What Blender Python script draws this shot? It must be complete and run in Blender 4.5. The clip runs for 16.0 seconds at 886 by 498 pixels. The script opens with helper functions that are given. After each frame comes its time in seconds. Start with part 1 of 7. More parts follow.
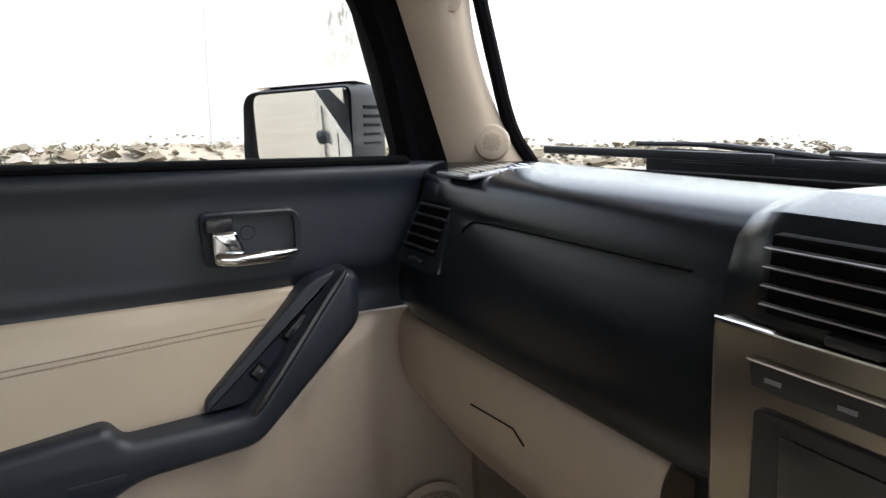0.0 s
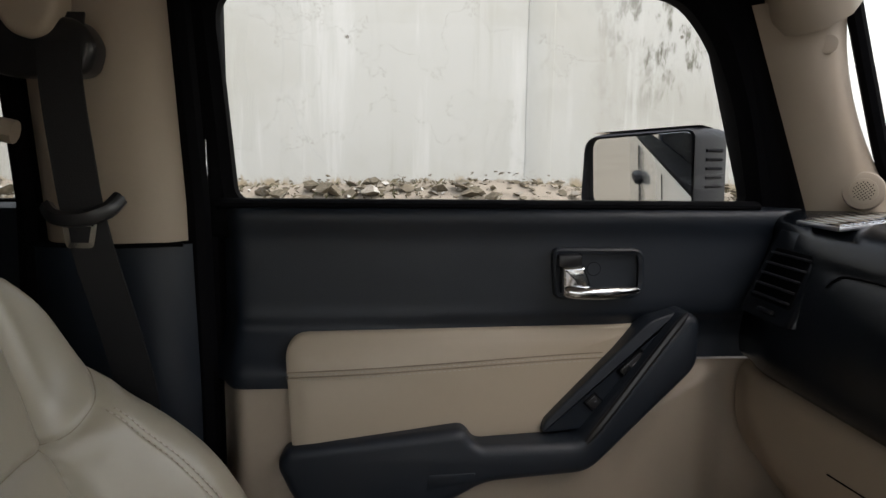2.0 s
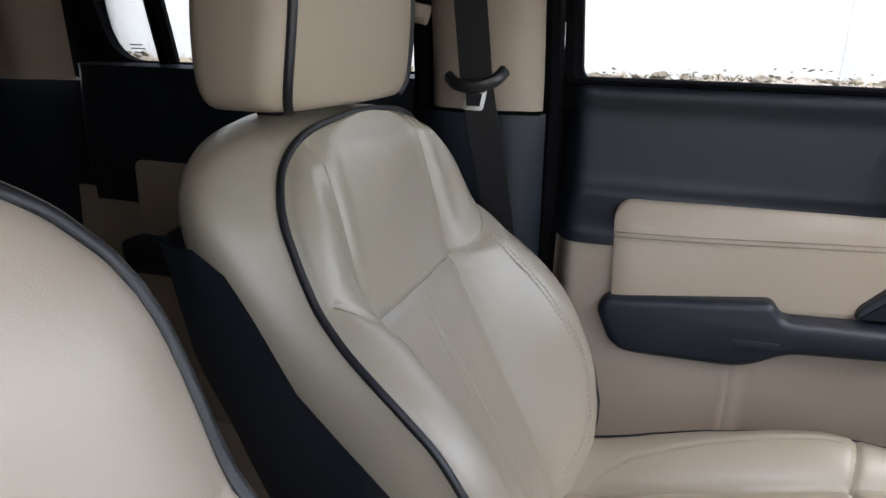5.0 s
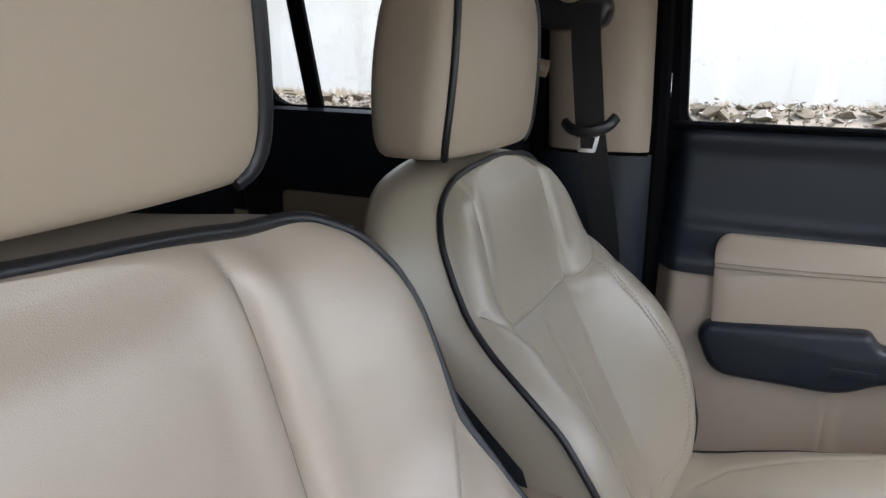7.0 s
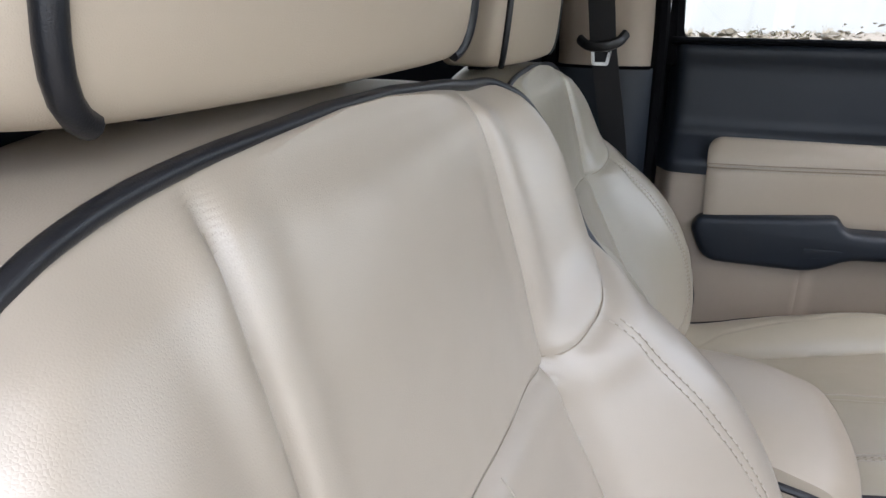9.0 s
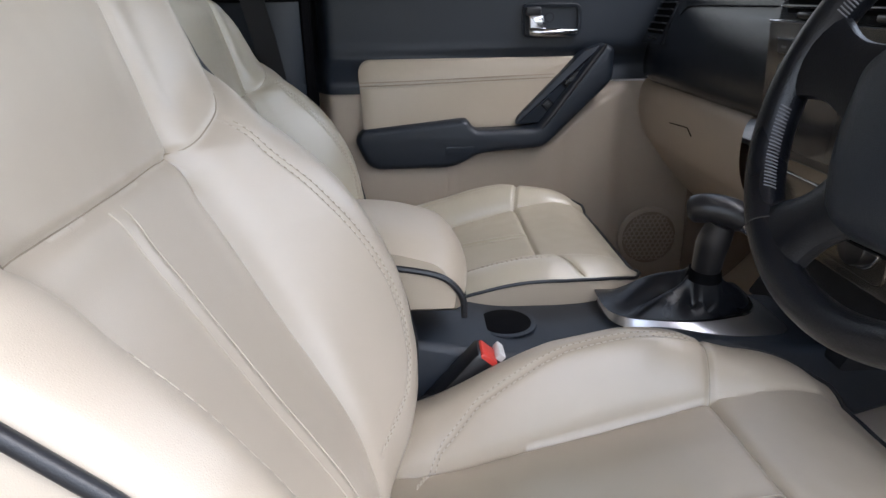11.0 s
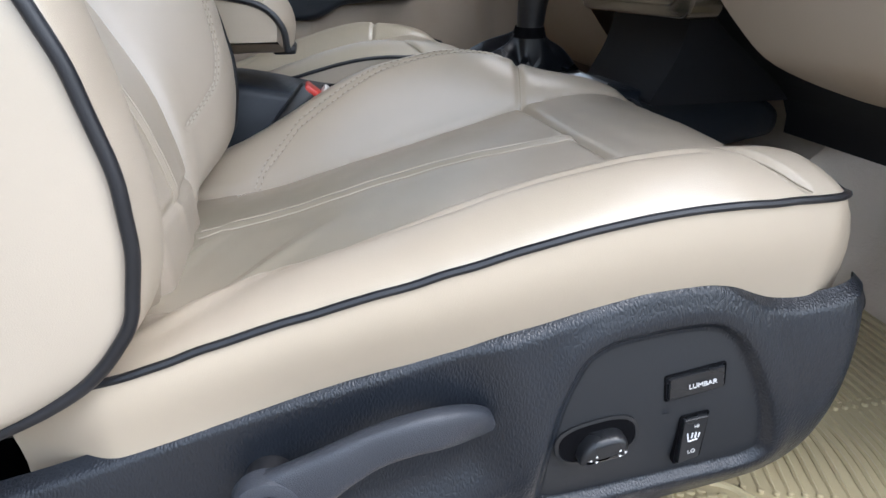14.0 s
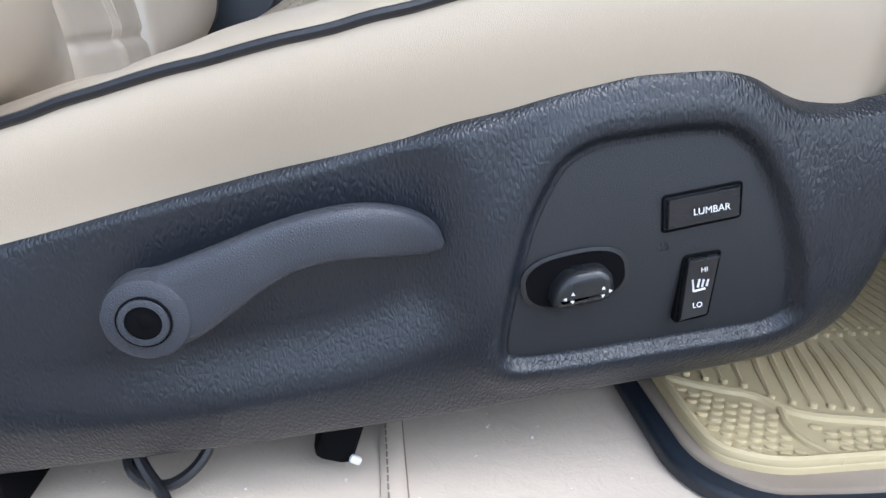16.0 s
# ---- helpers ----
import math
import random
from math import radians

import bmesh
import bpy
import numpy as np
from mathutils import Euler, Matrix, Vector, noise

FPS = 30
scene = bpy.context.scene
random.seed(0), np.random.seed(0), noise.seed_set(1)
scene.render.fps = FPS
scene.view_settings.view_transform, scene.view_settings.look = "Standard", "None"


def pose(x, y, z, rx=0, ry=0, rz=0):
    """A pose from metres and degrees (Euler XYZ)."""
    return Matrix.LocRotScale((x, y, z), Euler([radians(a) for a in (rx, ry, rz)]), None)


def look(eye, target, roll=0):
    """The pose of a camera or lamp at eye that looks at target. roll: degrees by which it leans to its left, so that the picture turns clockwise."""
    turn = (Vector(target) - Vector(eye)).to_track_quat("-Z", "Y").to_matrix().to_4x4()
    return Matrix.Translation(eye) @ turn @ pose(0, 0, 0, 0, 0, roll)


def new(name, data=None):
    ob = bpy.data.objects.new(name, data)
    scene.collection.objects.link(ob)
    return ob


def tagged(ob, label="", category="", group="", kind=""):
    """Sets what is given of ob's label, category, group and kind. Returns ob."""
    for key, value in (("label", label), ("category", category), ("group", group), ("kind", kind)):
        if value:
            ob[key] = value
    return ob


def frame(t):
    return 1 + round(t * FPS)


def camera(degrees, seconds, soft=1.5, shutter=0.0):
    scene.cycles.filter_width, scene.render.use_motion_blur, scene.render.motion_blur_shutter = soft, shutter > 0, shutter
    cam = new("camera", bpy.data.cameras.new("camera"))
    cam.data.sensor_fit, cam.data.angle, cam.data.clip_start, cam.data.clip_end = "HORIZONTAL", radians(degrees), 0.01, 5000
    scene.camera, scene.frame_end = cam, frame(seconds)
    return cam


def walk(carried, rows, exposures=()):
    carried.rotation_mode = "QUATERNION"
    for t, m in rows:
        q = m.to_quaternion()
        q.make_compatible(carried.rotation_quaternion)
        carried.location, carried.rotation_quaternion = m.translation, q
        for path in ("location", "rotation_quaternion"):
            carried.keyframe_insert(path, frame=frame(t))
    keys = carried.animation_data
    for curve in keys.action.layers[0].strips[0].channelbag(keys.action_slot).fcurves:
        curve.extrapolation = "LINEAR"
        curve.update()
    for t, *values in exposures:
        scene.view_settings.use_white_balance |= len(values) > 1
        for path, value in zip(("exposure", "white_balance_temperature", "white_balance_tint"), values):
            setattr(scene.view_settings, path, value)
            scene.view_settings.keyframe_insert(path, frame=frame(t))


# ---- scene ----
cam = camera(67.5, 16.0)
PATH = [
    (0, (0.295, -0.182, 0.811), (1.265, 1.523, 0.425), 0.3),
    (0.5, (0.281, -0.187, 0.812), (1.064, 1.63, 0.513), 0.2),
    (1, (0.245, -0.191, 0.818), (0.814, 1.709, 0.56), 0.8),
    (1.5, (0.227, -0.2, 0.825), (0.531, 1.761, 0.571), 0.5),
    (2, (0.211, -0.204, 0.82), (0.371, 1.769, 0.535), 0.7),
    (2.5, (0.201, -0.214, 0.811), (0.222, 1.752, 0.441), 0.7),
    (3, (0.184, -0.229, 0.805), (0.126, 1.73, 0.407), 0.6),
    (3.5, (0.165, -0.262, 0.815), (0.004, 1.685, 0.39), 0.5),
    (4, (0.159, -0.318, 0.799), (-0.08, 1.606, 0.308), 0.1),
    (4.5, (0.119, -0.343, 0.784), (-0.209, 1.551, 0.231), 1.2),
    (5, (0.12, -0.362, 0.802), (-0.454, 1.459, 0.206), 1.5),
    (5.2, (0.147, -0.379, 0.814), (-0.522, 1.414, 0.233), 1.6),
    (7.3, (0.112, -0.536, 0.839), (-0.727, 1.2, 0.309), 1.0),
    (7.5, (0.101, -0.565, 0.839), (-0.727, 1.167, 0.278), 1.3),
    (8, (0.07, -0.625, 0.848), (-0.748, 1.098, 0.248), 0.8),
    (8.5, (0.056, -0.669, 0.849), (-0.751, 1.053, 0.231), 0.6),
    (9, (0.068, -0.693, 0.819), (-0.627, 1.046, 0.118), 0.3),
    (9.5, (0.094, -0.709, 0.786), (-0.431, 1.063, 0.023), -0.4),
    (10, (0.126, -0.738, 0.745), (-0.114, 1.088, -0.037), -0.6),
    (10.2, (0.139, -0.755, 0.734), (0.007, 1.078, -0.053), -0.9),
    (12.3, (0.218, -0.945, 0.639), (0.419, 0.978, 0.128), -0.2),
    (12.5, (0.222, -0.949, 0.618), (0.441, 0.974, 0.114), -0.3),
    (13, (0.248, -0.966, 0.555), (0.528, 0.933, -0.006), -0.6),
    (13.5, (0.268, -0.972, 0.487), (0.581, 0.871, -0.224), -1.0),
    (14, (0.277, -0.979, 0.435), (0.603, 0.839, -0.333), -0.6),
    (14.5, (0.286, -0.98, 0.371), (0.609, 0.839, -0.397), -1.1),
    (15, (0.306, -0.977, 0.329), (0.639, 0.842, -0.431), -1.1),
    (15.5, (0.327, -0.974, 0.293), (0.629, 0.865, -0.433), -0.5),
    (16, (0.335, -0.96, 0.285), (0.536, 0.905, -0.409), -0.4),
]
EXPOSURES = [
    (0.0, 2.22, 6550, 11), (0.5, 1.02, 6680, 11), (1.0, 1.05, 6800, 12), (2.0, 1.25, 6850, 13), (3.0, 1.80, 6500, 14), (4.0, 1.90, 6400, 15), (5.0, 2.22, 6150, 16),
    (7.5, 1.97, 6110, 15), (8.0, 2.08, 6060, 15), (9.0, 2.05, 6030, 14), (10.2, 2.08, 6080, 14), (12.5, 1.90, 6100, 13), (13.0, 1.87, 5980, 12), (13.5, 1.85, 5950, 12), (14.0, 1.88, 5950, 11), (14.5, 1.78, 5920, 11), (15.0, 1.66, 5880, 12), (15.5, 1.78, 5780, 11), (16.0, 1.80, 5700, 11)]
walk(cam, [(t, look(eye, target, roll)) for t, eye, target, roll in PATH], EXPOSURES)

# ---- daylight: hazy sky, a wide soft sun from ahead on the side of the open door ----
world = bpy.data.worlds.new("sky")
scene.world = world
world.use_nodes = True
wn = world.node_tree.nodes
wn.clear()
sky = wn.new("ShaderNodeTexSky")
sky.sky_type = "NISHITA"
sky.sun_disc = False
sky.sun_elevation = radians(60)
sky.sun_rotation = radians(125)
sky.dust_density = 2.0
sky.air_density = 1.6
hsv = wn.new("ShaderNodeHueSaturation")
hsv.inputs["Saturation"].default_value = 0.45
bg = wn.new("ShaderNodeBackground")
bg.inputs["Strength"].default_value = 0.15
out = wn.new("ShaderNodeOutputWorld")
world.node_tree.links.new(sky.outputs[0], hsv.inputs["Color"])
world.node_tree.links.new(hsv.outputs[0], bg.inputs["Color"])
world.node_tree.links.new(bg.outputs[0], out.inputs["Surface"])
sun_data = bpy.data.lights.new("sun", "SUN")
sun_data.energy = 0.8
sun_data.angle = radians(60)
sun_data.color = (1.0, 0.985, 0.965)
sun = new("sun", sun_data)
sun.matrix_world = look((0, 0, 0), (-0.41, 0.29, -0.87))

# ---- small tools ----
def lerp_table(table, x):
    """Smooth value from a short table of (x, value)."""
    if x <= table[0][0]:
        return table[0][1]
    for (x0, v0), (x1, v1) in zip(table, table[1:]):
        if x <= x1:
            return v0 + (v1 - v0) * (x - x0) / (x1 - x0)
    return table[-1][1]


def soft_table(table, x, r=0.018):
    return sum(lerp_table(table, x + d * r) for d in (-1, -0.5, 0, 0.5, 1)) / 5


def step01(a, b, x):
    t = min(1.0, max(0.0, (x - a) / (b - a)))
    return t * t * (3 - 2 * t)


def bump1(d, sigma):
    return math.exp(-(d / sigma) ** 2)


def thing(name, at, label="", category="", group="", kind=""):
    ob = new(name)
    ob.location = at
    ob.empty_display_size = 0.05
    return tagged(ob, label, category, group, kind)


def base_of(ob):
    while ob.parent:
        ob = ob.parent
    return Vector(ob.location)


def part(name, bm, material, parent=None, label="", sharp=38):
    """One mesh object from a bmesh in world coordinates, under a thing or a part."""
    me = bpy.data.meshes.new(name)
    if parent is not None:
        bmesh.ops.translate(bm, verts=bm.verts, vec=-base_of(parent))
    bmesh.ops.recalc_face_normals(bm, faces=bm.faces)
    bm.to_mesh(me)
    bm.free()
    me.polygons.foreach_set("use_smooth", [True] * len(me.polygons))
    me.set_sharp_from_angle(angle=radians(sharp))
    me.materials.append(material)
    ob = new(name, me)
    if parent is not None:
        ob.parent = parent
    if label:
        ob["label"] = label
    return ob


def mesh_of(bm, verts, faces):
    vs = [bm.verts.new(v) for v in verts]
    for f in faces:
        try:
            bm.faces.new([vs[i] for i in f])
        except ValueError:
            pass
    return bm


def loft(rings, closed=True, cap=True, bm=None):
    bm = bm or bmesh.new()
    n = len(rings[0])
    rows = [[bm.verts.new(p) for p in ring] for ring in rings]
    for a, b in zip(rows, rows[1:]):
        for i in range(n if closed else n - 1):
            j = (i + 1) % n
            bm.faces.new((a[i], a[j], b[j], b[i]))
    if cap and closed:
        bm.faces.new(rows[0][::-1])
        bm.faces.new(rows[-1])
    return bm


def grid(fn, nu, nv, bm=None):
    return loft([[fn(u / nu, v / nv) for u in range(nu + 1)] for v in range(nv + 1)], False, False, bm)


def tube(points, r, seg=8, closed=False, bm=None, flat=1.0, up=(0, 0, 1)):
    """A round or flattened tube along points; r is a radius or one for each point."""
    points = [Vector(p) for p in points]
    n = len(points)
    rs = r if isinstance(r, (list, tuple)) else [r] * n
    rings, side = [], Vector(up)
    for i, p in enumerate(points):
        a = points[(i - 1) % n] if closed or i else p
        b = points[(i + 1) % n] if closed or i < n - 1 else p
        d = (b - a).normalized()
        s = (side - d * side.dot(d))
        if s.length < 1e-4:
            s = d.orthogonal()
        s.normalize()
        side = s
        t = d.cross(s)
        rings.append([p + (s * math.cos(k) * rs[i] + t * math.sin(k) * rs[i] * flat) for k in (2 * math.pi * j / seg for j in range(seg))])
    if closed:
        bm = loft(rings + [rings[0]], True, False, bm)
        bmesh.ops.remove_doubles(bm, verts=bm.verts, dist=1e-6)
        return bm
    return loft(rings, True, True, bm)


def curve_through(points, n=8):
    """Catmull-Rom points through a short list."""
    p = [Vector(q) for q in points]
    p = [2 * p[0] - p[1]] + p + [2 * p[-1] - p[-2]]
    res = []
    for i in range(1, len(p) - 2):
        for k in range(n):
            t = k / n
            res.append(0.5 * (2 * p[i] + (p[i + 1] - p[i - 1]) * t + (2 * p[i - 1] - 5 * p[i] + 4 * p[i + 1] - p[i + 2]) * t * t
                              + (3 * p[i] - p[i - 1] - 3 * p[i + 1] + p[i + 2]) * t ** 3))
    return res + [p[-2]]


def fillet(pts, r, n=5):
    """A closed 2D outline with rounded corners; r one radius or one for each corner."""
    res = []
    m = len(pts)
    for i in range(m):
        p, a, b = Vector(pts[i]), Vector(pts[i - 1]), Vector(pts[(i + 1) % m])
        rr = r[i] if isinstance(r, (list, tuple)) else r
        da, db = a - p, b - p
        rr = min(rr, da.length * 0.45, db.length * 0.45)
        if rr < 1e-5:
            res.append(p)
            continue
        s, e = p + da.normalized() * rr, p + db.normalized() * rr
        for k in range(n + 1):
            t = k / n
            res.append((1 - t) ** 2 * s + 2 * t * (1 - t) * p + t * t * e)
    return res


def inset(outline, d):
    area = sum(a.x * b.y - b.x * a.y for a, b in zip(outline, outline[1:] + outline[:1]))
    sign = 1 if area > 0 else -1
    res = []
    m = len(outline)
    for i in range(m):
        a, p, b = outline[i - 1], outline[i], outline[(i + 1) % m]
        t1, t2 = (p - a), (b - p)
        if t1.length < 1e-9:
            t1 = t2
        if t2.length < 1e-9:
            t2 = t1
        t1, t2 = t1.normalized(), t2.normalized()
        nrm = Vector((-(t1.y + t2.y), t1.x + t2.x))
        if nrm.length < 1e-6:
            nrm = Vector((-t1.y, t1.x))
        nrm.normalize()
        c = max(0.5, nrm.dot(Vector((-t1.y, t1.x))))
        res.append(p + nrm * sign * d / c)
    return res


def plate(outline, place, h, r, steps=3, dish=0.0, h0=0.0):
    """A slab from an outline, with a rounded front edge; place(u, v, height) gives the point. dish: its middle sinks by that much."""
    outline = [Vector(p) for p in outline]
    rings = [[place(p.x, p.y, h0) for p in outline]]
    for k in range(steps + 1):
        a = math.pi / 2 * k / steps
        o = inset(outline, r * (1 - math.cos(a))) if k else outline
        rings.append([place(p.x, p.y, h - r + r * math.sin(a)) for p in o])
    if dish:
        o = inset(outline, r + abs(dish))
        rings.append([place(p.x, p.y, h - dish) for p in o])
    return loft(rings)


def xz(y):
    """Place on a plane across the car: height grows towards the driver's side."""
    return lambda u, v, h: Vector((u, y - h, v))


def rbox(c, size, r=0.004, rot=(0, 0, 0), bm=None):
    """A box with rounded edges."""
    bm2 = bmesh.new()
    bmesh.ops.create_cube(bm2, size=1.0)
    bmesh.ops.scale(bm2, verts=bm2.verts, vec=size)
    if r > 0:
        bmesh.ops.bevel(bm2, geom=bm2.edges[:], offset=min(r, min(size) * 0.45), segments=2, affect="EDGES", profile=0.5)
    bmesh.ops.transform(bm2, verts=bm2.verts, matrix=pose(*c, *rot))
    if bm is None:
        return bm2
    me = bpy.data.meshes.new("tmp")
    bm2.to_mesh(me)
    bm2.free()
    bm.from_mesh(me)
    bpy.data.meshes.remove(me)
    return bm


def merge(bm, other):
    me = bpy.data.meshes.new("tmp")
    other.to_mesh(me)
    other.free()
    bm.from_mesh(me)
    bpy.data.meshes.remove(me)
    return bm


def disc(c, axis, r, h, seg=32, edge=0.002, inner=0.0):
    """A round plate or ring with eased edges along axis."""
    axis = Vector(axis).normalized()
    s = axis.orthogonal().normalized()
    t = axis.cross(s)
    prof = [(inner, 0), (r, 0), (r, h - edge), (r - edge * 0.3, h - edge * 0.3), (r - edge, h)]
    prof += [(inner, h)] if inner else [(0.0005, h)]
    if not inner:
        prof[0] = (0.0005, 0)
    rings = [[Vector(c) + axis * q[1] + (s * math.cos(k) + t * math.sin(k)) * q[0] for k in (2 * math.pi * j / seg for j in range(seg))] for q in prof]
    if inner:
        return loft(rings + [rings[0]], True, False)
    return loft(rings)


def stitches(points, length=0.0045, gap=0.0028, r=0.0007, lift=(0, 0, 0)):
    """Thread laid in short stitches along a line of points."""
    pts = [Vector(p) + Vector(lift) for p in points]
    bm = bmesh.new()
    dist, on = 0.0, True
    cur = []
    for a, b in zip(pts, pts[1:]):
        seg = b - a
        left, pos = seg.length, 0.0
        while left > 1e-7:
            want = (length if on else gap) - dist
            if not cur:
                cur = [a + seg * (pos / max(seg.length, 1e-9))]
            if left >= want:
                pos += want
                left -= want
                q = a + seg * (pos / seg.length)
                if on:
                    tube([cur[0], q], r, 4, bm=bm)
                on, dist, cur = not on, 0.0, [q]
            else:
                dist += left
                left = 0
    return bm


def words(text, size, material, parent, matrix, name="lettering", label=""):
    cu = bpy.data.curves.new("letters", "FONT")
    cu.body, cu.size, cu.extrude, cu.align_x, cu.align_y = text, size, 0.00015, "CENTER", "CENTER"
    tmp = new("letters", cu)
    me = bpy.data.meshes.new_from_object(tmp.evaluated_get(bpy.context.evaluated_depsgraph_get()))
    bpy.data.objects.remove(tmp)
    bpy.data.curves.remove(cu)
    bm = bmesh.new()
    bm.from_mesh(me)
    bpy.data.meshes.remove(me)
    bmesh.ops.transform(bm, verts=bm.verts, matrix=matrix)
    return part(name, bm, material, parent, label)


# ---- materials ----
def nodes_of(name):
    m = bpy.data.materials.new(name)
    m.use_nodes = True
    nt = m.node_tree
    return m, nt, nt.nodes["Principled BSDF"]


def tex(nt, kind, scale, coord, **kw):
    n = nt.nodes.new(kind)
    n.inputs["Scale"].default_value = scale
    for k, v in kw.items():
        n.inputs[k].default_value = v
    nt.links.new(coord, n.inputs["Vector"])
    return n


def mix_colour(nt, fac, a, b):
    m = nt.nodes.new("ShaderNodeMix")
    m.data_type = "RGBA"
    for sock, v in ((m.inputs[0], fac), (m.inputs[6], a), (m.inputs[7], b)):
        if isinstance(v, (int, float)):
            sock.default_value = v
        elif isinstance(v, tuple):
            sock.default_value = (*v, 1)
        else:
            nt.links.new(v, sock)
    return m.outputs[2]


def ramp(nt, src, lo, hi):
    r = nt.nodes.new("ShaderNodeMapRange")
    r.interpolation_type = "SMOOTHSTEP"
    r.inputs[1].default_value, r.inputs[2].default_value = lo, hi
    nt.links.new(src, r.inputs[0])
    return r.outputs[0]


def surface(name, colour, rough, grain=0.0, grain_size=1500.0, stain=None, stain_size=6.0, metal=0.0, wrinkle=0.0,
            wrinkle_size=60.0, spec=0.5, rough_var=0.08, coat=0.0, cells=True, stain_amount=0.5, sheen=0.0, worn=None):
    """A painted, moulded or covered surface: colour with stains, fine grain as relief, uneven gloss."""
    m, nt, b = nodes_of(name)
    co = nt.nodes.new("ShaderNodeTexCoord").outputs["Object"]
    big = tex(nt, "ShaderNodeTexNoise", stain_size, co, Detail=2.0, Roughness=0.45)
    small = tex(nt, "ShaderNodeTexNoise", stain_size * 18, co, Detail=4.0)
    c2 = stain or tuple(v * 0.86 for v in colour)
    f = ramp(nt, big.outputs[0], 0.30, 0.80)
    fm = nt.nodes.new("ShaderNodeMath")
    fm.operation = "MULTIPLY"
    nt.links.new(f, fm.inputs[0])
    fm.inputs[1].default_value = stain_amount
    base = mix_colour(nt, fm.outputs[0], colour, c2)
    if worn:
        # a rubbed, soiled area: centre, inverse reach along each axis, colour
        mp = nt.nodes.new("ShaderNodeMapping")
        mp.vector_type = "TEXTURE"
        mp.inputs["Location"].default_value = worn[0]
        mp.inputs["Scale"].default_value = tuple(1 / v for v in worn[1])
        nt.links.new(co, mp.inputs["Vector"])
        ln = nt.nodes.new("ShaderNodeVectorMath")
        ln.operation = "LENGTH"
        nt.links.new(mp.outputs[0], ln.inputs[0])
        rag = nt.nodes.new("ShaderNodeMath")
        rag.operation = "MULTIPLY_ADD"
        nt.links.new(big.outputs[0], rag.inputs[0])
        rag.inputs[1].default_value = 1.1
        nt.links.new(ln.outputs["Value"], rag.inputs[2])
        amount = nt.nodes.new("ShaderNodeMath")
        amount.operation = "MULTIPLY"
        nt.links.new(ramp(nt, rag.outputs[0], 1.6, 1.0), amount.inputs[0])
        amount.inputs[1].default_value = 0.75
        base = mix_colour(nt, amount.outputs[0], base, worn[2])
    f2 = nt.nodes.new("ShaderNodeMath")
    f2.operation = "MULTIPLY"
    nt.links.new(small.outputs[0], f2.inputs[0])
    f2.inputs[1].default_value = 0.18
    nt.links.new(mix_colour(nt, f2.outputs[0], base, tuple(v * 0.75 for v in colour)), b.inputs["Base Color"])
    rr = nt.nodes.new("ShaderNodeMapRange")
    rr.inputs[3].default_value, rr.inputs[4].default_value = max(0.03, rough - rough_var), min(1.0, rough + rough_var)
    nt.links.new(big.outputs[0], rr.inputs[0])
    nt.links.new(rr.outputs[0], b.inputs["Roughness"])
    b.inputs["Metallic"].default_value = metal
    b.inputs["Specular IOR Level"].default_value = spec
    b.inputs["Coat Weight"].default_value = coat
    b.inputs["Coat Roughness"].default_value = 0.08
    b.inputs["Sheen Weight"].default_value = sheen
    normal = None
    if wrinkle:
        w = tex(nt, "ShaderNodeTexNoise", wrinkle_size, co, Detail=6.0, Roughness=0.65, Distortion=0.6)
        bp = nt.nodes.new("ShaderNodeBump")
        bp.inputs["Strength"].default_value, bp.inputs["Distance"].default_value = wrinkle, 0.003
        nt.links.new(w.outputs[0], bp.inputs["Height"])
        normal = bp.outputs[0]
    if grain:
        if cells:
            g = tex(nt, "ShaderNodeTexVoronoi", grain_size, co)
            g.feature = "DISTANCE_TO_EDGE"
        else:
            g = tex(nt, "ShaderNodeTexNoise", grain_size, co, Detail=3.0)
        bp = nt.nodes.new("ShaderNodeBump")
        bp.inputs["Strength"].default_value, bp.inputs["Distance"].default_value = grain, 0.0008
        nt.links.new(g.outputs[0], bp.inputs["Height"])
        if normal:
            nt.links.new(normal, bp.inputs["Normal"])
        normal = bp.outputs[0]
    if normal:
        nt.links.new(normal, b.inputs["Normal"])
    return m


LEATHER = surface("cream_leather", (0.458, 0.394, 0.316), 0.32, 0.16, 900, (0.378, 0.329, 0.258), 4.0, spec=0.8, wrinkle=0.09, wrinkle_size=20, rough_var=0.0, stain_amount=0.6)
PASSENGER_LEATHER = surface("cream_leather_yellowed", (0.43, 0.382, 0.295), 0.31, 0.16, 900, (0.34, 0.314, 0.232), 4.0, spec=0.85, wrinkle=0.10, wrinkle_size=20, rough_var=0.0, stain_amount=0.6)
SEAM = surface("dark_seam", (0.32, 0.275, 0.21), 0.8)
DRIVER_LEATHER = surface("worn_cream_leather", (0.44, 0.375, 0.29), 0.32, 0.16, 800, (0.37, 0.32, 0.238), 4.0, spec=0.8, wrinkle=0.12, wrinkle_size=24, rough_var=0.0, stain_amount=0.6, worn=((-0.02, 0.0, 0.30), (4.2, 6.2, 3.0), (0.25, 0.228, 0.172)))
LEATHER_SIDE = surface("cream_vinyl", (0.47, 0.397, 0.305), 0.42, 0.2, 1100, (0.43, 0.36, 0.272), 5.0, wrinkle=0.06, wrinkle_size=30)
CREAM_TRIM = surface("cream_trim", (0.44, 0.366, 0.286), 0.5, 0.3, 1300, (0.41, 0.338, 0.26), 4.0)
BLACK_TRIM = surface("black_grained_plastic", (0.0125, 0.0175, 0.026), 0.41, 0.5, 560, (0.018, 0.0235, 0.033), 9.0, rough_var=0.06, spec=0.5)
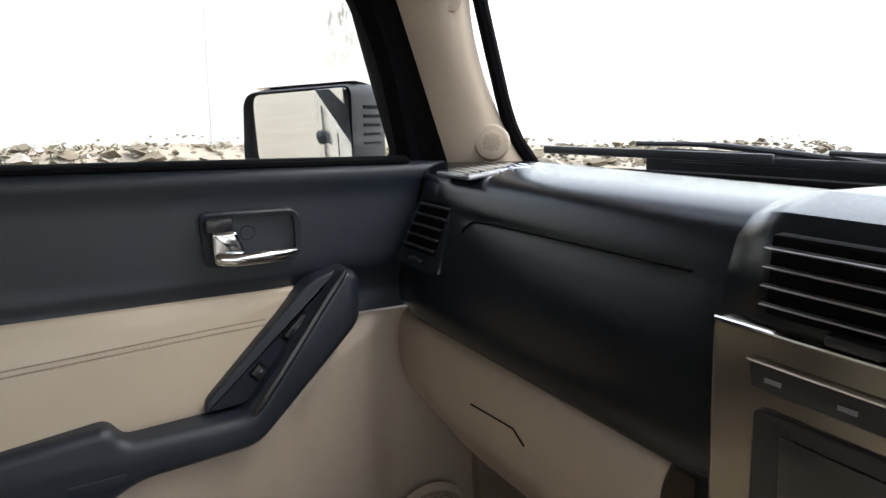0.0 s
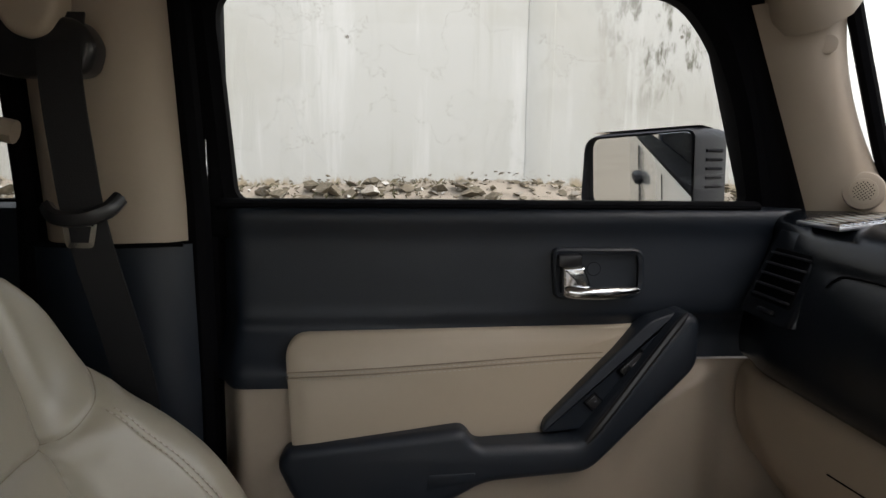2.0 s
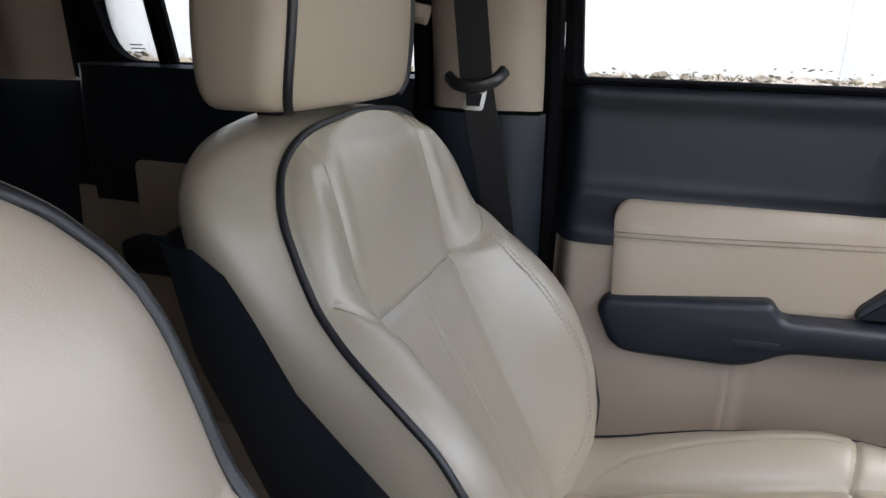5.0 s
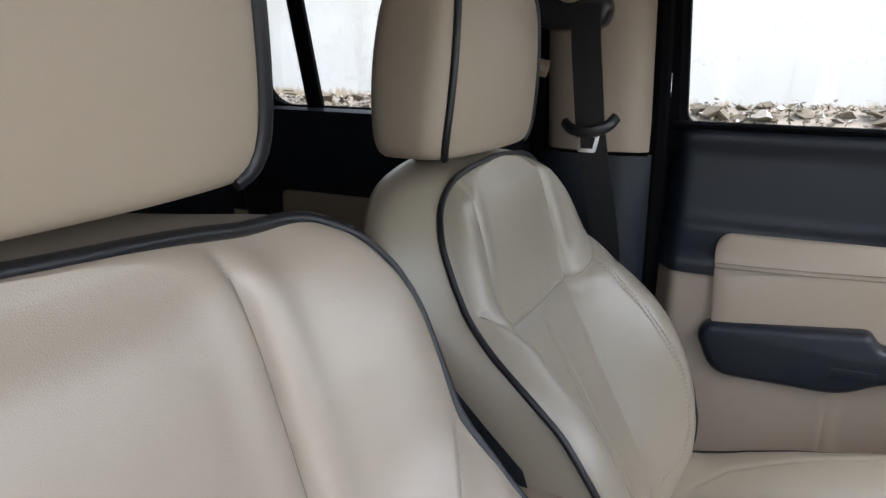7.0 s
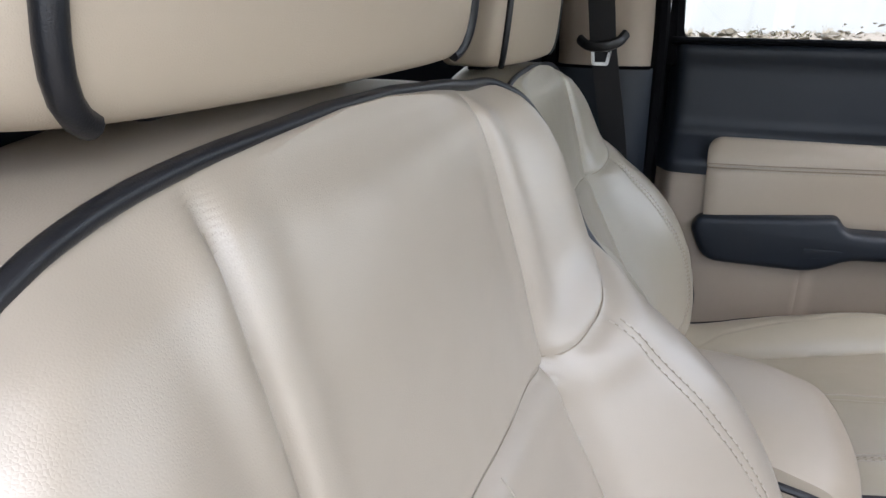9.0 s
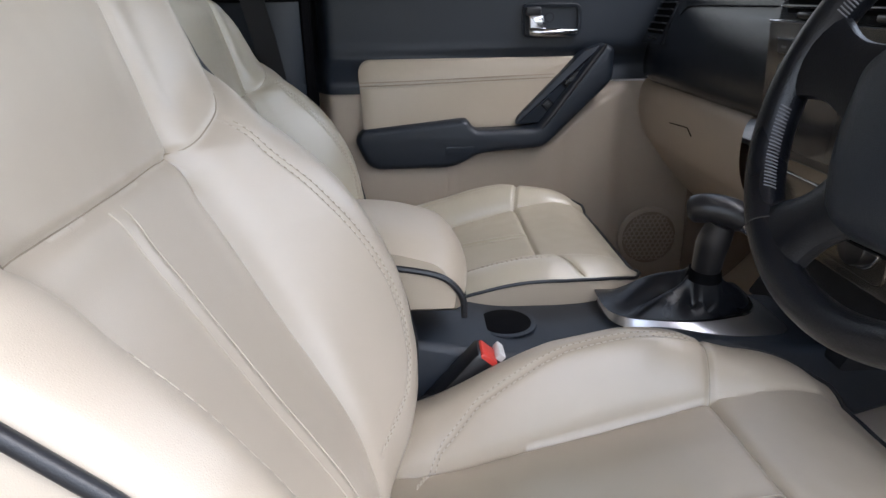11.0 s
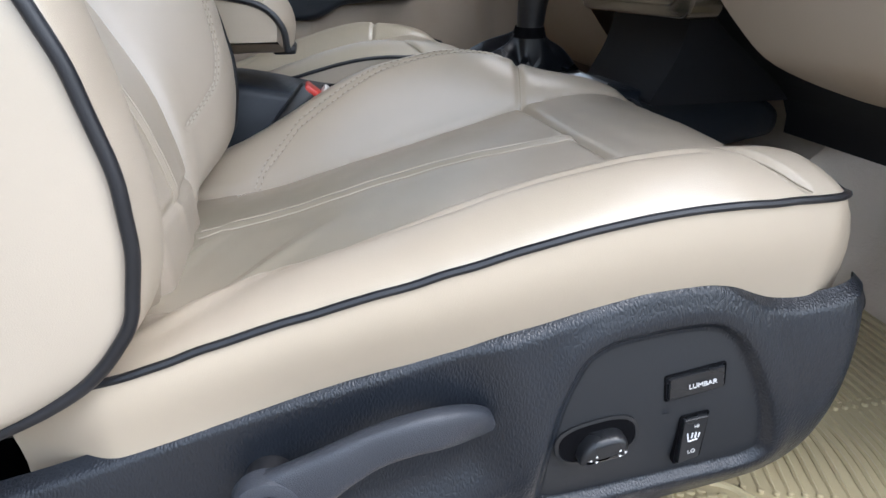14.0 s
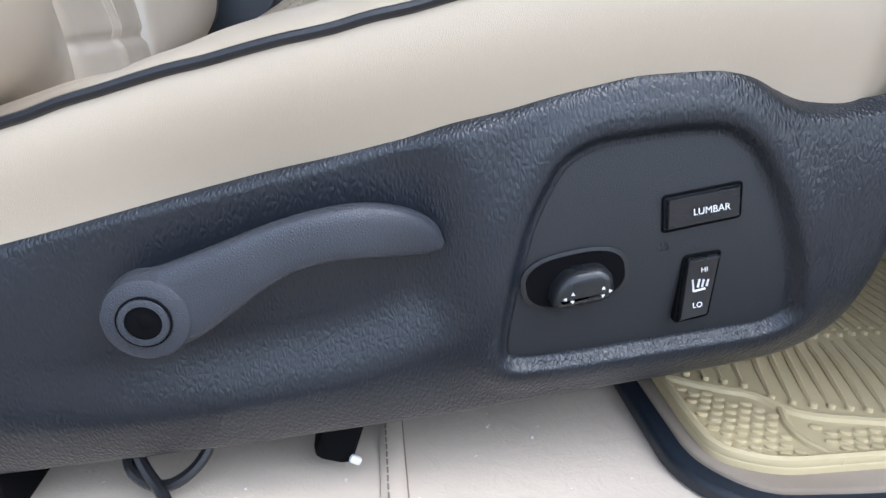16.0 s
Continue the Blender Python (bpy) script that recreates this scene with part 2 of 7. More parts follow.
BLACK_DASH = surface("black_soft_dash", (0.005, 0.0065, 0.009), 0.22, 0.28, 420, (0.008, 0.0095, 0.012), 6.0, spec=0.32)
BLACK_SMOOTH = surface("black_smooth_plastic", (0.012, 0.012, 0.014), 0.33, 0.0, 1, (0.02, 0.02, 0.022), 12.0)
BLACK_DEEP = surface("black_rubber", (0.004, 0.004, 0.005), 0.8, 0.0, spec=0.06)
PIPING = surface("black_piping", (0.010, 0.011, 0.014), 0.38, 0.15, 900, (0.018, 0.018, 0.022), 20)
WHEEL_LEATHER = surface("black_wheel_leather", (0.005, 0.006, 0.009), 0.29, 0.45, 400, (0.016, 0.018, 0.022), 10, spec=0.42)
THREAD = surface("tan_thread", (0.52, 0.465, 0.385), 0.7, 0.0)
GREY_THREAD = surface("grey_thread", (0.20, 0.20, 0.22), 0.7, 0.0)
EMBLEM = surface("silver_emblem", (0.42, 0.42, 0.44), 0.34, metal=0.6)
CHROME = surface("chrome", (0.75, 0.76, 0.78), 0.12, metal=1.0, rough_var=0.04)
SATIN_BRIGHT = surface("bright_satin", (0.62, 0.63, 0.66), 0.3, metal=1.0, rough_var=0.06)
SATIN = surface("satin_silver", (0.24, 0.215, 0.18), 0.23, metal=0.9, rough_var=0.04, stain=(0.22, 0.20, 0.165))
WEBBING = surface("belt_webbing", (0.009, 0.009, 0.011), 0.75, 0.6, 700, (0.022, 0.022, 0.024), cells=False)
LEVER_GREY = surface("dark_grey_plastic", (0.034, 0.038, 0.048), 0.38, 0.55, 700, (0.042, 0.047, 0.058), 8.0)
SWITCH = surface("switch_black", (0.012, 0.013, 0.015), 0.28, 0.0, 1, (0.02, 0.02, 0.022), 30)
WHITE_INK_GLINT = surface("white_print_and_glint", (0.75, 0.75, 0.75), 0.6)
RED_PLASTIC = surface("red_plastic", (0.62, 0.05, 0.035), 0.35)
PAPER = surface("white_card", (0.78, 0.77, 0.74), 0.7)
FLOOR_VINYL = surface("beige_floor_vinyl", (0.66, 0.565, 0.46), 0.36, 0.25, 260, (0.57, 0.48, 0.385), 7.0, wrinkle=0.5, wrinkle_size=60)
CARPET = surface("tan_carpet", (0.30, 0.245, 0.19), 0.95, 0.9, 1200, (0.18, 0.14, 0.10), 14.0, cells=False)
MAT_RUBBER = surface("tan_rubber_mat", (0.55, 0.455, 0.27), 0.38, 0.15, 700, (0.44, 0.365, 0.215), 9.0)
HEADLINER = surface("cream_headliner", (0.5, 0.44, 0.37), 0.9, 0.5, 900, cells=False)
PAINT_WHITE = surface("white_car_paint", (0.78, 0.78, 0.77), 0.22, coat=1.0, rough_var=0.03)
MIRROR_SHELL = surface("dark_grey_shell", (0.010, 0.011, 0.014), 0.55, 0.3, 700, (0.016, 0.017, 0.02), 12.0, spec=0.25)
SCREEN = surface("dark_screen", (0.035, 0.033, 0.033), 0.14, rough_var=0.03)


def leathery_plastic():
    """Black moulded plastic with upright creases like stretched hide."""
    m, nt, b = nodes_of("black_hide_plastic")
    co = nt.nodes.new("ShaderNodeTexCoord").outputs["Object"]
    mp = nt.nodes.new("ShaderNodeMapping")
    mp.inputs["Scale"].default_value = (1.0, 1.0, 0.42)
    mp.inputs["Rotation"].default_value = (0, radians(-8), 0)
    nt.links.new(co, mp.inputs["Vector"])
    cells = tex(nt, "ShaderNodeTexVoronoi", 430, mp.outputs[0])
    cells.feature = "DISTANCE_TO_EDGE"
    wav = tex(nt, "ShaderNodeTexNoise", 700, mp.outputs[0], Detail=1.0, Distortion=0.5)
    big = tex(nt, "ShaderNodeTexNoise", 9.0, co, Detail=4.0)
    nt.links.new(mix_colour(nt, ramp(nt, big.outputs[0], 0.4, 0.75), (0.010, 0.0125, 0.0175), (0.0155, 0.019, 0.0255)), b.inputs["Base Color"])
    b.inputs["Roughness"].default_value = 0.32
    b.inputs["Specular IOR Level"].default_value = 0.5
    h = nt.nodes.new("ShaderNodeMath")
    h.operation = "ADD"
    weak = nt.nodes.new("ShaderNodeMath")
    weak.operation = "MULTIPLY"
    nt.links.new(wav.outputs[0], weak.inputs[0])
    weak.inputs[1].default_value = 0.25
    nt.links.new(cells.outputs[0], h.inputs[0])
    nt.links.new(weak.outputs[0], h.inputs[1])
    bp = nt.nodes.new("ShaderNodeBump")
    bp.inputs["Strength"].default_value, bp.inputs["Distance"].default_value = 0.50, 0.0013
    nt.links.new(h.outputs[0], bp.inputs["Height"])
    nt.links.new(bp.outputs[0], b.inputs["Normal"])
    return m


HIDE_PLASTIC = leathery_plastic()
MATT_PANEL = surface("black_matt_panel", (0.018, 0.020, 0.0235), 0.42, 0.3, 1000, (0.019, 0.021, 0.0245), 8.0, spec=0.4)
# white that stands for the glare beyond the windscreen
GLARE_WHITE = surface("glare_white", (0.86, 0.86, 0.84), 0.7, 0.0, 60, (0.74, 0.74, 0.71), 2.0)


def glass_material(name, tint):
    m, nt, b = nodes_of(name)
    clear = nt.nodes.new("ShaderNodeBsdfTransparent")
    clear.inputs["Color"].default_value = (*tint, 1)
    gloss = nt.nodes.new("ShaderNodeBsdfGlossy")
    gloss.inputs["Roughness"].default_value = 0.0
    fres = nt.nodes.new("ShaderNodeFresnel")
    fres.inputs["IOR"].default_value = 1.45
    mixed = nt.nodes.new("ShaderNodeMixShader")
    nt.links.new(fres.outputs[0], mixed.inputs[0])
    nt.links.new(clear.outputs[0], mixed.inputs[1])
    nt.links.new(gloss.outputs[0], mixed.inputs[2])
    nt.links.new(mixed.outputs[0], nt.nodes["Material Output"].inputs["Surface"])
    nt.nodes.remove(b)
    return m


GLASS = glass_material("window_glass", (0.97, 0.985, 0.98))
MIRROR, _nt, _b = nodes_of("mirror_glass")
_b.inputs["Base Color"].default_value = (0.60, 0.62, 0.61, 1)
_b.inputs["Metallic"].default_value = 1.0
_b.inputs["Roughness"].default_value = 0.015


def concrete_material():
    m, nt, b = nodes_of("stained_concrete")
    co = nt.nodes.new("ShaderNodeTexCoord").outputs["Object"]
    mp = nt.nodes.new("ShaderNodeMapping")
    mp.inputs["Scale"].default_value = (1.0, 1.0, 0.35)
    nt.links.new(co, mp.inputs["Vector"])
    big = tex(nt, "ShaderNodeTexNoise", 0.55, co, Detail=6.0, Roughness=0.62)
    drip = tex(nt, "ShaderNodeTexNoise", 9.0, mp.outputs[0], Detail=9.0, Roughness=0.75)
    fine = tex(nt, "ShaderNodeTexNoise", 26.0, co, Detail=6.0)
    pits = tex(nt, "ShaderNodeTexVoronoi", 2.6, co)
    c = mix_colour(nt, ramp(nt, big.outputs[0], 0.4, 0.75), (0.43, 0.432, 0.412), (0.37, 0.374, 0.352))
    xyz = nt.nodes.new("ShaderNodeSeparateXYZ")
    nt.links.new(co, xyz.inputs[0])
    zone = nt.nodes.new("ShaderNodeMath")
    zone.operation = "MULTIPLY"
    nt.links.new(ramp(nt, drip.outputs[0], 0.50, 0.62), zone.inputs[0])
    nt.links.new(ramp(nt, xyz.outputs[0], 1.45, 2.1), zone.inputs[1])
    part_x = nt.nodes.new("ShaderNodeMath")
    part_x.operation = "MULTIPLY"
    nt.links.new(ramp(nt, xyz.outputs[0], 3.3, 2.6), part_x.inputs[0])
    nt.links.new(ramp(nt, xyz.outputs[2], 1.0, 1.45), part_x.inputs[1])
    both = nt.nodes.new("ShaderNodeMath")
    both.operation = "MULTIPLY"
    nt.links.new(zone.outputs[0], both.inputs[0])
    nt.links.new(part_x.outputs[0], both.inputs[1])
    c = mix_colour(nt, both.outputs[0], c, (0.13, 0.13, 0.105))
    low = nt.nodes.new("ShaderNodeMath")
    low.operation = "MULTIPLY"
    nt.links.new(ramp(nt, big.outputs[0], 0.45, 0.6), low.inputs[0])
    low.inputs[1].default_value = 0.25
    c = mix_colour(nt, low.outputs[0], c, (0.36, 0.345, 0.29))
    # pale and grey runs down the wall
    run = nt.nodes.new("ShaderNodeMapping")
    run.inputs["Scale"].default_value = (1.0, 1.0, 0.07)
    nt.links.new(co, run.inputs["Vector"])
    runs = tex(nt, "ShaderNodeTexNoise", 3.2, run.outputs[0], Detail=7.0, Roughness=0.7)
    for lo, hi, amount, tone in ((0.54, 0.68, 0.55, (0.34, 0.335, 0.30)), (0.47, 0.36, 0.7, (0.50, 0.505, 0.49))):
        k = nt.nodes.new("ShaderNodeMath")
        k.operation = "MULTIPLY"
        nt.links.new(ramp(nt, runs.outputs[0], lo, hi), k.inputs[0])
        k.inputs[1].default_value = amount
        c = mix_colour(nt, k.outputs[0], c, tone)
    dots = nt.nodes.new("ShaderNodeMath")
    dots.operation = "LESS_THAN"
    nt.links.new(pits.outputs["Distance"], dots.inputs[0])
    dots.inputs[1].default_value = 0.035
    c = mix_colour(nt, dots.outputs[0], c, (0.16, 0.15, 0.13))
    # hairline cracks and brown splashes of soil along the foot
    crack = tex(nt, "ShaderNodeTexNoise", 1.1, co, Detail=8.0, Roughness=0.6)
    thin = nt.nodes.new("ShaderNodeMath")
    thin.operation = "COMPARE"
    nt.links.new(crack.outputs[0], thin.inputs[0])
    thin.inputs[1].default_value, thin.inputs[2].default_value = 0.5, 0.0022
    cw = nt.nodes.new("ShaderNodeMath")
    cw.operation = "MULTIPLY"
    nt.links.new(thin.outputs[0], cw.inputs[0])
    cw.inputs[1].default_value = 0.45
    c = mix_colour(nt, cw.outputs[0], c, (0.26, 0.25, 0.22))
    foot = nt.nodes.new("ShaderNodeMath")
    foot.operation = "MULTIPLY_ADD"
    nt.links.new(drip.outputs[0], foot.inputs[0])
    foot.inputs[1].default_value = 0.35
    nt.links.new(xyz.outputs[2], foot.inputs[2])
    c = mix_colour(nt, ramp(nt, foot.outputs[0], 0.82, 0.77), c, (0.30, 0.25, 0.175))
    nt.links.new(c, b.inputs["Base Color"])
    b.inputs["Roughness"].default_value = 0.9
    bp = nt.nodes.new("ShaderNodeBump")
    bp.inputs["Strength"].default_value, bp.inputs["Distance"].default_value = 0.22, 0.008
    nt.links.new(fine.outputs[0], bp.inputs["Height"])
    nt.links.new(bp.outputs[0], b.inputs["Normal"])
    return m


CONCRETE = concrete_material()
PLASTER = surface("white_plaster", (0.74, 0.73, 0.71), 0.9, 0.4, 30, (0.62, 0.61, 0.59), 0.8, cells=False)


def island_material(name, colours, rough):
    m, nt, b = nodes_of(name)
    geo = nt.nodes.new("ShaderNodeNewGeometry")
    cr = nt.nodes.new("ShaderNodeValToRGB")
    cr.color_ramp.interpolation = "CONSTANT"
    el = cr.color_ramp.elements
    while len(el) < len(colours):
        el.new(0.5)
    for i, c in enumerate(colours):
        el[i].position, el[i].color = i / len(colours), (*c, 1)
    nt.links.new(geo.outputs["Random Per Island"], cr.inputs[0])
    co = nt.nodes.new("ShaderNodeTexCoord").outputs["Object"]
    n = tex(nt, "ShaderNodeTexNoise", 40.0, co, Detail=5.0)
    nt.links.new(mix_colour(nt, ramp(nt, n.outputs[0], 0.35, 0.8), cr.outputs[0], (0.17, 0.14, 0.10)), b.inputs["Base Color"])
    b.inputs["Roughness"].default_value = rough
    return m


RUBBLE = island_material("rubble", [(0.12, 0.10, 0.07), (0.08, 0.066, 0.042), (0.24, 0.22, 0.19), (0.06, 0.05, 0.03), (0.10, 0.085, 0.06), (0.56, 0.55, 0.51), (0.07, 0.06, 0.035), (0.14, 0.12, 0.085)], 0.9)
LEAVES = island_material("leaves", [(0.05, 0.085, 0.03), (0.08, 0.12, 0.045), (0.035, 0.06, 0.025), (0.12, 0.14, 0.06)], 0.6)
DRY = island_material("dry_weeds", [(0.11, 0.088, 0.042), (0.065, 0.052, 0.026), (0.07, 0.078, 0.03), (0.17, 0.145, 0.085)], 0.9)
SOIL = surface("dirt_ground", (0.28, 0.242, 0.195), 0.95, 0.5, 60, (0.22, 0.19, 0.15), 1.2, cells=False, wrinkle=0.6, wrinkle_size=14)

# ---- the yard outside ----
def build_ground():
    def f(u, v):
        x, y = -60 + 120 * u, -60 + 120 * v
        return Vector((x, y, -0.62))
    xs = [-900, -60, -20, -8] + [-6 + 0.5 * i for i in range(29)] + [12, 20, 60, 900]
    ys = [-900, -60, -20, -8, -4, -2, 0, 1.0, 1.6, 2.0, 2.4, 2.8, 3.2, 3.5, 3.7, 3.85, 4.0, 4.15, 4.3, 4.6, 6, 900]
    rows = []
    for y in ys:
        row = []
        for x in xs:
            z = -0.62 + 1.08 * step01(1.5, 4.0, y) * (1 - step01(6.5, 9.5, x)) * step01(-12, -6, x)
            z += (0.13 + 0.05 * bump1(x - 0.6, 0.9)) * step01(3.7, 4.3, y) * (1 - step01(6.5, 9.5, x)) * step01(-12, -6, x)
            if 1.5 < y < 5 and abs(x) < 15:
                z += 0.06 * noise.noise((x * 0.9, y * 0.9, 0.3))
            row.append(Vector((x, y, z)))
        rows.append(row)
    tagged(part("ground", loft(rows, False, False), SOIL), "bare brown dirt yard rising to a bank", "ground", kind="structure")


build_ground()
WALL_Y = 4.4


def build_wall():
    # one long retaining wall with faint board marks and a pilaster
    bm = rbox((-6.5, WALL_Y + 0.15, 0.95), (19.2, 0.3, 3.1), 0.01)
    rbox((1.24, WALL_Y + 0.10, 0.95), (0.19, 0.216, 3.1), 0.012, bm=bm)
    rbox((-4.6, WALL_Y + 0.1, 0.95), (0.22, 0.26, 3.1), 0.012, bm=bm)
    tagged(part("wall_concrete", bm, CONCRETE), "pale grey stained concrete retaining wall", "wall", kind="structure")
    # added low stretch, its glare through the windscreen put into the white colour
    low = rbox((9.6, WALL_Y + 0.15, 0.44), (13.0, 0.24, 2.08), 0.01)
    tagged(part("wall_whitewashed", low, GLARE_WHITE), "low wall beyond the bonnet, coloured white for the glare there", "wall", kind="structure")


build_wall()


def build_yard_wall():
    # added wall, never in view; it bounces light and shows in reflections
    bm = rbox((-1.0, -5.2, 0.1), (26.0, 0.3, 1.6), 0.01)
    for k in range(6):
        rbox((-11 + 4 * k, -5.02, 0.1), (0.3, 0.14, 1.6), 0.01, bm=bm)
    tagged(part("wall_yard", bm, PLASTER), "added pale wall across the yard, out of view", "wall", kind="structure")


build_yard_wall()


def stone(bm, c, r, rnd):
    rot = Euler((rnd.uniform(-0.35, 0.35), rnd.uniform(-0.35, 0.35), rnd.uniform(0, 6))).to_matrix()
    sx, sy, sz = r * rnd.uniform(0.8, 1.5), r * rnd.uniform(0.7, 1.1), r * rnd.uniform(0.35, 0.6)
    vs = []
    for p in ((1, 0, 0), (-1, 0, 0), (0, 1, 0), (0, -1, 0), (0, 0, 1), (0, 0, -1), (0.7, 0.7, 0.5), (-0.7, 0.6, -0.5), (0.6, -0.7, -0.4), (-0.6, -0.6, 0.6)):
        q = Vector((p[0] * sx, p[1] * sy, p[2] * sz)) * rnd.uniform(0.8, 1.15)
        vs.append(bm.verts.new(Vector(c) + rot @ q))
    bmesh.ops.convex_hull(bm, input=vs)


def build_rubble():
    rnd = random.Random(4)
    bm = bmesh.new()
    verts, faces = [], []
    for i in range(2300):
        x, y = rnd.uniform(-4.5, 7.5), rnd.triangular(2.9, WALL_Y, 4.1)
        z = -0.62 + 1.08 * step01(1.5, 4.0, y) + rnd.uniform(-0.01, 0.06)
        z += (0.13 + 0.05 * bump1(x - 0.6, 0.9)) * step01(3.7, 4.3, y) + 0.03 * noise.noise((x * 1.3, 0, 4))
        r = rnd.choice((0.010, 0.012, 0.014, 0.017, 0.02, 0.024, 0.03, 0.04, 0.07)) * (1.0 if y < 4.1 else 0.6)
        b2 = bmesh.new()
        stone(b2, (x, y, z), r, rnd)
        k = len(verts)
        b2.verts.index_update()
        verts += [v.co.copy() for v in b2.verts]
        faces += [[k + v.index for v in f.verts] for f in b2.faces]
        b2.free()
    mesh_of(bm, verts, faces)
    tagged(part("rubble_bank", bm, RUBBLE, sharp=20), "heap of broken stone and concrete rubble along a wall", "rubble", kind="stuff")
    bm = bmesh.new()
    verts, faces = [], []
    for i in range(6500):
        x, y = rnd.uniform(-4.5, 6.5), rnd.triangular(3.2, WALL_Y, 4.25)
        z = -0.62 + 1.08 * step01(1.5, 4.0, y) + (0.13 + 0.05 * bump1(x - 0.6, 0.9)) * step01(3.7, 4.3, y)
        h, a, lean = rnd.uniform(0.010, 0.036), rnd.uniform(0, 6.28), rnd.uniform(0.8, 2.4)
        d = Vector((math.cos(a), math.sin(a), 0))
        w = d.orthogonal().normalized() * rnd.uniform(0.003, 0.011)
        p = Vector((x, y, z - 0.016))
        k = len(verts)
        verts += [p - w, p + w, p + d * h * lean * 0.5 + Vector((0, 0, h * 0.8)) + w * 0.7, p + d * h * lean + Vector((0, 0, h))]
        faces.append((k, k + 1, k + 2, k + 3))
    mesh_of(bm, verts, faces)
    tagged(part("dry_weeds", bm, DRY), "dry brown weeds and litter on the rubble bank", "weeds", kind="stuff")
    bm = bmesh.new()
    verts, faces = [], []
    for i in range(6000):
        x, y = rnd.uniform(9.0, 13.5), rnd.uniform(0.5, 4.1)
        top = 0.1 + 0.6 * noise.noise((x * 0.7, y * 0.7, 2))
        z = -0.62 + rnd.uniform(0, max(0.2, 1.0 + top))
        s = rnd.uniform(0.05, 0.12)
        a = Euler((rnd.uniform(0, 6), rnd.uniform(0, 6), rnd.uniform(0, 6))).to_matrix()
        k = len(verts)
        p = Vector((x, y, z))
        verts += [p + a @ Vector(q) * s for q in ((-1, 0, 0), (0, -0.4, 0.1), (1, 0, 0), (0, 0.4, 0.1))]
        faces.append((k, k + 1, k + 2, k + 3))
    mesh_of(bm, verts, faces)
    for i in range(5200):
        x, y = rnd.uniform(-27.0, -24.5), rnd.uniform(-9.0, 4.2)
        p = Vector((x, y, -0.62 + rnd.uniform(0, 1.5 + 0.7 * noise.noise((x * 0.4, y * 0.5, 5)))))
        a = Euler((rnd.uniform(0, 6), rnd.uniform(0, 6), rnd.uniform(0, 6))).to_matrix()
        k = len(verts)
        verts += [p + a @ Vector(q) * 0.16 for q in ((-1, 0, 0), (0, -0.4, 0.1), (1, 0, 0), (0, 0.4, 0.1))]
        faces.append((k, k + 1, k + 2, k + 3))
    tagged(part("green_bushes", bm, LEAVES), "low green bushes round the edges of the yard", "bushes", kind="stuff")


build_rubble()

# ---- the car's shell: y grows to the passenger side, x to the front ----
PY, DY = 0.70, -0.86        # inner faces of the passenger door and of the open driver's side


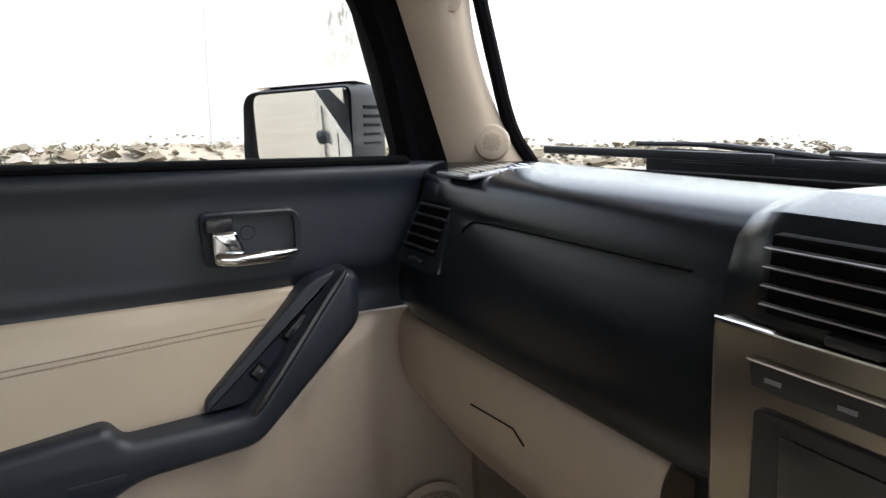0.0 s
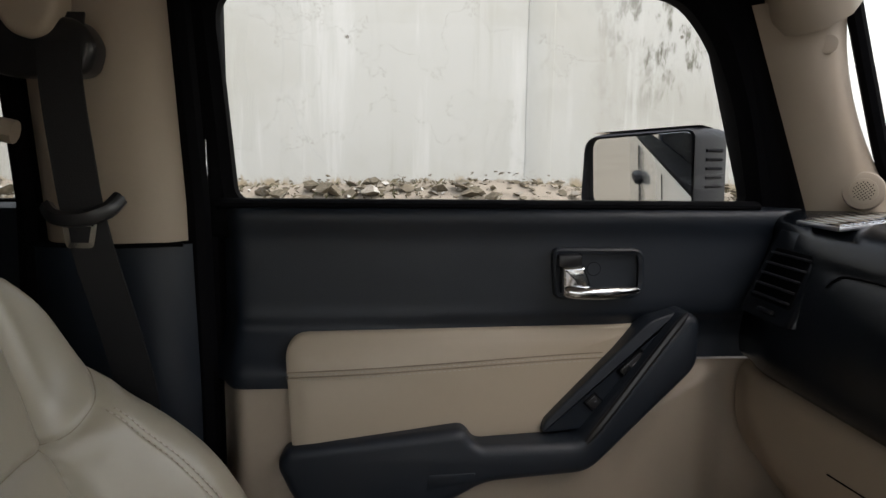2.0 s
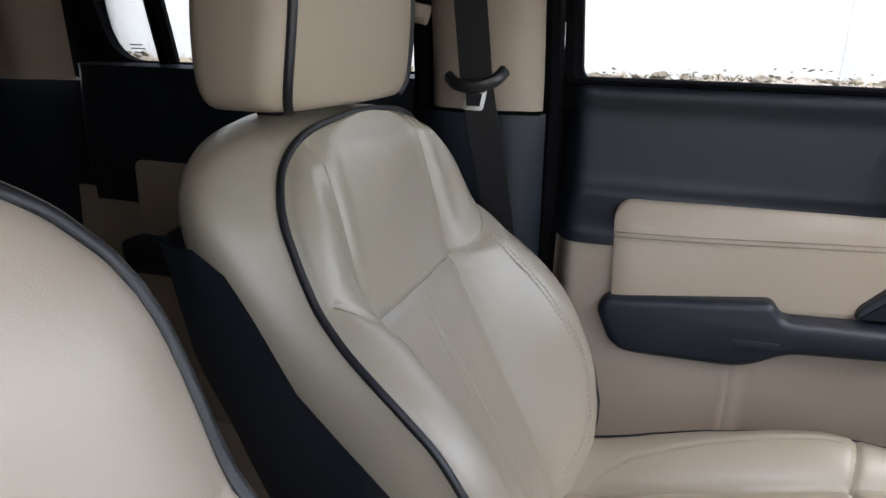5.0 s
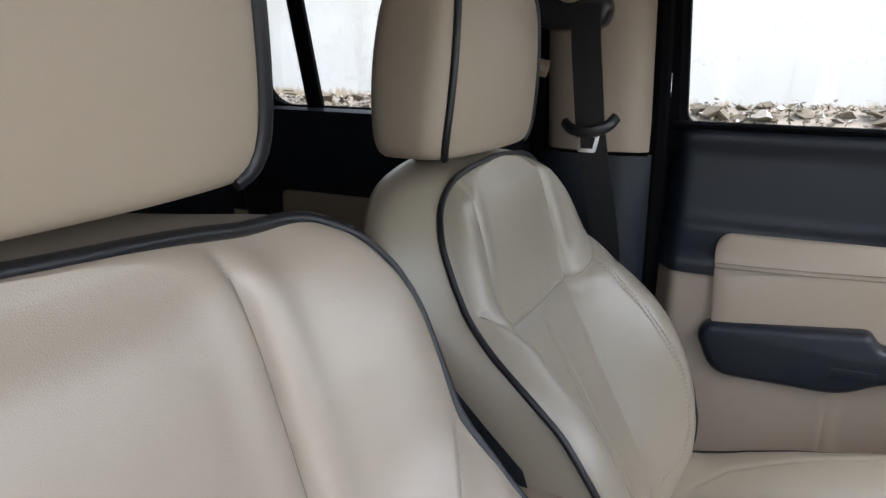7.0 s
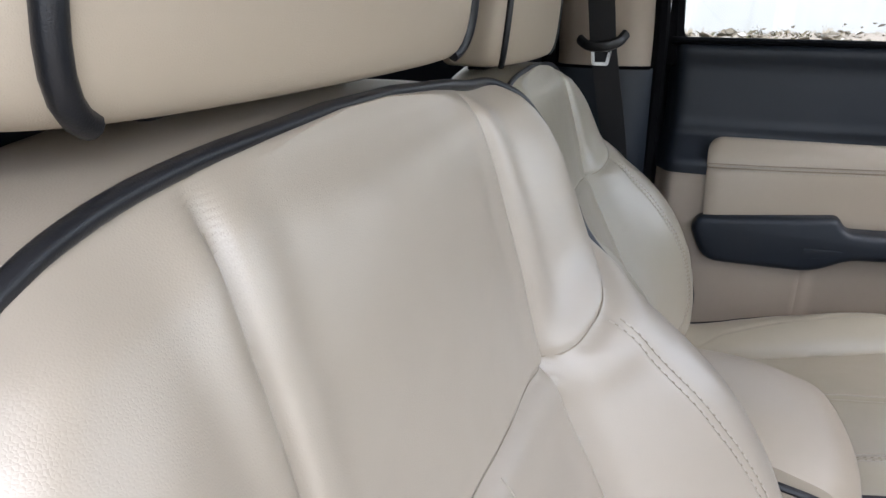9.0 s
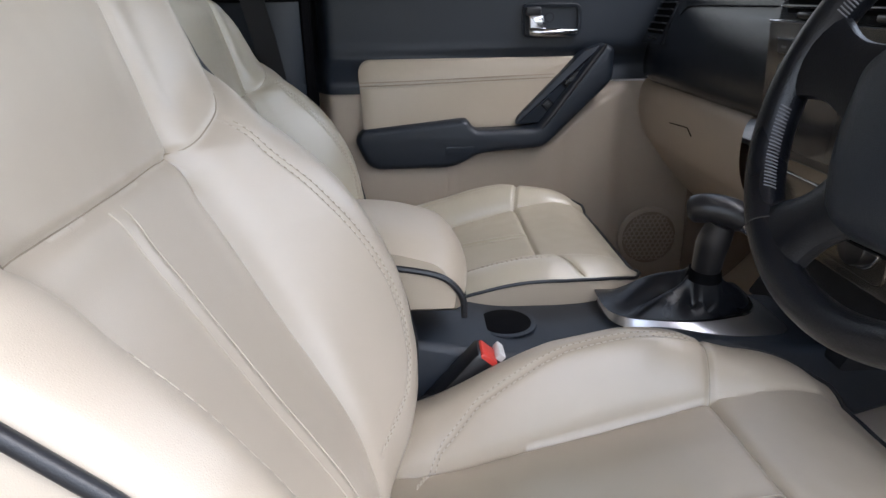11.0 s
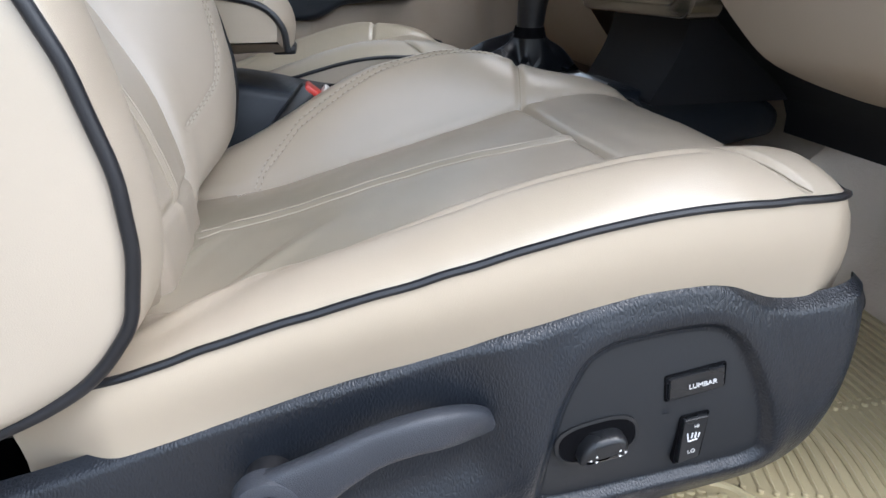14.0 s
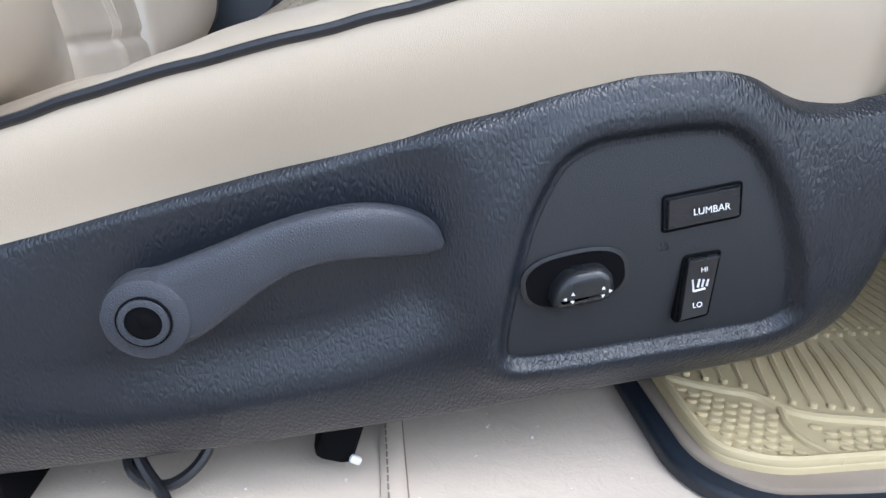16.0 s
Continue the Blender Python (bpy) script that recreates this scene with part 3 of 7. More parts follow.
def build_shell():
    # floor pan with tunnel
    def floor_z(x, y):
        z = -0.006
        z += 0.33 * step01(0.92, 1.28, x)
        z += 0.17 * step01(0.20, 0.10, abs(y + 0.04)) * step01(0.50, 0.62, x)
        return z
    def f(u, v):
        x, y = -1.7 + 3.0 * u, -0.70 + 1.44 * v
        return Vector((x, y, floor_z(x, y)))
    bm = grid(f, 90, 60)
    tagged(part("floor", bm, FLOOR_VINYL), "beige creased vinyl car floor covering", "floor", kind="structure")
    # sill under the open door, rounded
    prof = [(-0.70, -0.035), (-0.705, 0.0), (-0.72, 0.012), (-0.77, 0.01), (-0.80, -0.01), (-0.815, -0.06), (-0.82, -0.22), (-0.60, -0.22), (-0.60, -0.05)]
    bm = loft([[Vector((x, y, z)) for y, z in prof] for x in (-1.7, -0.4, 0.3, 1.0)])
    tagged(part("door_sill", bm, BLACK_TRIM), "black plastic door sill", "sill", kind="structure")
    # roof skin and lining
    def roof(u, v):
        x, y = -1.75 + 2.45 * u, -0.80 + 1.48 * v
        return Vector((x, y, 1.155 - 0.05 * abs((y + 0.06) / 0.74) ** 3 - 0.05 * step01(0.25, 0.75, x)))
    tagged(part("ceiling", grid(roof, 24, 18), HEADLINER), "cream fabric headliner", "ceiling", kind="structure")
    def skin(u, v):
        p = roof(u, v)
        return p + Vector((0, 0.0, 0.06)) + Vector((0, 0.06 if v > 0.5 else -0.06, 0)) * (abs(v - 0.5) * 2)
    tagged(part("roof", grid(skin, 24, 18), PAINT_WHITE), "white painted car roof", "roof", kind="structure")
    # passenger side outer wall below the windows, unseen rear wall that blocks light
    bm = rbox((-0.33, 0.86, 0.25), (2.75, 0.06, 0.93), 0.02)
    side = tagged(part("wall_side", bm, PAINT_WHITE), "white painted car body side with black door handles", "car body", kind="structure")
    part("waist_strip", rbox((-0.33, 0.853, 0.716), (2.74, 0.066, 0.014), 0.004), BLACK_DEEP, side, "black window seal strip")
    for x in (-0.85, 0.10):
        part("door_handle", rbox((x, 0.905, 0.575), (0.15, 0.040, 0.045), 0.018), MIRROR_SHELL, side, "black pull handle")
        part("shut_line", rbox((x - 0.13, 0.8905, 0.25), (0.008, 0.004, 0.88), 0.001), BLACK_DEEP, side)
    # raised to the roof in place of a rear window, to darken the cabin
    bm = rbox((-1.72, -0.06, 0.54), (0.06, 1.60, 1.23), 0.02)
    tagged(part("wall_rear", bm, BLACK_TRIM), "unseen dark end wall that keeps light out of the rear cabin", "car body", kind="structure")
    # firewall below the dash
    bm = rbox((1.26, -0.06, 0.45), (0.05, 1.56, 0.62), 0.02)
    tagged(part("wall_front", bm, BLACK_DEEP), "dark bulkhead under the dashboard", "car body", kind="structure")
    # driver's side B and C pillar and rear quarter
    bm = rbox((-0.17, -0.77, 0.55), (0.18, 0.09, 1.2), 0.03)
    rbox((-0.95, -0.80, 0.30), (1.5, 0.08, 0.88), 0.03, bm=bm)
    # fills the unseen rear window so that less light gets in
    rbox((-0.95, -0.79, 0.92), (1.5, 0.06, 0.46), 0.02, bm=bm)
    tagged(part("wall_driver", bm, BLACK_TRIM), "dark pillar and rear side, window filled in to shade the cabin", "car body", kind="structure")
    bm = tube([(0.98, -0.78, 0.70), (0.80, -0.76, 0.95), (0.62, -0.73, 1.10)], 0.05, 10)
    tube([(0.62, -0.73, 1.10), (0.2, -0.76, 1.13), (-0.5, -0.77, 1.13), (-1.7, -0.77, 1.11)], 0.045, 10, bm=bm)
    tagged(part("roof_rail", bm, CREAM_TRIM), "cream trimmed roof rail and pillar over the open door", "trim", kind="structure")


build_shell()


def build_front_end():
    # scuttle, bonnet and windscreen
    car_front = thing("bonnet", (1.9, -0.06, 0.55), "white painted bonnet of an off-road car", "bonnet")
    def hood(u, v):
        x, y = 1.28 + 1.25 * u, -0.80 + 1.48 * v
        w = abs((y + 0.06) / 0.74)
        return Vector((x, y, 0.665 - 0.03 * u - 0.07 * w ** 4 + 0.012 * step01(0.75, 0.5, w)))
    part("panel", grid(hood, 20, 30), PAINT_WHITE, car_front)
    part("grille_front", rbox((2.55, -0.06, 0.3), (0.08, 1.45, 0.6), 0.03), BLACK_SMOOTH, car_front)
    part("wing", rbox((1.95, 0.78, 0.30), (1.2, 0.18, 0.62), 0.05), PAINT_WHITE, car_front)
    part("wing", rbox((1.95, -0.90, 0.30), (1.2, 0.18, 0.62), 0.05), PAINT_WHITE, car_front)
    scuttle = part("scuttle", grid(lambda u, v: Vector((1.10 + 0.2 * u, -0.80 + 1.48 * v, 0.69 - 0.03 * u - 0.01 * math.sin(u * 9))), 12, 4), BLACK_SMOOTH, None)
    tagged(scuttle, "black slotted plastic scuttle below the windscreen", "scuttle", kind="structure")
    ws = thing("windscreen", (1.1, -0.06, 0.72), "clear upright windscreen in a black rubber seal", "windscreen", kind="structure")
    side_x = [(0.735, 0.944), (0.77, 0.903), (0.82, 0.878), (0.90, 0.853), (0.977, 0.829), (1.09, 0.795)]
    def pane(u, v, d=0.0):
        z = 0.735 + 0.355 * v
        k = abs(2 * u - 1)
        xs = soft_table(side_x, z, 0.02)
        xc = 1.12 - 0.55 * (z - 0.735)
        return Vector((xc + (xs - xc) * (0.35 * k ** 2 + 0.65 * k ** 4), -0.06 + 0.715 * (2 * u - 1), z))
    g = part("pane", grid(pane, 24, 12), GLASS, ws)
    g.visible_shadow = False
    part("lower_seal", tube([pane(u / 24, 0.0) + Vector((0, 0, -0.002)) for u in range(25)], 0.007, 8), BLACK_DEEP, ws)
    part("side_seal", tube([pane(1.0, v / 16) for v in range(17)], 0.011, 8), BLACK_DEEP, ws)
    part("side_seal", tube([pane(0.0, v / 16) for v in range(17)], 0.011, 8), BLACK_DEEP, ws)
    part("upper_seal", tube([pane(u / 16, 1.0) for u in range(17)], 0.02, 8), BLACK_DEEP, ws)
    for b0, b1 in ((Vector((1.03, 0.752, 0.770)), Vector((1.135, 0.385, 0.748))), (Vector((1.12, 0.548, 0.772)), Vector((1.21, 0.06, 0.735)))):
        wp = thing("wiper", (1.16, b1.y, 0.72), "black windscreen wiper parked along the glass", "wiper", group="wipers")
        part("blade", rbox((b0 + b1) / 2, ((b1 - b0).length, 0.008, 0.014), 0.003, (0, 0, math.degrees(math.atan2(b1.y - b0.y, b1.x - b0.x)))), BLACK_SMOOTH, wp)
        m = b0.lerp(b1, 0.45)
        part("arm", tube(curve_through([m + Vector((0.005, 0, 0.014)), m.lerp(b1, 0.6) + Vector((0.03, 0, 0.02)), b1 + Vector((0.06, -0.16, 0.0)), b1 + Vector((0.07, -0.22, -0.04))], 5), [0.004] * 5 + [0.005] * 5 + [0.009] * 6, 8), BLACK_SMOOTH, wp)


build_front_end()


# ---- passenger door ----
def D(x, z, y):
    """A door feature seen on the plane y = 0.70, carried to its true depth y."""
    k = (y + 0.214) / 0.914
    return (0.201 + (x - 0.201) * k, 0.811 + (z - 0.811) * k)


def A(x, z):
    return (0.165 + (x - 0.165) * 1.017, 0.815 + (z - 0.815) * 1.017)


def door_y(x, z):
    return 0.703 - 0.040 * step01(0.615, 0.52, z) * (1 - step01(0.10, 0.56, x)) + 0.014 * step01(0.52, 0.58, x) * step01(0.62, 0.55, z)


def build_door():
    door = thing("front_door", (0.35, 0.75, 0.05), "closed passenger door with black upper and cream lower trim", "car door")
    # upper trim: black, rolled over at the window ledge
    def up(u, v):
        x = -0.028 + 0.83 * u
        lo = 0.505 if x < 0.62 else 0.505 + 0.02 * step01(0.62, 0.66, x)
        prof = v * 1.12
        if prof <= 1.0:
            z = lo + (0.742 - lo) * prof
            y = door_y(x, z) - 0.004 * math.sin(math.pi * prof) - 0.010 * bump1(z - 0.733, 0.02)
            y += 0.010 * step01(0.60, 0.575, z) * step01(0.52, 0.56, z)
        else:
            a = (prof - 1.0) / 0.12
            z = 0.742 + 0.010 * math.sin(a * math.pi / 2)
            y = 0.697 + 0.075 * (1 - math.cos(a * math.pi / 2))
        y += 0.05 * (step01(0.02, -0.028, x)) ** 2
        return Vector((x, y, z))
    part("upper_trim", grid(up, 80, 60), BLACK_TRIM, door, "black grained upper door trim")
    # lower trim
    def low(u, v):
        x, z = -0.022 + 0.895 * u, -0.01 + 0.53 * v
        y = door_y(x, z) + 0.006
        y -= 0.020 * step01(0.40, 0.30, z) * step01(0.30, 0.26, x) * 0.6
        ridge = 0.375 + 0.115 * step01(0.47, 0.66, x) + 0.02 * step01(0.62, 0.70, x)
        y -= 0.022 * step01(ridge + 0.012, ridge - 0.012, z) * step01(0.22, 0.40, x) * (1 - step01(0.66, 0.72, x))
        y -= 0.012 * step01(0.22, 0.12, z)
        y += 0.004 * bump1(x - 0.272, 0.004) * step01(0.345, 0.335, z)
        y += 0.05 * (step01(0.02, -0.022, x)) ** 2
        return Vector((x, y, z))
    part("lower_trim", grid(low, 150, 110), CREAM_TRIM, door, "cream moulded lower door trim")
    # cream padded insert
    pts = [D(0.0655, 0.566, 0.662), D(0.573, 0.581, 0.712), D(0.569, 0.560, 0.712), D(0.440, 0.416, 0.685), D(0.075, 0.400, 0.660)]
    o = fillet(pts, [0.03, 0.006, 0.01, 0.01, 0.01], 6)
    def ins_place(u, v, h):
        return Vector((u, door_y(u, v) - 0.002 - h, v))
    oi = inset([Vector(p) for p in o], 0.005)
    bm = bmesh.new()
    loft([[ins_place(p.x, p.y, -0.006) for p in o], [ins_place(p.x, p.y, 0.004) for p in o], [ins_place(p.x, p.y, 0.0065) for p in oi]], True, False, bm)
    # face of the insert as a fine sheet inside its outline
    c = Vector((sum(p.x for p in oi) / len(oi), sum(p.y for p in oi) / len(oi)))
    rings = [[ins_place(c.x + (p.x - c.x) * k, c.y + (p.y - c.y) * k, 0.0065) for p in oi] for k in [1 - i / 12 for i in range(12)]]
    loft(rings, True, False, bm)
    bm.faces.new([v for v in bm.verts][-len(oi):])
    bmesh.ops.remove_doubles(bm, verts=bm.verts, dist=1e-5)
    insert = part("insert", bm, LEATHER_SIDE, door, "cream leatherette insert with a stitched seam", 60)
    seam = [Vector((x, door_y(x, 0.5225) - 0.0083, 0.5225 + 0.012 * (x - 0.07) / 0.5)) for x in np.linspace(0.074, 0.515, 60)]
    part("seam", tube(seam, 0.0009, 5), CARPET, insert, "fine dark seam line")
    part("seam", tube([p + Vector((0, 0, 0.0075)) for p in seam], 0.0008, 5), CARPET, insert, "fine dark seam line")
    for dz in (0.5190, 0.5260):
        line = [Vector((x, door_y(x, dz) - 0.0085, dz + 0.012 * (x - 0.07) / 0.5)) for x in np.linspace(0.075, 0.515, 90)]
        part("stitching", stitches(line, 0.004, 0.003, 0.0006), THREAD, insert)
    # armrest with pull and diagonal grip
    arm = [A(0.061, 0.41), A(0.073, 0.434), A(0.309, 0.456), A(0.326, 0.431), A(0.466, 0.433), A(0.606, 0.613), A(0.630, 0.604), A(0.631, 0.535), A(0.482, 0.389), A(0.338, 0.378), A(0.282, 0.346), A(0.09, 0.343)]
    o = fillet(arm, [0.02, 0.02, 0.012, 0.012, 0.012, 0.012, 0.02, 0.02, 0.02, 0.02, 0.03, 0.035], 5)
    def arm_place(u, v, h):
        return Vector((u, 0.704 + 0.016 * step01(0.5, 0.6, u) - h * (1 + 0.16 * step01(0.5, 0.6, u)), v))
    part("armrest", plate(o, arm_place, 0.062, 0.014, 4), BLACK_TRIM, door, "black armrest running up into a diagonal grip")
    pod = [(0.426, 0.430), (0.428, 0.446), (0.560, 0.579), (0.576, 0.593), (0.620, 0.607), (0.500, 0.436)]
    podob = part("switch_pod", plate(fillet(pod, [0.004, 0.008, 0.01, 0.01, 0.008, 0.006], 4), lambda u, v, h: Vector((u, 0.708 - h, v)), 0.036, 0.004, 3), BLACK_TRIM, door, "dark switch pod behind the grip")
    for x, z, w, d in ((0.497, 0.476, 0.019, 0.016), (0.551, 0.530, 0.044, 0.015)):
        part("switch_well", rbox((x, 0.6716, z), (w + 0.004, 0.0014, d + 0.003), 0.001, (0, -44, 0)), BLACK_DEEP, podob)
        part("window_switch", rbox((x, 0.6700, z), (w * 0.9, 0.006, d), 0.002, (0, -44, 0)), SWITCH, podob)
        part("switch_mark", rbox((x + 0.002, 0.6668, z + 0.002), (w * 0.16, 0.0008, 0.0018), 0, (0, -44, 0)), GREY_THREAD, podob)
    rail = [Vector((x, 0.704 + 0.016 * step01(0.5, 0.6, x) - 0.0585 * (1 + 0.16 * step01(0.5, 0.6, x)), z)) for x, z in (A(0.476 + 0.134 * k / 14, 0.432 + 0.179 * k / 14) for k in range(15))]
    part("grip_edge", tube(rail, [0.003] + [0.0055] * 13 + [0.003], 8), BLACK_SMOOTH, door, "raised edge along the diagonal grip")
    cover = fillet([A(0.262, 0.374), A(0.262, 0.394), A(0.325, 0.396), A(0.322, 0.384)], 0.003, 4)
    part("screw_cover", plate(cover, lambda u, v, h: Vector((u, 0.6424 - h, v)), 0.0012, 0.0006, 2), BLACK_TRIM, door, "flush black cover in the armrest")
    # release handle in its bezel
    x0, x1, z0, z1 = 0.436, 0.566, 0.620, 0.692
    by = door_y(0.5, 0.66) - 0.011
    o = fillet([(x0 + 0.004, z0), (x0, z1), (x1, z1), (x1 + 0.002, z0 + 0.016), (x1 - 0.010, z0)], [0.012, 0.012, 0.018, 0.012, 0.010], 5)
    oi = inset([Vector(p) for p in o], 0.008)
    bm = bmesh.new()
    loft([[Vector((p.x, by + 0.010, p.y)) for p in o], [Vector((p.x, by - 0.004, p.y)) for p in o], [Vector((p.x, by - 0.006, p.y)) for p in inset([Vector(q) for q in o], 0.003)],
          [Vector((p.x, by - 0.004, p.y)) for p in oi], [Vector((p.x, by + 0.004, p.y)) for p in oi]], True, False, bm)
    bez = part("handle_bezel", bm, BLACK_TRIM, door, "black recessed handle bezel")
    cup = bmesh.new()
    cup.faces.new([cup.verts.new(Vector((p.x, by + 0.0035, p.y))) for p in oi])
    part("recess", cup, BLACK_TRIM, bez)
    part("rivet", disc((0.497, by + 0.004, 0.662), (0, -1, 0), 0.010, 0.0010, 24, 0.0004, 0.0092), BLACK_DEEP, bez)
    part("lock_tab", rbox((0.4585, by - 0.008, 0.676), (0.034, 0.016, 0.018), 0.004), BLACK_SMOOTH, bez)
    lev = [(0.450, 0.625), (0.447, 0.668), (0.479, 0.669), (0.489, 0.642), (0.489, 0.626)]
    bm = plate(fillet(lev, [0.006, 0.004, 0.004, 0.006, 0.006], 4), lambda u, v, h: Vector((u, by - 0.004 - h, v)), 0.014, 0.005, 3)
    bar = curve_through([(0.452, by - 0.014, 0.634), (0.475, by - 0.019, 0.632), (0.52, by - 0.017, 0.632), (0.558, by - 0.010, 0.634)], 6)
    merge(bm, tube(bar, [0.007] + [0.0092] * 12 + [0.0088, 0.0084, 0.0078, 0.0072, 0.006, 0.004], 14))
    part("release_lever", bm, CHROME, bez, "chrome pull lever")
    part("waist_seal", tube([(x, 0.716, 0.7495) for x in (-0.02, 0.2, 0.45, 0.738)], 0.0075, 10, flat=2.4), BLACK_DEEP, door, "black rubber waist seal")
    # window frame: black, with the glass in it
    win = fillet([(-0.002, 0.752), (-0.018, 1.03), (0.42, 1.046), (0.606, 1.034), (0.658, 0.978), (0.700, 0.890), (0.737, 0.752)], [0.02, 0.05, 0.03, 0.04, 0.04, 0.05, 0.016], 6)
    win = [Vector(p) for p in win]
    outer = [(-0.050, 0.70), (-0.070, 1.115), (0.42, 1.125), (0.63, 1.115), (0.700, 1.050), (0.760, 0.90), (0.812, 0.70)]
    outer = [Vector(p) for p in fillet(outer, [0.01, 0.05, 0.03, 0.03, 0.03, 0.05, 0.012], 6)]
    def lean(z):
        return 0.73 - 0.10 * max(0.0, z - 0.75)
    def ringat(o, dy):
        return [Vector((p.x, lean(p.y) + dy, p.y)) for p in o]
    mid = [a.lerp(b, 0.22) for a, b in zip(win, outer)]
    bm = loft([ringat(outer, 0.06), ringat(outer, 0.0), ringat([a.lerp(b, 0.9) for a, b in zip(win, outer)], -0.012), ringat(mid, -0.012), ringat([a.lerp(b, 0.12) for a, b in zip(win, outer)], 0.0), ringat(win, 0.006), ringat(win, 0.030), ringat(outer, 0.06)], True, False)
    part("window_frame", bm, BLACK_DEEP, door, "black window frame and seal", 30)
    bm = bmesh.new()
    bm.faces.new([bm.verts.new(Vector((p.x, lean(p.y) + 0.022, p.y))) for p in win])
    g = part("window_pane", bm, GLASS, door, "clear window glass")
    g.visible_shadow = False
    return door


build_door()


def build_mirror():
    mir = thing("door_mirror", (0.70, 0.86, 0.70), "square door mirror in a black shell with a white top", "door mirror")
    # tilted face seen from the driver's side
    c = Vector((0.673, 1.005, 0.797))
    ax = Vector((0.66, -0.75, 0.0)).normalized()
    up = Vector((0, 0, 1))
    nr = ax.cross(up).normalized()
    if nr.x > 0:
        nr = -nr
    def place(s):
        return lambda u, v, h: c + ax * u * s + up * v + nr * h
    o = fillet([(-0.117, -0.076), (-0.113, 0.058), (0.110, 0.072), (0.114, -0.076)], [0.022, 0.03, 0.02, 0.014], 6)
    ov = [Vector(p) for p in o]
    ax2 = Vector((0.596, -0.803, 0.0))
    nr2 = Vector((-0.803, -0.596, -0.062)).normalized()
    up2 = nr2.cross(ax2)
    up2 = up2 if up2.z > 0 else -up2
    part("mirror_glass", plate(inset(ov, 0.005), lambda u, v, h: c + ax2 * u + up2 * v + nr2 * h + nr * 0.003, 0.002, 0.0005, 1), MIRROR, mir, "mirror glass")
    p1 = place(1)
    bm = loft([[p1(q.x, q.y, -0.012) for q in inset(ov, 0.004)], [p1(q.x, q.y, 0.010) for q in inset(ov, 0.0035)], [p1(q.x, q.y, 0.012) for q in inset(ov, 0.002)], [p1(q.x, q.y, 0.008) for q in ov], [p1(q.x, q.y, -0.03) for q in inset(ov, -0.006)],
               [p1(q.x + 0.012, q.y, -0.085) for q in inset(ov, -0.002)], [p1(q.x * 0.8 + 0.02, q.y * 0.8, -0.125) for q in ov]], True, True)
    part("housing", bm, MIRROR_SHELL, mir, "black ribbed mirror housing")
    cap = [[p1(-0.107 + 0.214 * u, 0.058 + 0.012 * (u) + 0.003, -0.004 - 0.11 * v) + up * (0.005 - 0.014 * v * v) for u in [i / 12 for i in range(13)]] for v in [j / 6 for j in range(7)]]
    part("cap", loft(cap, False, False), PAINT_WHITE, mir, "white painted top cap")
    for k in range(5):
        z = -0.03 + 0.016 * k
        part("rib", tube([p1(0.116, z, -0.02), p1(0.123, z, -0.07), p1(0.10, z + 0.008, -0.11)], 0.003, 6), BLACK_DEEP, mir)
    part("foot", rbox((0.77, 0.91, 0.70), (0.10, 0.20, 0.05), 0.015, (0, 0, -15)), BLACK_SMOOTH, mir)


build_mirror()


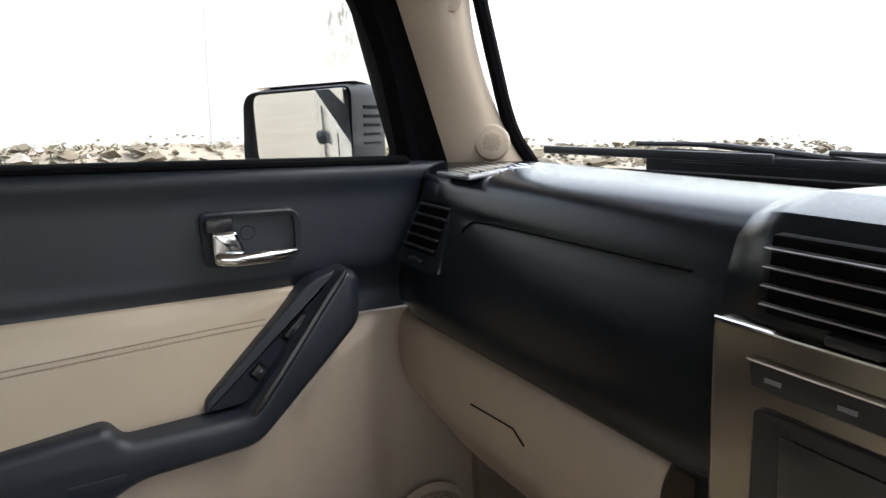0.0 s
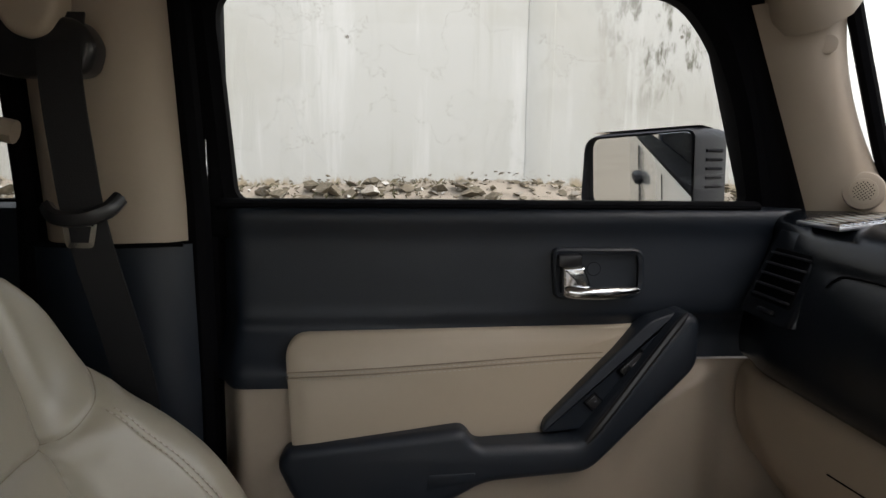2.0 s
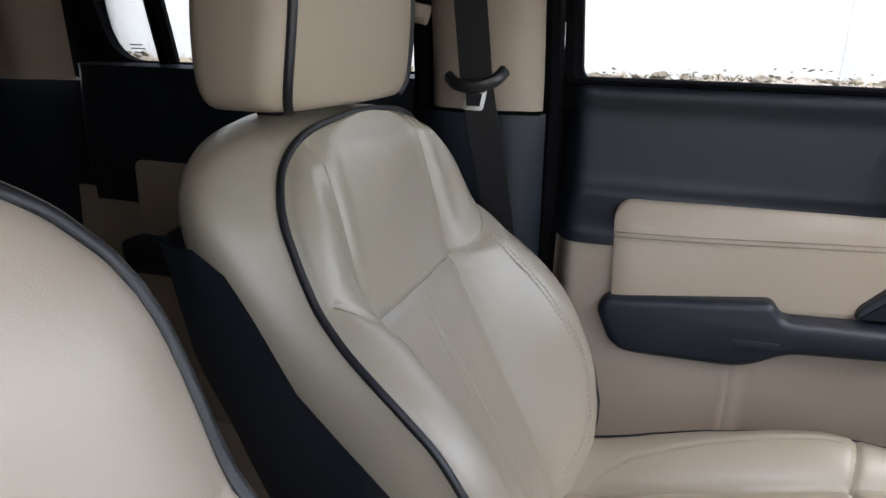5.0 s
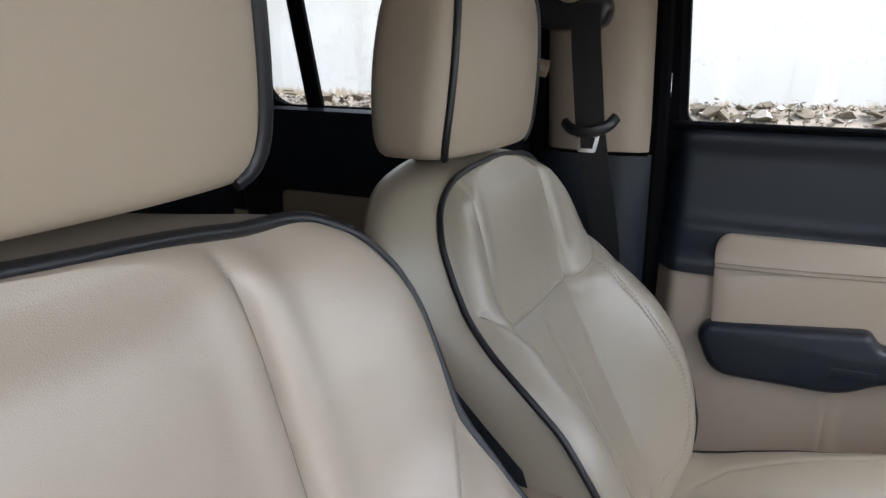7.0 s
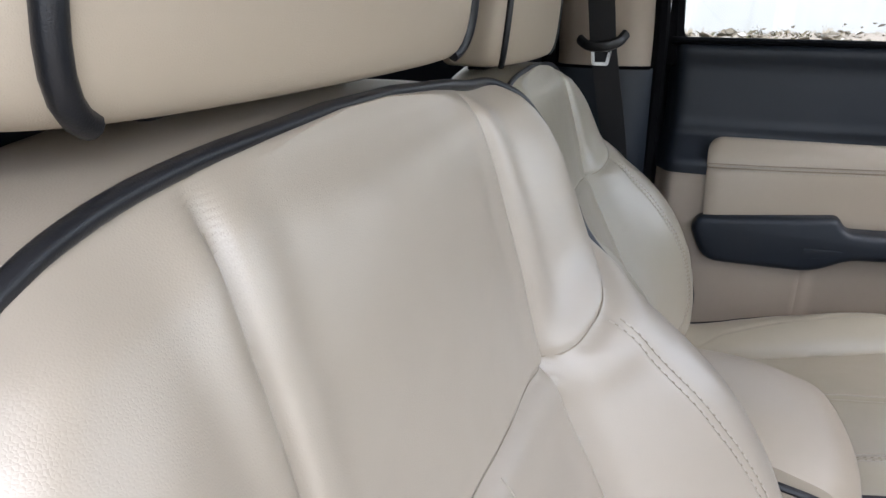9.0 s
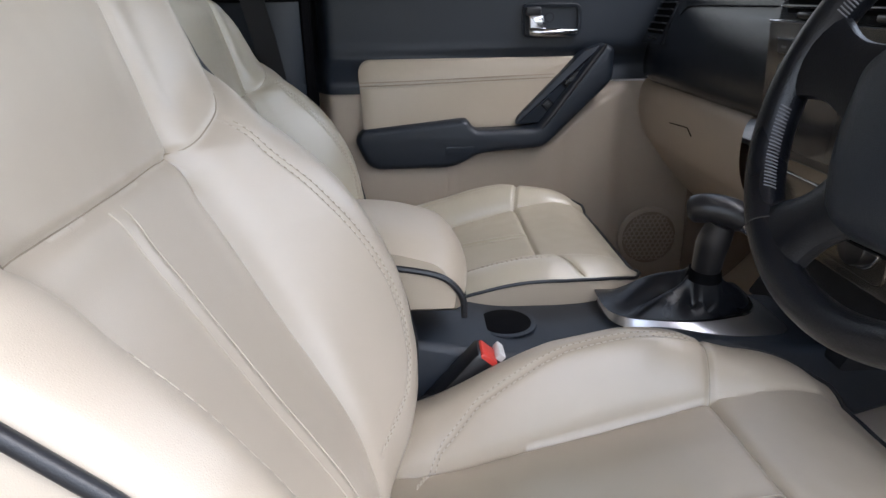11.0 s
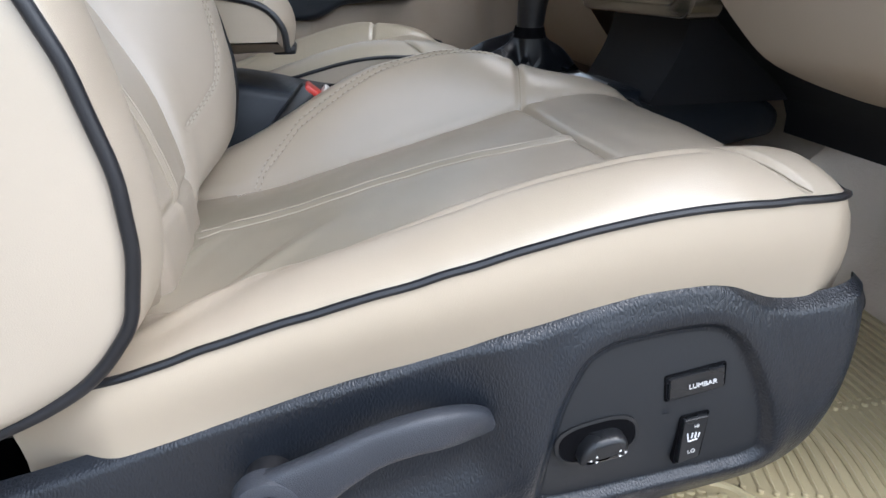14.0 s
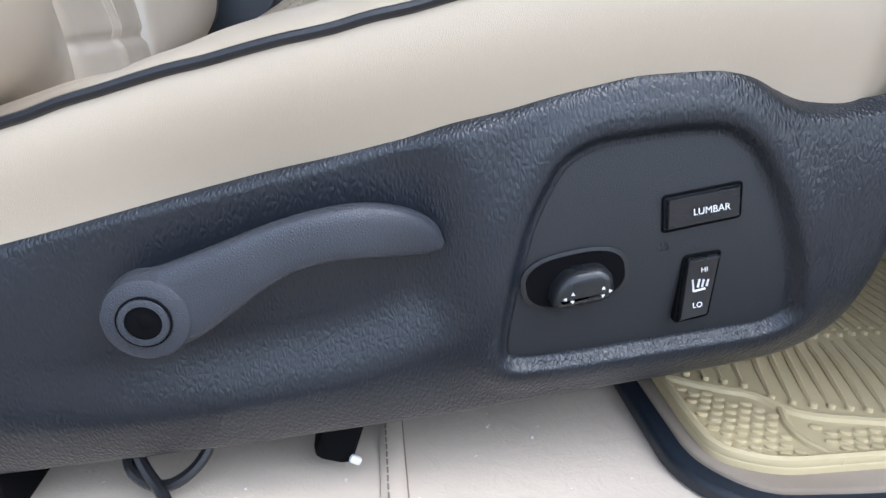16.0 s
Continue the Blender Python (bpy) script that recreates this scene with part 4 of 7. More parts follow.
# ---- pillars and belt ----
def build_pillars():
    bp = thing("pillar_trim", (-0.14, 0.66, 0.05), "cream upper and black lower trim of the centre pillar", "pillar trim", kind="structure")
    def upper(u, v):
        z = 0.703 + 0.43 * v
        x = -0.236 + 0.190 * u - 0.012 * v * 1.0
        y = 0.648 + 0.05 * abs(2 * u - 1) ** 4 - 0.03 * v
        return Vector((x, y, z))
    part("upper_trim", grid(upper, 24, 12), CREAM_TRIM, bp, "cream upper pillar cover")
    def lower(u, v):
        z = -0.01 + 0.709 * v
        x = -0.26 + 0.226 * u
        y = 0.652 + 0.05 * abs(2 * u - 1) ** 4
        return Vector((x, y, z))
    part("lower_trim", grid(lower, 24, 16), BLACK_TRIM, bp, "black lower pillar cover")
    part("edge_strip", tube([(-0.235, 0.652, 0.702), (-0.14, 0.646, 0.700), (-0.05, 0.652, 0.702)], 0.003, 6), BLACK_DEEP, bp)
    part("seal", tube([(-0.040, 0.70, 0.0), (-0.040, 0.70, 0.5), (-0.042, 0.695, 0.75), (-0.056, 0.67, 1.1)], 0.016, 8), BLACK_DEEP, bp, "black rubber door seal")
    part("seal", tube([(-0.270, 0.70, 0.0), (-0.262, 0.70, 0.5), (-0.252, 0.695, 0.75), (-0.262, 0.67, 1.1)], 0.018, 8), BLACK_DEEP, bp, "black rubber door seal")
    part("back_panel", rbox((-0.15, 0.76, 0.55), (0.26, 0.08, 1.15), 0.02), BLACK_DEEP, bp)
    part("edge_plate", rbox((-0.030, 0.703, 0.78), (0.004, 0.02, 0.11), 0.001), CHROME, bp, "thin bright latch plate")
    # handle for the rear seats
    part("grab_handle", tube(curve_through([(-0.215, 0.60, 0.838), (-0.245, 0.595, 0.848), (-0.268, 0.59, 0.885), (-0.285, 0.585, 0.96), (-0.300, 0.585, 1.03), (-0.27, 0.60, 1.08)], 6), 0.014, 10, flat=1.2), CREAM_TRIM, bp, "cream grab handle for the rear seat")
    # front pillar
    ap = thing("front_pillar_trim", (0.84, 0.66, 0.74), "cream front pillar cover with a small tweeter", "pillar trim", kind="structure")
    L0, L1 = Vector((0.700, 0.662, 1.02)), Vector((0.812, 0.668, 0.728))
    R0, R1 = Vector((0.820, 0.642, 1.02)), Vector((0.945, 0.655, 0.728))
    def apf(u, v):
        l = L1.lerp(L0, v) + Vector((-0.008, 0.02, 0))
        r = R1.lerp(R0, v) + Vector((-0.03 * 4 * v * (1 - v) + 0.02 * (1 - v) ** 6, 0.03, 0))
        p = l.lerp(r, u)
        p.y -= 0.045 * math.sin(math.pi * min(1, max(0, u))) ** 0.8
        return p
    part("cover", grid(apf, 24, 24), CREAM_TRIM, ap)
    top = [apf(0.5, 0.96) + Vector((0.01, 0.03, 0)), Vector((0.70, 0.63, 1.085)), Vector((0.45, 0.62, 1.10)), Vector((-0.3, 0.63, 1.12)), Vector((-1.7, 0.64, 1.10))]
    part("roof_rail", tube(curve_through(top, 5), 0.055, 10), CREAM_TRIM, ap, "cream roof rail cover")
    sc = Vector((0.845, 0.640, 0.777))
    ax = Vector((-0.62, -0.78, 0.05)).normalized()
    tw = part("tweeter", disc(sc - ax * 0.012, ax, 0.026, 0.022, 28, 0.006), CREAM_TRIM, ap, "round cream tweeter pod")
    part("mesh_grille", disc(sc + ax * 0.010, ax, 0.017, 0.0012, 28, 0.0006), LEATHER_SIDE, tw)
    bm = bmesh.new()
    s = ax.orthogonal().normalized()
    t = ax.cross(s)
    for i in range(-4, 5):
        for j in range(-4, 5):
            if i * i + j * j < 17:
                merge(bm, disc(sc + ax * 0.0112 + s * i * 0.0033 + t * j * 0.0033, ax, 0.0009, 0.0004, 6, 0.0001))
    part("perforation", bm, BLACK_DEEP, tw)
    clip = Vector((0.772, 0.6345, 0.965))
    part("clip_cover", disc(clip, Vector((-0.5, -0.86, 0.0)), 0.012, 0.003, 20, 0.001), CREAM_TRIM, ap)
    # door frame of the front pillar behind the window
    part("outer_frame", tube([(0.83, 0.78, 0.60), (0.79, 0.76, 0.78), (0.71, 0.74, 1.02), (0.66, 0.72, 1.10)], 0.055, 10), BLACK_DEEP, ap)


build_pillars()


def strap(points, width, thick=0.0016, side=(1, 0, 0)):
    side = Vector(side).normalized()
    rings = []
    pts = [Vector(p) for p in points]
    for i, p in enumerate(pts):
        d = (pts[min(i + 1, len(pts) - 1)] - pts[max(i - 1, 0)]).normalized()
        s = (side - d * side.dot(d)).normalized()
        n = d.cross(s)
        rings.append([p + s * a * width / 2 + n * b * thick for a, b in ((-1, -1), (1, -1), (1, 1), (-1, 1))])
    return loft(rings)


def build_belt():
    sb = thing("seat_belt", (-0.14, 0.62, 0.70), "black webbing seat belt with guide and metal tongue on the pillar", "seat belt")
    pts = curve_through([(-0.150, 0.592, 0.97), (-0.148, 0.570, 0.905), (-0.133, 0.556, 0.80), (-0.126, 0.556, 0.745), (-0.116, 0.560, 0.69), (-0.100, 0.575, 0.60), (-0.088, 0.59, 0.50), (-0.08, 0.60, 0.30), (-0.08, 0.61, 0.1)], 5)
    part("webbing", strap(pts, 0.046), WEBBING, sb, "black woven webbing")
    anchor = part("shoulder_guide", plate(fillet([(-0.234, 0.908), (-0.236, 0.960), (-0.178, 0.968), (-0.128, 0.962), (-0.112, 0.934), (-0.122, 0.905), (-0.140, 0.899), (-0.215, 0.899)], 0.014, 5), xz(0.612), 0.034, 0.010, 4), BLACK_SMOOTH, sb, "black shoulder guide")
    part("cover_button", plate(fillet([(-0.214, 1.010), (-0.212, 0.966), (-0.198, 0.944), (-0.178, 0.937), (-0.158, 0.945), (-0.145, 0.966), (-0.143, 1.010)], 0.014, 4), xz(0.600), 0.036, 0.010, 4), CREAM_TRIM, anchor, "rounded cream cover over the guide")
    part("slider", tube(curve_through([(-0.170, 0.566, 0.755), (-0.152, 0.548, 0.746), (-0.125, 0.543, 0.745), (-0.10, 0.550, 0.753), (-0.090, 0.566, 0.766)], 5), 0.0095, 8, flat=0.8), BLACK_SMOOTH, sb, "black tongue grip")
    tongue = [(-0.146, 0.742), (-0.143, 0.712), (-0.114, 0.712), (-0.108, 0.742)]
    o = [Vector(p) for p in fillet(tongue, 0.005, 4)]
    bm = loft([[Vector((p.x, 0.548 + d, p.y)) for p in q] for q, d in ((o, 0.0012), (o, -0.0012), (inset(o, 0.006), -0.0012), (inset(o, 0.006), 0.0012), (o, 0.0012))], True, False)
    part("tongue", bm, CHROME, sb, "metal belt tongue")


build_belt()


# ---- rear door ----
def build_rear_door():
    rd = thing("rear_door", (-0.65, 0.75, 0.05), "closed rear passenger door with black and cream trim", "car door")
    def up(u, v):
        x = -1.02 + 0.765 * u
        prof = v * 1.1
        if prof <= 1:
            z = 0.475 + 0.267 * prof
            y = 0.703 - 0.006 * math.sin(math.pi * prof)
        else:
            a = (prof - 1) / 0.1
            z, y = 0.742 + 0.008 * math.sin(a * 1.57), 0.70 + 0.06 * (1 - math.cos(a * 1.57))
        y += 0.05 * step01(-0.96, -1.02, x) ** 2
        return Vector((x, y, z))
    part("upper_trim", grid(up, 30, 24), BLACK_TRIM, rd, "black upper trim")
    part("lower_trim", grid(lambda u, v: Vector((-1.02 + 0.765 * u, 0.708 - 0.01 * math.sin(3 * v), -0.01 + 0.51 * v)), 12, 12), CREAM_TRIM, rd, "cream lower trim")
    part("insert", plate(fillet([(-0.86, 0.565), (-0.30, 0.565), (-0.40, 0.43), (-0.86, 0.43)], 0.02), xz(0.705), 0.012, 0.004), LEATHER_SIDE, rd, "cream insert")
    part("armrest", plate(fillet([(-0.88, 0.41), (-0.42, 0.41), (-0.40, 0.35), (-0.87, 0.34)], 0.02), xz(0.705), 0.06, 0.014), BLACK_TRIM, rd)
    win = [Vector(p) for p in fillet([(-0.272, 0.752), (-0.285, 1.03), (-0.93, 1.03), (-0.955, 0.90), (-0.915, 0.752)], [0.02, 0.05, 0.05, 0.08, 0.06], 7)]
    outer = [Vector(p) for p in fillet([(-0.235, 0.70), (-0.25, 1.115), (-1.03, 1.115), (-1.05, 0.90), (-1.02, 0.70)], [0.02, 0.05, 0.05, 0.08, 0.06], 7)]
    def ringat(o, dy):
        return [Vector((p.x, 0.73 - 0.10 * max(0, p.y - 0.75) + dy, p.y)) for p in o]
    bm = loft([ringat(outer, 0.06), ringat(outer, 0), ringat([a.lerp(b, 0.25) for a, b in zip(win, outer)], -0.010), ringat(win, 0.006), ringat(win, 0.03), ringat(outer, 0.06)], True, False)
    part("window_frame", bm, BLACK_DEEP, rd, "black window frame", 30)
    part("divider", tube([(-0.790, 0.742, 0.745), (-0.830, 0.715, 1.04)], 0.019, 8), BLACK_DEEP, rd, "black window divider bar")
    bm = bmesh.new()
    bm.faces.new([bm.verts.new(Vector((p.x, 0.752 - 0.10 * max(0, p.y - 0.75), p.y))) for p in win])
    part("window_pane", bm, GLASS, rd, "clear window glass").visible_shadow = False
    mk = bmesh.new()
    for k, w in enumerate((0.030, 0.034, 0.026)):
        rbox((-0.868 + 0.003 * k, 0.744, 0.782 - 0.007 * k), (w, 0.0006, 0.0022), 0, bm=mk)
    part("etched_mark", mk, BLACK_SMOOTH, rd, "small dark etched glass marking")
    cp = thing("rear_pillar_trim", (-1.1, 0.66, 0.3), "cream upper and black lower trim of the rear pillar", "pillar trim", kind="structure")
    part("upper_cover", grid(lambda u, v: Vector((-1.33 + 0.30 * u + 0.03 * (1 - v), 0.655 + 0.06 * step01(0.75, 1.0, u), 0.712 + 0.42 * v)), 16, 8), CREAM_TRIM, cp, "cream upper cover")
    part("lower_cover", grid(lambda u, v: Vector((-1.72 + 0.75 * u, 0.665 + 0.066 * step01(0.70, 1.0, u), -0.02 + 0.73 * v)), 24, 8), BLACK_TRIM, cp, "black lower cover")
    part("quarter_trim", grid(lambda u, v: Vector((-1.72 + 0.42 * u, 0.68, 0.70 + 0.45 * v)), 6, 6), BLACK_TRIM, cp)


build_rear_door()

# ---- front seats ----
BACK_C = [(0.17, 0.150), (0.24, 0.150), (0.29, 0.140), (0.341, 0.124), (0.386, 0.098), (0.437, 0.066), (0.49, 0.036), (0.54, 0.009), (0.585, -0.018), (0.61, -0.025), (0.65, -0.034), (0.69, -0.045), (0.72, -0.054), (0.745, -0.063), (0.760, -0.069), (0.770, -0.075), (0.776, -0.080)]
BACK_E = [(0.17, -0.030), (0.19, 0.030), (0.200, 0.065), (0.213, 0.100), (0.23, 0.135), (0.247, 0.155), (0.273, 0.174), (0.312, 0.181), (0.352, 0.180), (0.40, 0.169), (0.444, 0.152), (0.484, 0.132), (0.516, 0.110), (0.547, 0.086), (0.58, 0.046), (0.612, 0.004), (0.64, -0.024), (0.672, -0.044), (0.70, -0.059), (0.741, -0.078), (0.759, -0.082), (0.776, -0.083)]
BACK_S = [(0.17, -0.010), (0.19, 0.045), (0.213, 0.112), (0.247, 0.164), (0.273, 0.179), (0.312, 0.185), (0.352, 0.184), (0.40, 0.177), (0.444, 0.166), (0.484, 0.149), (0.516, 0.130), (0.547, 0.107), (0.58, 0.072), (0.612, 0.030), (0.64, -0.004), (0.672, -0.018), (0.70, -0.030), (0.723, -0.043), (0.745, -0.058), (0.76, -0.068), (0.776, -0.081)]
BACK_W = [(0.17, 0.205), (0.20, 0.228), (0.25, 0.236), (0.30, 0.239), (0.42, 0.241), (0.52, 0.238), (0.585, 0.229), (0.64, 0.2135), (0.70, 0.198), (0.715, 0.191), (0.73, 0.180), (0.742, 0.168), (0.752, 0.153), (0.760, 0.137), (0.766, 0.119), (0.770, 0.100), (0.7735, 0.072), (0.776, 0.012)]
BACK_WIDE = [(0.52, 0.239), (0.585, 0.235), (0.64, 0.229), (0.684, 0.231), (0.70, 0.229), (0.715, 0.223), (0.73, 0.212), (0.742, 0.199), (0.753, 0.183), (0.760, 0.167), (0.766, 0.146), (0.770, 0.122), (0.7735, 0.085), (0.776, 0.012)]
BACK_B = [(0.17, 0.070), (0.30, 0.088), (0.36, 0.100), (0.42, 0.113), (0.50, 0.122), (0.585, 0.129), (0.65, 0.127), (0.74, 0.124), (0.776, 0.118)]
Z_MID = 0.585


def back_w(z, broad=False):
    """Half width of the back's face: straight sides under a rounded top; the driver's has broader shoulders."""
    return max(0.012, soft_table(BACK_WIDE if broad and z > 0.52 else BACK_W, z, 0.008 if z < 0.70 else 0.002))


def back_rear(z, broad=False):
    """Half width of the back at its rear, where it stays broad up to the top."""
    if z <= 0.69:
        return max(0.236, back_w(z, broad))
    t = min(1.0, (z - 0.69) / 0.0862)
    return max(back_w(z, broad), 0.236 * (1 - t ** 2.7) ** (1 / 2.7))


def back_seam(z):
    """Side place of the seam between the middle panels and the bolster."""
    return soft_table(BACK_B, z, 0.02)


def back_front(s, z, fine=True, broad=False):
    """Forward place of the seat back's face at side place s (-1 to 1) and height z."""
    w = back_w(z, broad)
    c, e = soft_table(BACK_C, z), soft_table(BACK_E, z, 0.008)
    b = back_seam(z)
    if broad and s > 0:
        e += 0.55 * (soft_table(BACK_S, z, 0.010) - e) * step01(0.56, 0.64, z) * step01(0.765, 0.735, z)
    y = abs(s) * w
    zd = Z_MID + 0.056 * min(1.0, max(0.0, (y - b) / max(0.074, 0.88 * (w - b))))
    if y <= b:
        x = c + (0.004 + 0.003 * step01(0.585, 0.45, z)) * (1 - (y / b) ** 2)
    else:
        # up to the bolster's crest, then rolled back to the piped edge
        u = (y - b) / max(w - b, 1e-4)
        crest = soft_table(BACK_S, z, 0.010)
        if u < 0.74:
            k = step01(zd - 0.004, zd + 0.030, z)
            x = c + (crest - c) * math.sin(math.pi / 2 * u / 0.74) ** (0.9 + 0.5 * k)
        else:
            x = e + (crest - e) * math.sqrt(max(0.0, 1 - ((u - 0.74) / 0.26) ** 2))
    top = step01(0.740, 0.766, z)
    if top > 0:
        x += (c + (e - c) * step01(0.6, 1.0, y / w) - x) * top
    edge = x
    if fine:
        up = z > Z_MID
        x -= 0.0075 * bump1(y - b, 0.0040)
        x += 0.0042 * bump1(y - b - 0.012, 0.011) * (1 if up else 0.6)
        x += 0.0026 * bump1(y - b + 0.013, 0.012)
        if y < b + 0.004:
            x -= 0.0055 * bump1(z - Z_MID, 0.0042)
            x += 0.0026 * bump1(z - Z_MID + 0.016, 0.012)
        if not up and y < 0.03:
            x += 0.0034 * bump1(y, 0.0065) * step01(0.22, 0.27, z) * step01(0.580, 0.560, z)
        if y < b:
            x -= 0.004 * bump1(z - 0.262, 0.004)
        if y > b:
            x -= 0.006 * bump1(z - zd, 0.0034)
            x += 0.0045 * bump1(z - zd + 0.016, 0.012)
            ys = stitch_y(z)
            if ys and z < zd:
                x -= 0.003 * bump1(y - ys, 0.003)
        x = edge + (x - edge) * step01(0.0, 0.010, w - y) * step01(0.772, 0.750, z)
        q = Vector((s * w * 6, z * 6, 3.1))
        x += 0.0009 * noise.noise(q * 2.2) + 0.0004 * noise.noise(q * 7)
    return x


def stitch_y(z):
    """Side place of the bolster's double seam."""
    if not 0.300 < z < 0.632:
        return None
    return lerp_table([(0.300, 0.100), (0.318, 0.132), (0.335, 0.158), (0.367, 0.178), (0.411, 0.187), (0.45, 0.186), (0.49, 0.183), (0.55, 0.177), (0.593, 0.172), (0.632, 0.166)], z)


CUSH_C = [(0.08, 0.205), (0.14, 0.213), (0.20, 0.228), (0.32, 0.258), (0.41, 0.277), (0.50, 0.291), (0.56, 0.303), (0.60, 0.302), (0.632, 0.288), (0.645, 0.27)]
CUSH_S = [(0.08, 0.196), (0.16, 0.206), (0.204, 0.214), (0.305, 0.236), (0.407, 0.266), (0.494, 0.289), (0.56, 0.304), (0.60, 0.304), (0.632, 0.290), (0.645, 0.27)]
CUSH_P = [(0.08, 0.214), (0.168, 0.233), (0.245, 0.253), (0.343, 0.279), (0.426, 0.299), (0.478, 0.306), (0.56, 0.305), (0.60, 0.302), (0.645, 0.285)]
CUSH_W = [(0.08, 0.225), (0.14, 0.240), (0.3, 0.244), (0.5, 0.244), (0.57, 0.238), (0.60, 0.230), (0.622, 0.216), (0.638, 0.198), (0.645, 0.175)]
CUSH_PEAK = [(0.08, 0.0), (0.16, 0.018), (0.28, 0.030), (0.40, 0.036), (0.47, 0.036), (0.56, 0.020), (0.62, 0.010), (0.645, 0.0)]


CROSS = 0.500               # seam across the cushion
INNER_RISE = [(0.10, 0.0), (0.18, 0.010), (0.235, 0.023), (0.28, 0.034), (0.34, 0.042), (0.38, 0.039), (0.425, 0.034), (0.475, 0.020), (0.53, 0.003), (0.56, 0.0)]      # the driver's firm inner bolster


def cush_top(s, x, fine=True):
    w = soft_table(CUSH_W, x, 0.006)
    y = abs(s) * w
    b = 0.153
    c, m, p = soft_table(CUSH_C, x), soft_table(CUSH_S, x), soft_table(CUSH_P, x)
    if y < b:
        z = c + (m - c) * (y / b) ** 2
    else:
        u = (y - b) / max(w - b, 1e-4)
        z = m + (p - m) * u + soft_table(CUSH_PEAK, x) * math.sin(math.pi * u ** 0.8) ** 0.8
    if fine:
        flat = z
        if x < CROSS:
            z -= 0.005 * bump1(y - b, 0.0030)
        if y < b + 0.003:
            z -= 0.006 * bump1(x - CROSS, 0.0032)
            z += 0.001 * bump1(x - CROSS - 0.014, 0.010)
        else:
            z -= 0.006 * bump1(x - CROSS - (0.02 if s > 0 else 0.045) * (y - b) / max(w - b, 1e-4), 0.004)
        if y < 0.03 and x < CROSS:
            z += 0.0032 * bump1(y, 0.0065)
        if y > b:
            ys = cush_stitch(x)
            if ys:
                z -= 0.0025 * bump1(y - ys, 0.003)
        z = flat + (z - flat) * step01(0.0, 0.016, w - y)
        # worn folds running in from the outer rear corner
        for ax, ay, bx2, by2, hgt in ((0.13, -0.19, 0.27, -0.06, 0.006), (0.15, -0.215, 0.33, -0.13, 0.005), (0.12, -0.10, 0.20, 0.02, 0.004)):
            px, py = x - ax, s * w - ay
            lx, ly = bx2 - ax, by2 - ay
            t = min(1.0, max(0.0, (px * lx + py * ly) / (lx * lx + ly * ly)))
            z += hgt * bump1(math.hypot(px - t * lx, py - t * ly), 0.009) * math.sin(math.pi * (0.15 + 0.8 * t))
        # sitting creases near the back
        q = Vector((x * 9, s * 1.6, 1.7))
        z += (0.0025 + 0.004 * step01(0.34, 0.16, x)) * noise.noise(q) + 0.0008 * noise.noise(q * 5)
    return z


def cush_stitch(x):
    if not 0.178 < x < 0.496:
        return None
    return lerp_table([(0.178, 0.122), (0.19, 0.146), (0.21, 0.166), (0.25, 0.184), (0.35, 0.197), (0.505, 0.200)], x)


SHIELD_TOP = [(-0.09, 0.128), (0.03, 0.155), (0.10, 0.170), (0.159, 0.184), (0.265, 0.208), (0.347, 0.227), (0.401, 0.240), (0.428, 0.249), (0.465, 0.259), (0.507, 0.261), (0.525, 0.256), (0.540, 0.246), (0.555, 0.238), (0.575, 0.236), (0.60, 0.238), (0.62, 0.243), (0.634, 0.241), (0.641, 0.234), (0.646, 0.222)]
SHIELD_BOT = [(-0.09, 0.030), (0.03, 0.036), (0.129, 0.040), (0.162, 0.042), (0.243, 0.047), (0.357, 0.057), (0.44, 0.067), (0.535, 0.079), (0.575, 0.086), (0.600, 0.098), (0.614, 0.114), (0.626, 0.142), (0.636, 0.178), (0.646, 0.204)]
RECESS = [(0.399, 0.094), (0.404, 0.141), (0.414, 0.184), (0.429, 0.212), (0.447, 0.221), (0.487, 0.226), (0.516, 0.226), (0.533, 0.213), (0.548, 0.188), (0.561, 0.156), (0.570, 0.118), (0.556, 0.109), (0.518, 0.104), (0.437, 0.095)]
POCKET = [(0.10, 0.100), (0.10, 0.175), (0.16, 0.205), (0.235, 0.222), (0.310, 0.236), (0.362, 0.232), (0.376, 0.200), (0.380, 0.160), (0.372, 0.128), (0.325, 0.106), (0.24, 0.092), (0.165, 0.085)]


RECESS = [tuple(p) for p in fillet(RECESS, 0.02, 4)]
POCKET = [tuple(p) for p in fillet(POCKET, 0.03, 4)]


def inside(poly, x, z):
    """Signed distance to an outline, positive inside."""
    best, odd = 9.0, False
    n = len(poly)
    for i in range(n):
        (x0, z0), (x1, z1) = poly[i - 1], poly[i]
        dx, dz = x1 - x0, z1 - z0
        t = max(0.0, min(1.0, ((x - x0) * dx + (z - z0) * dz) / (dx * dx + dz * dz)))
        best = min(best, math.hypot(x - x0 - t * dx, z - z0 - t * dz))
        if (z0 > z) != (z1 > z) and x < (x1 - x0) * (z - z0) / (z1 - z0) + x0:
            odd = not odd
    return best if odd else -best


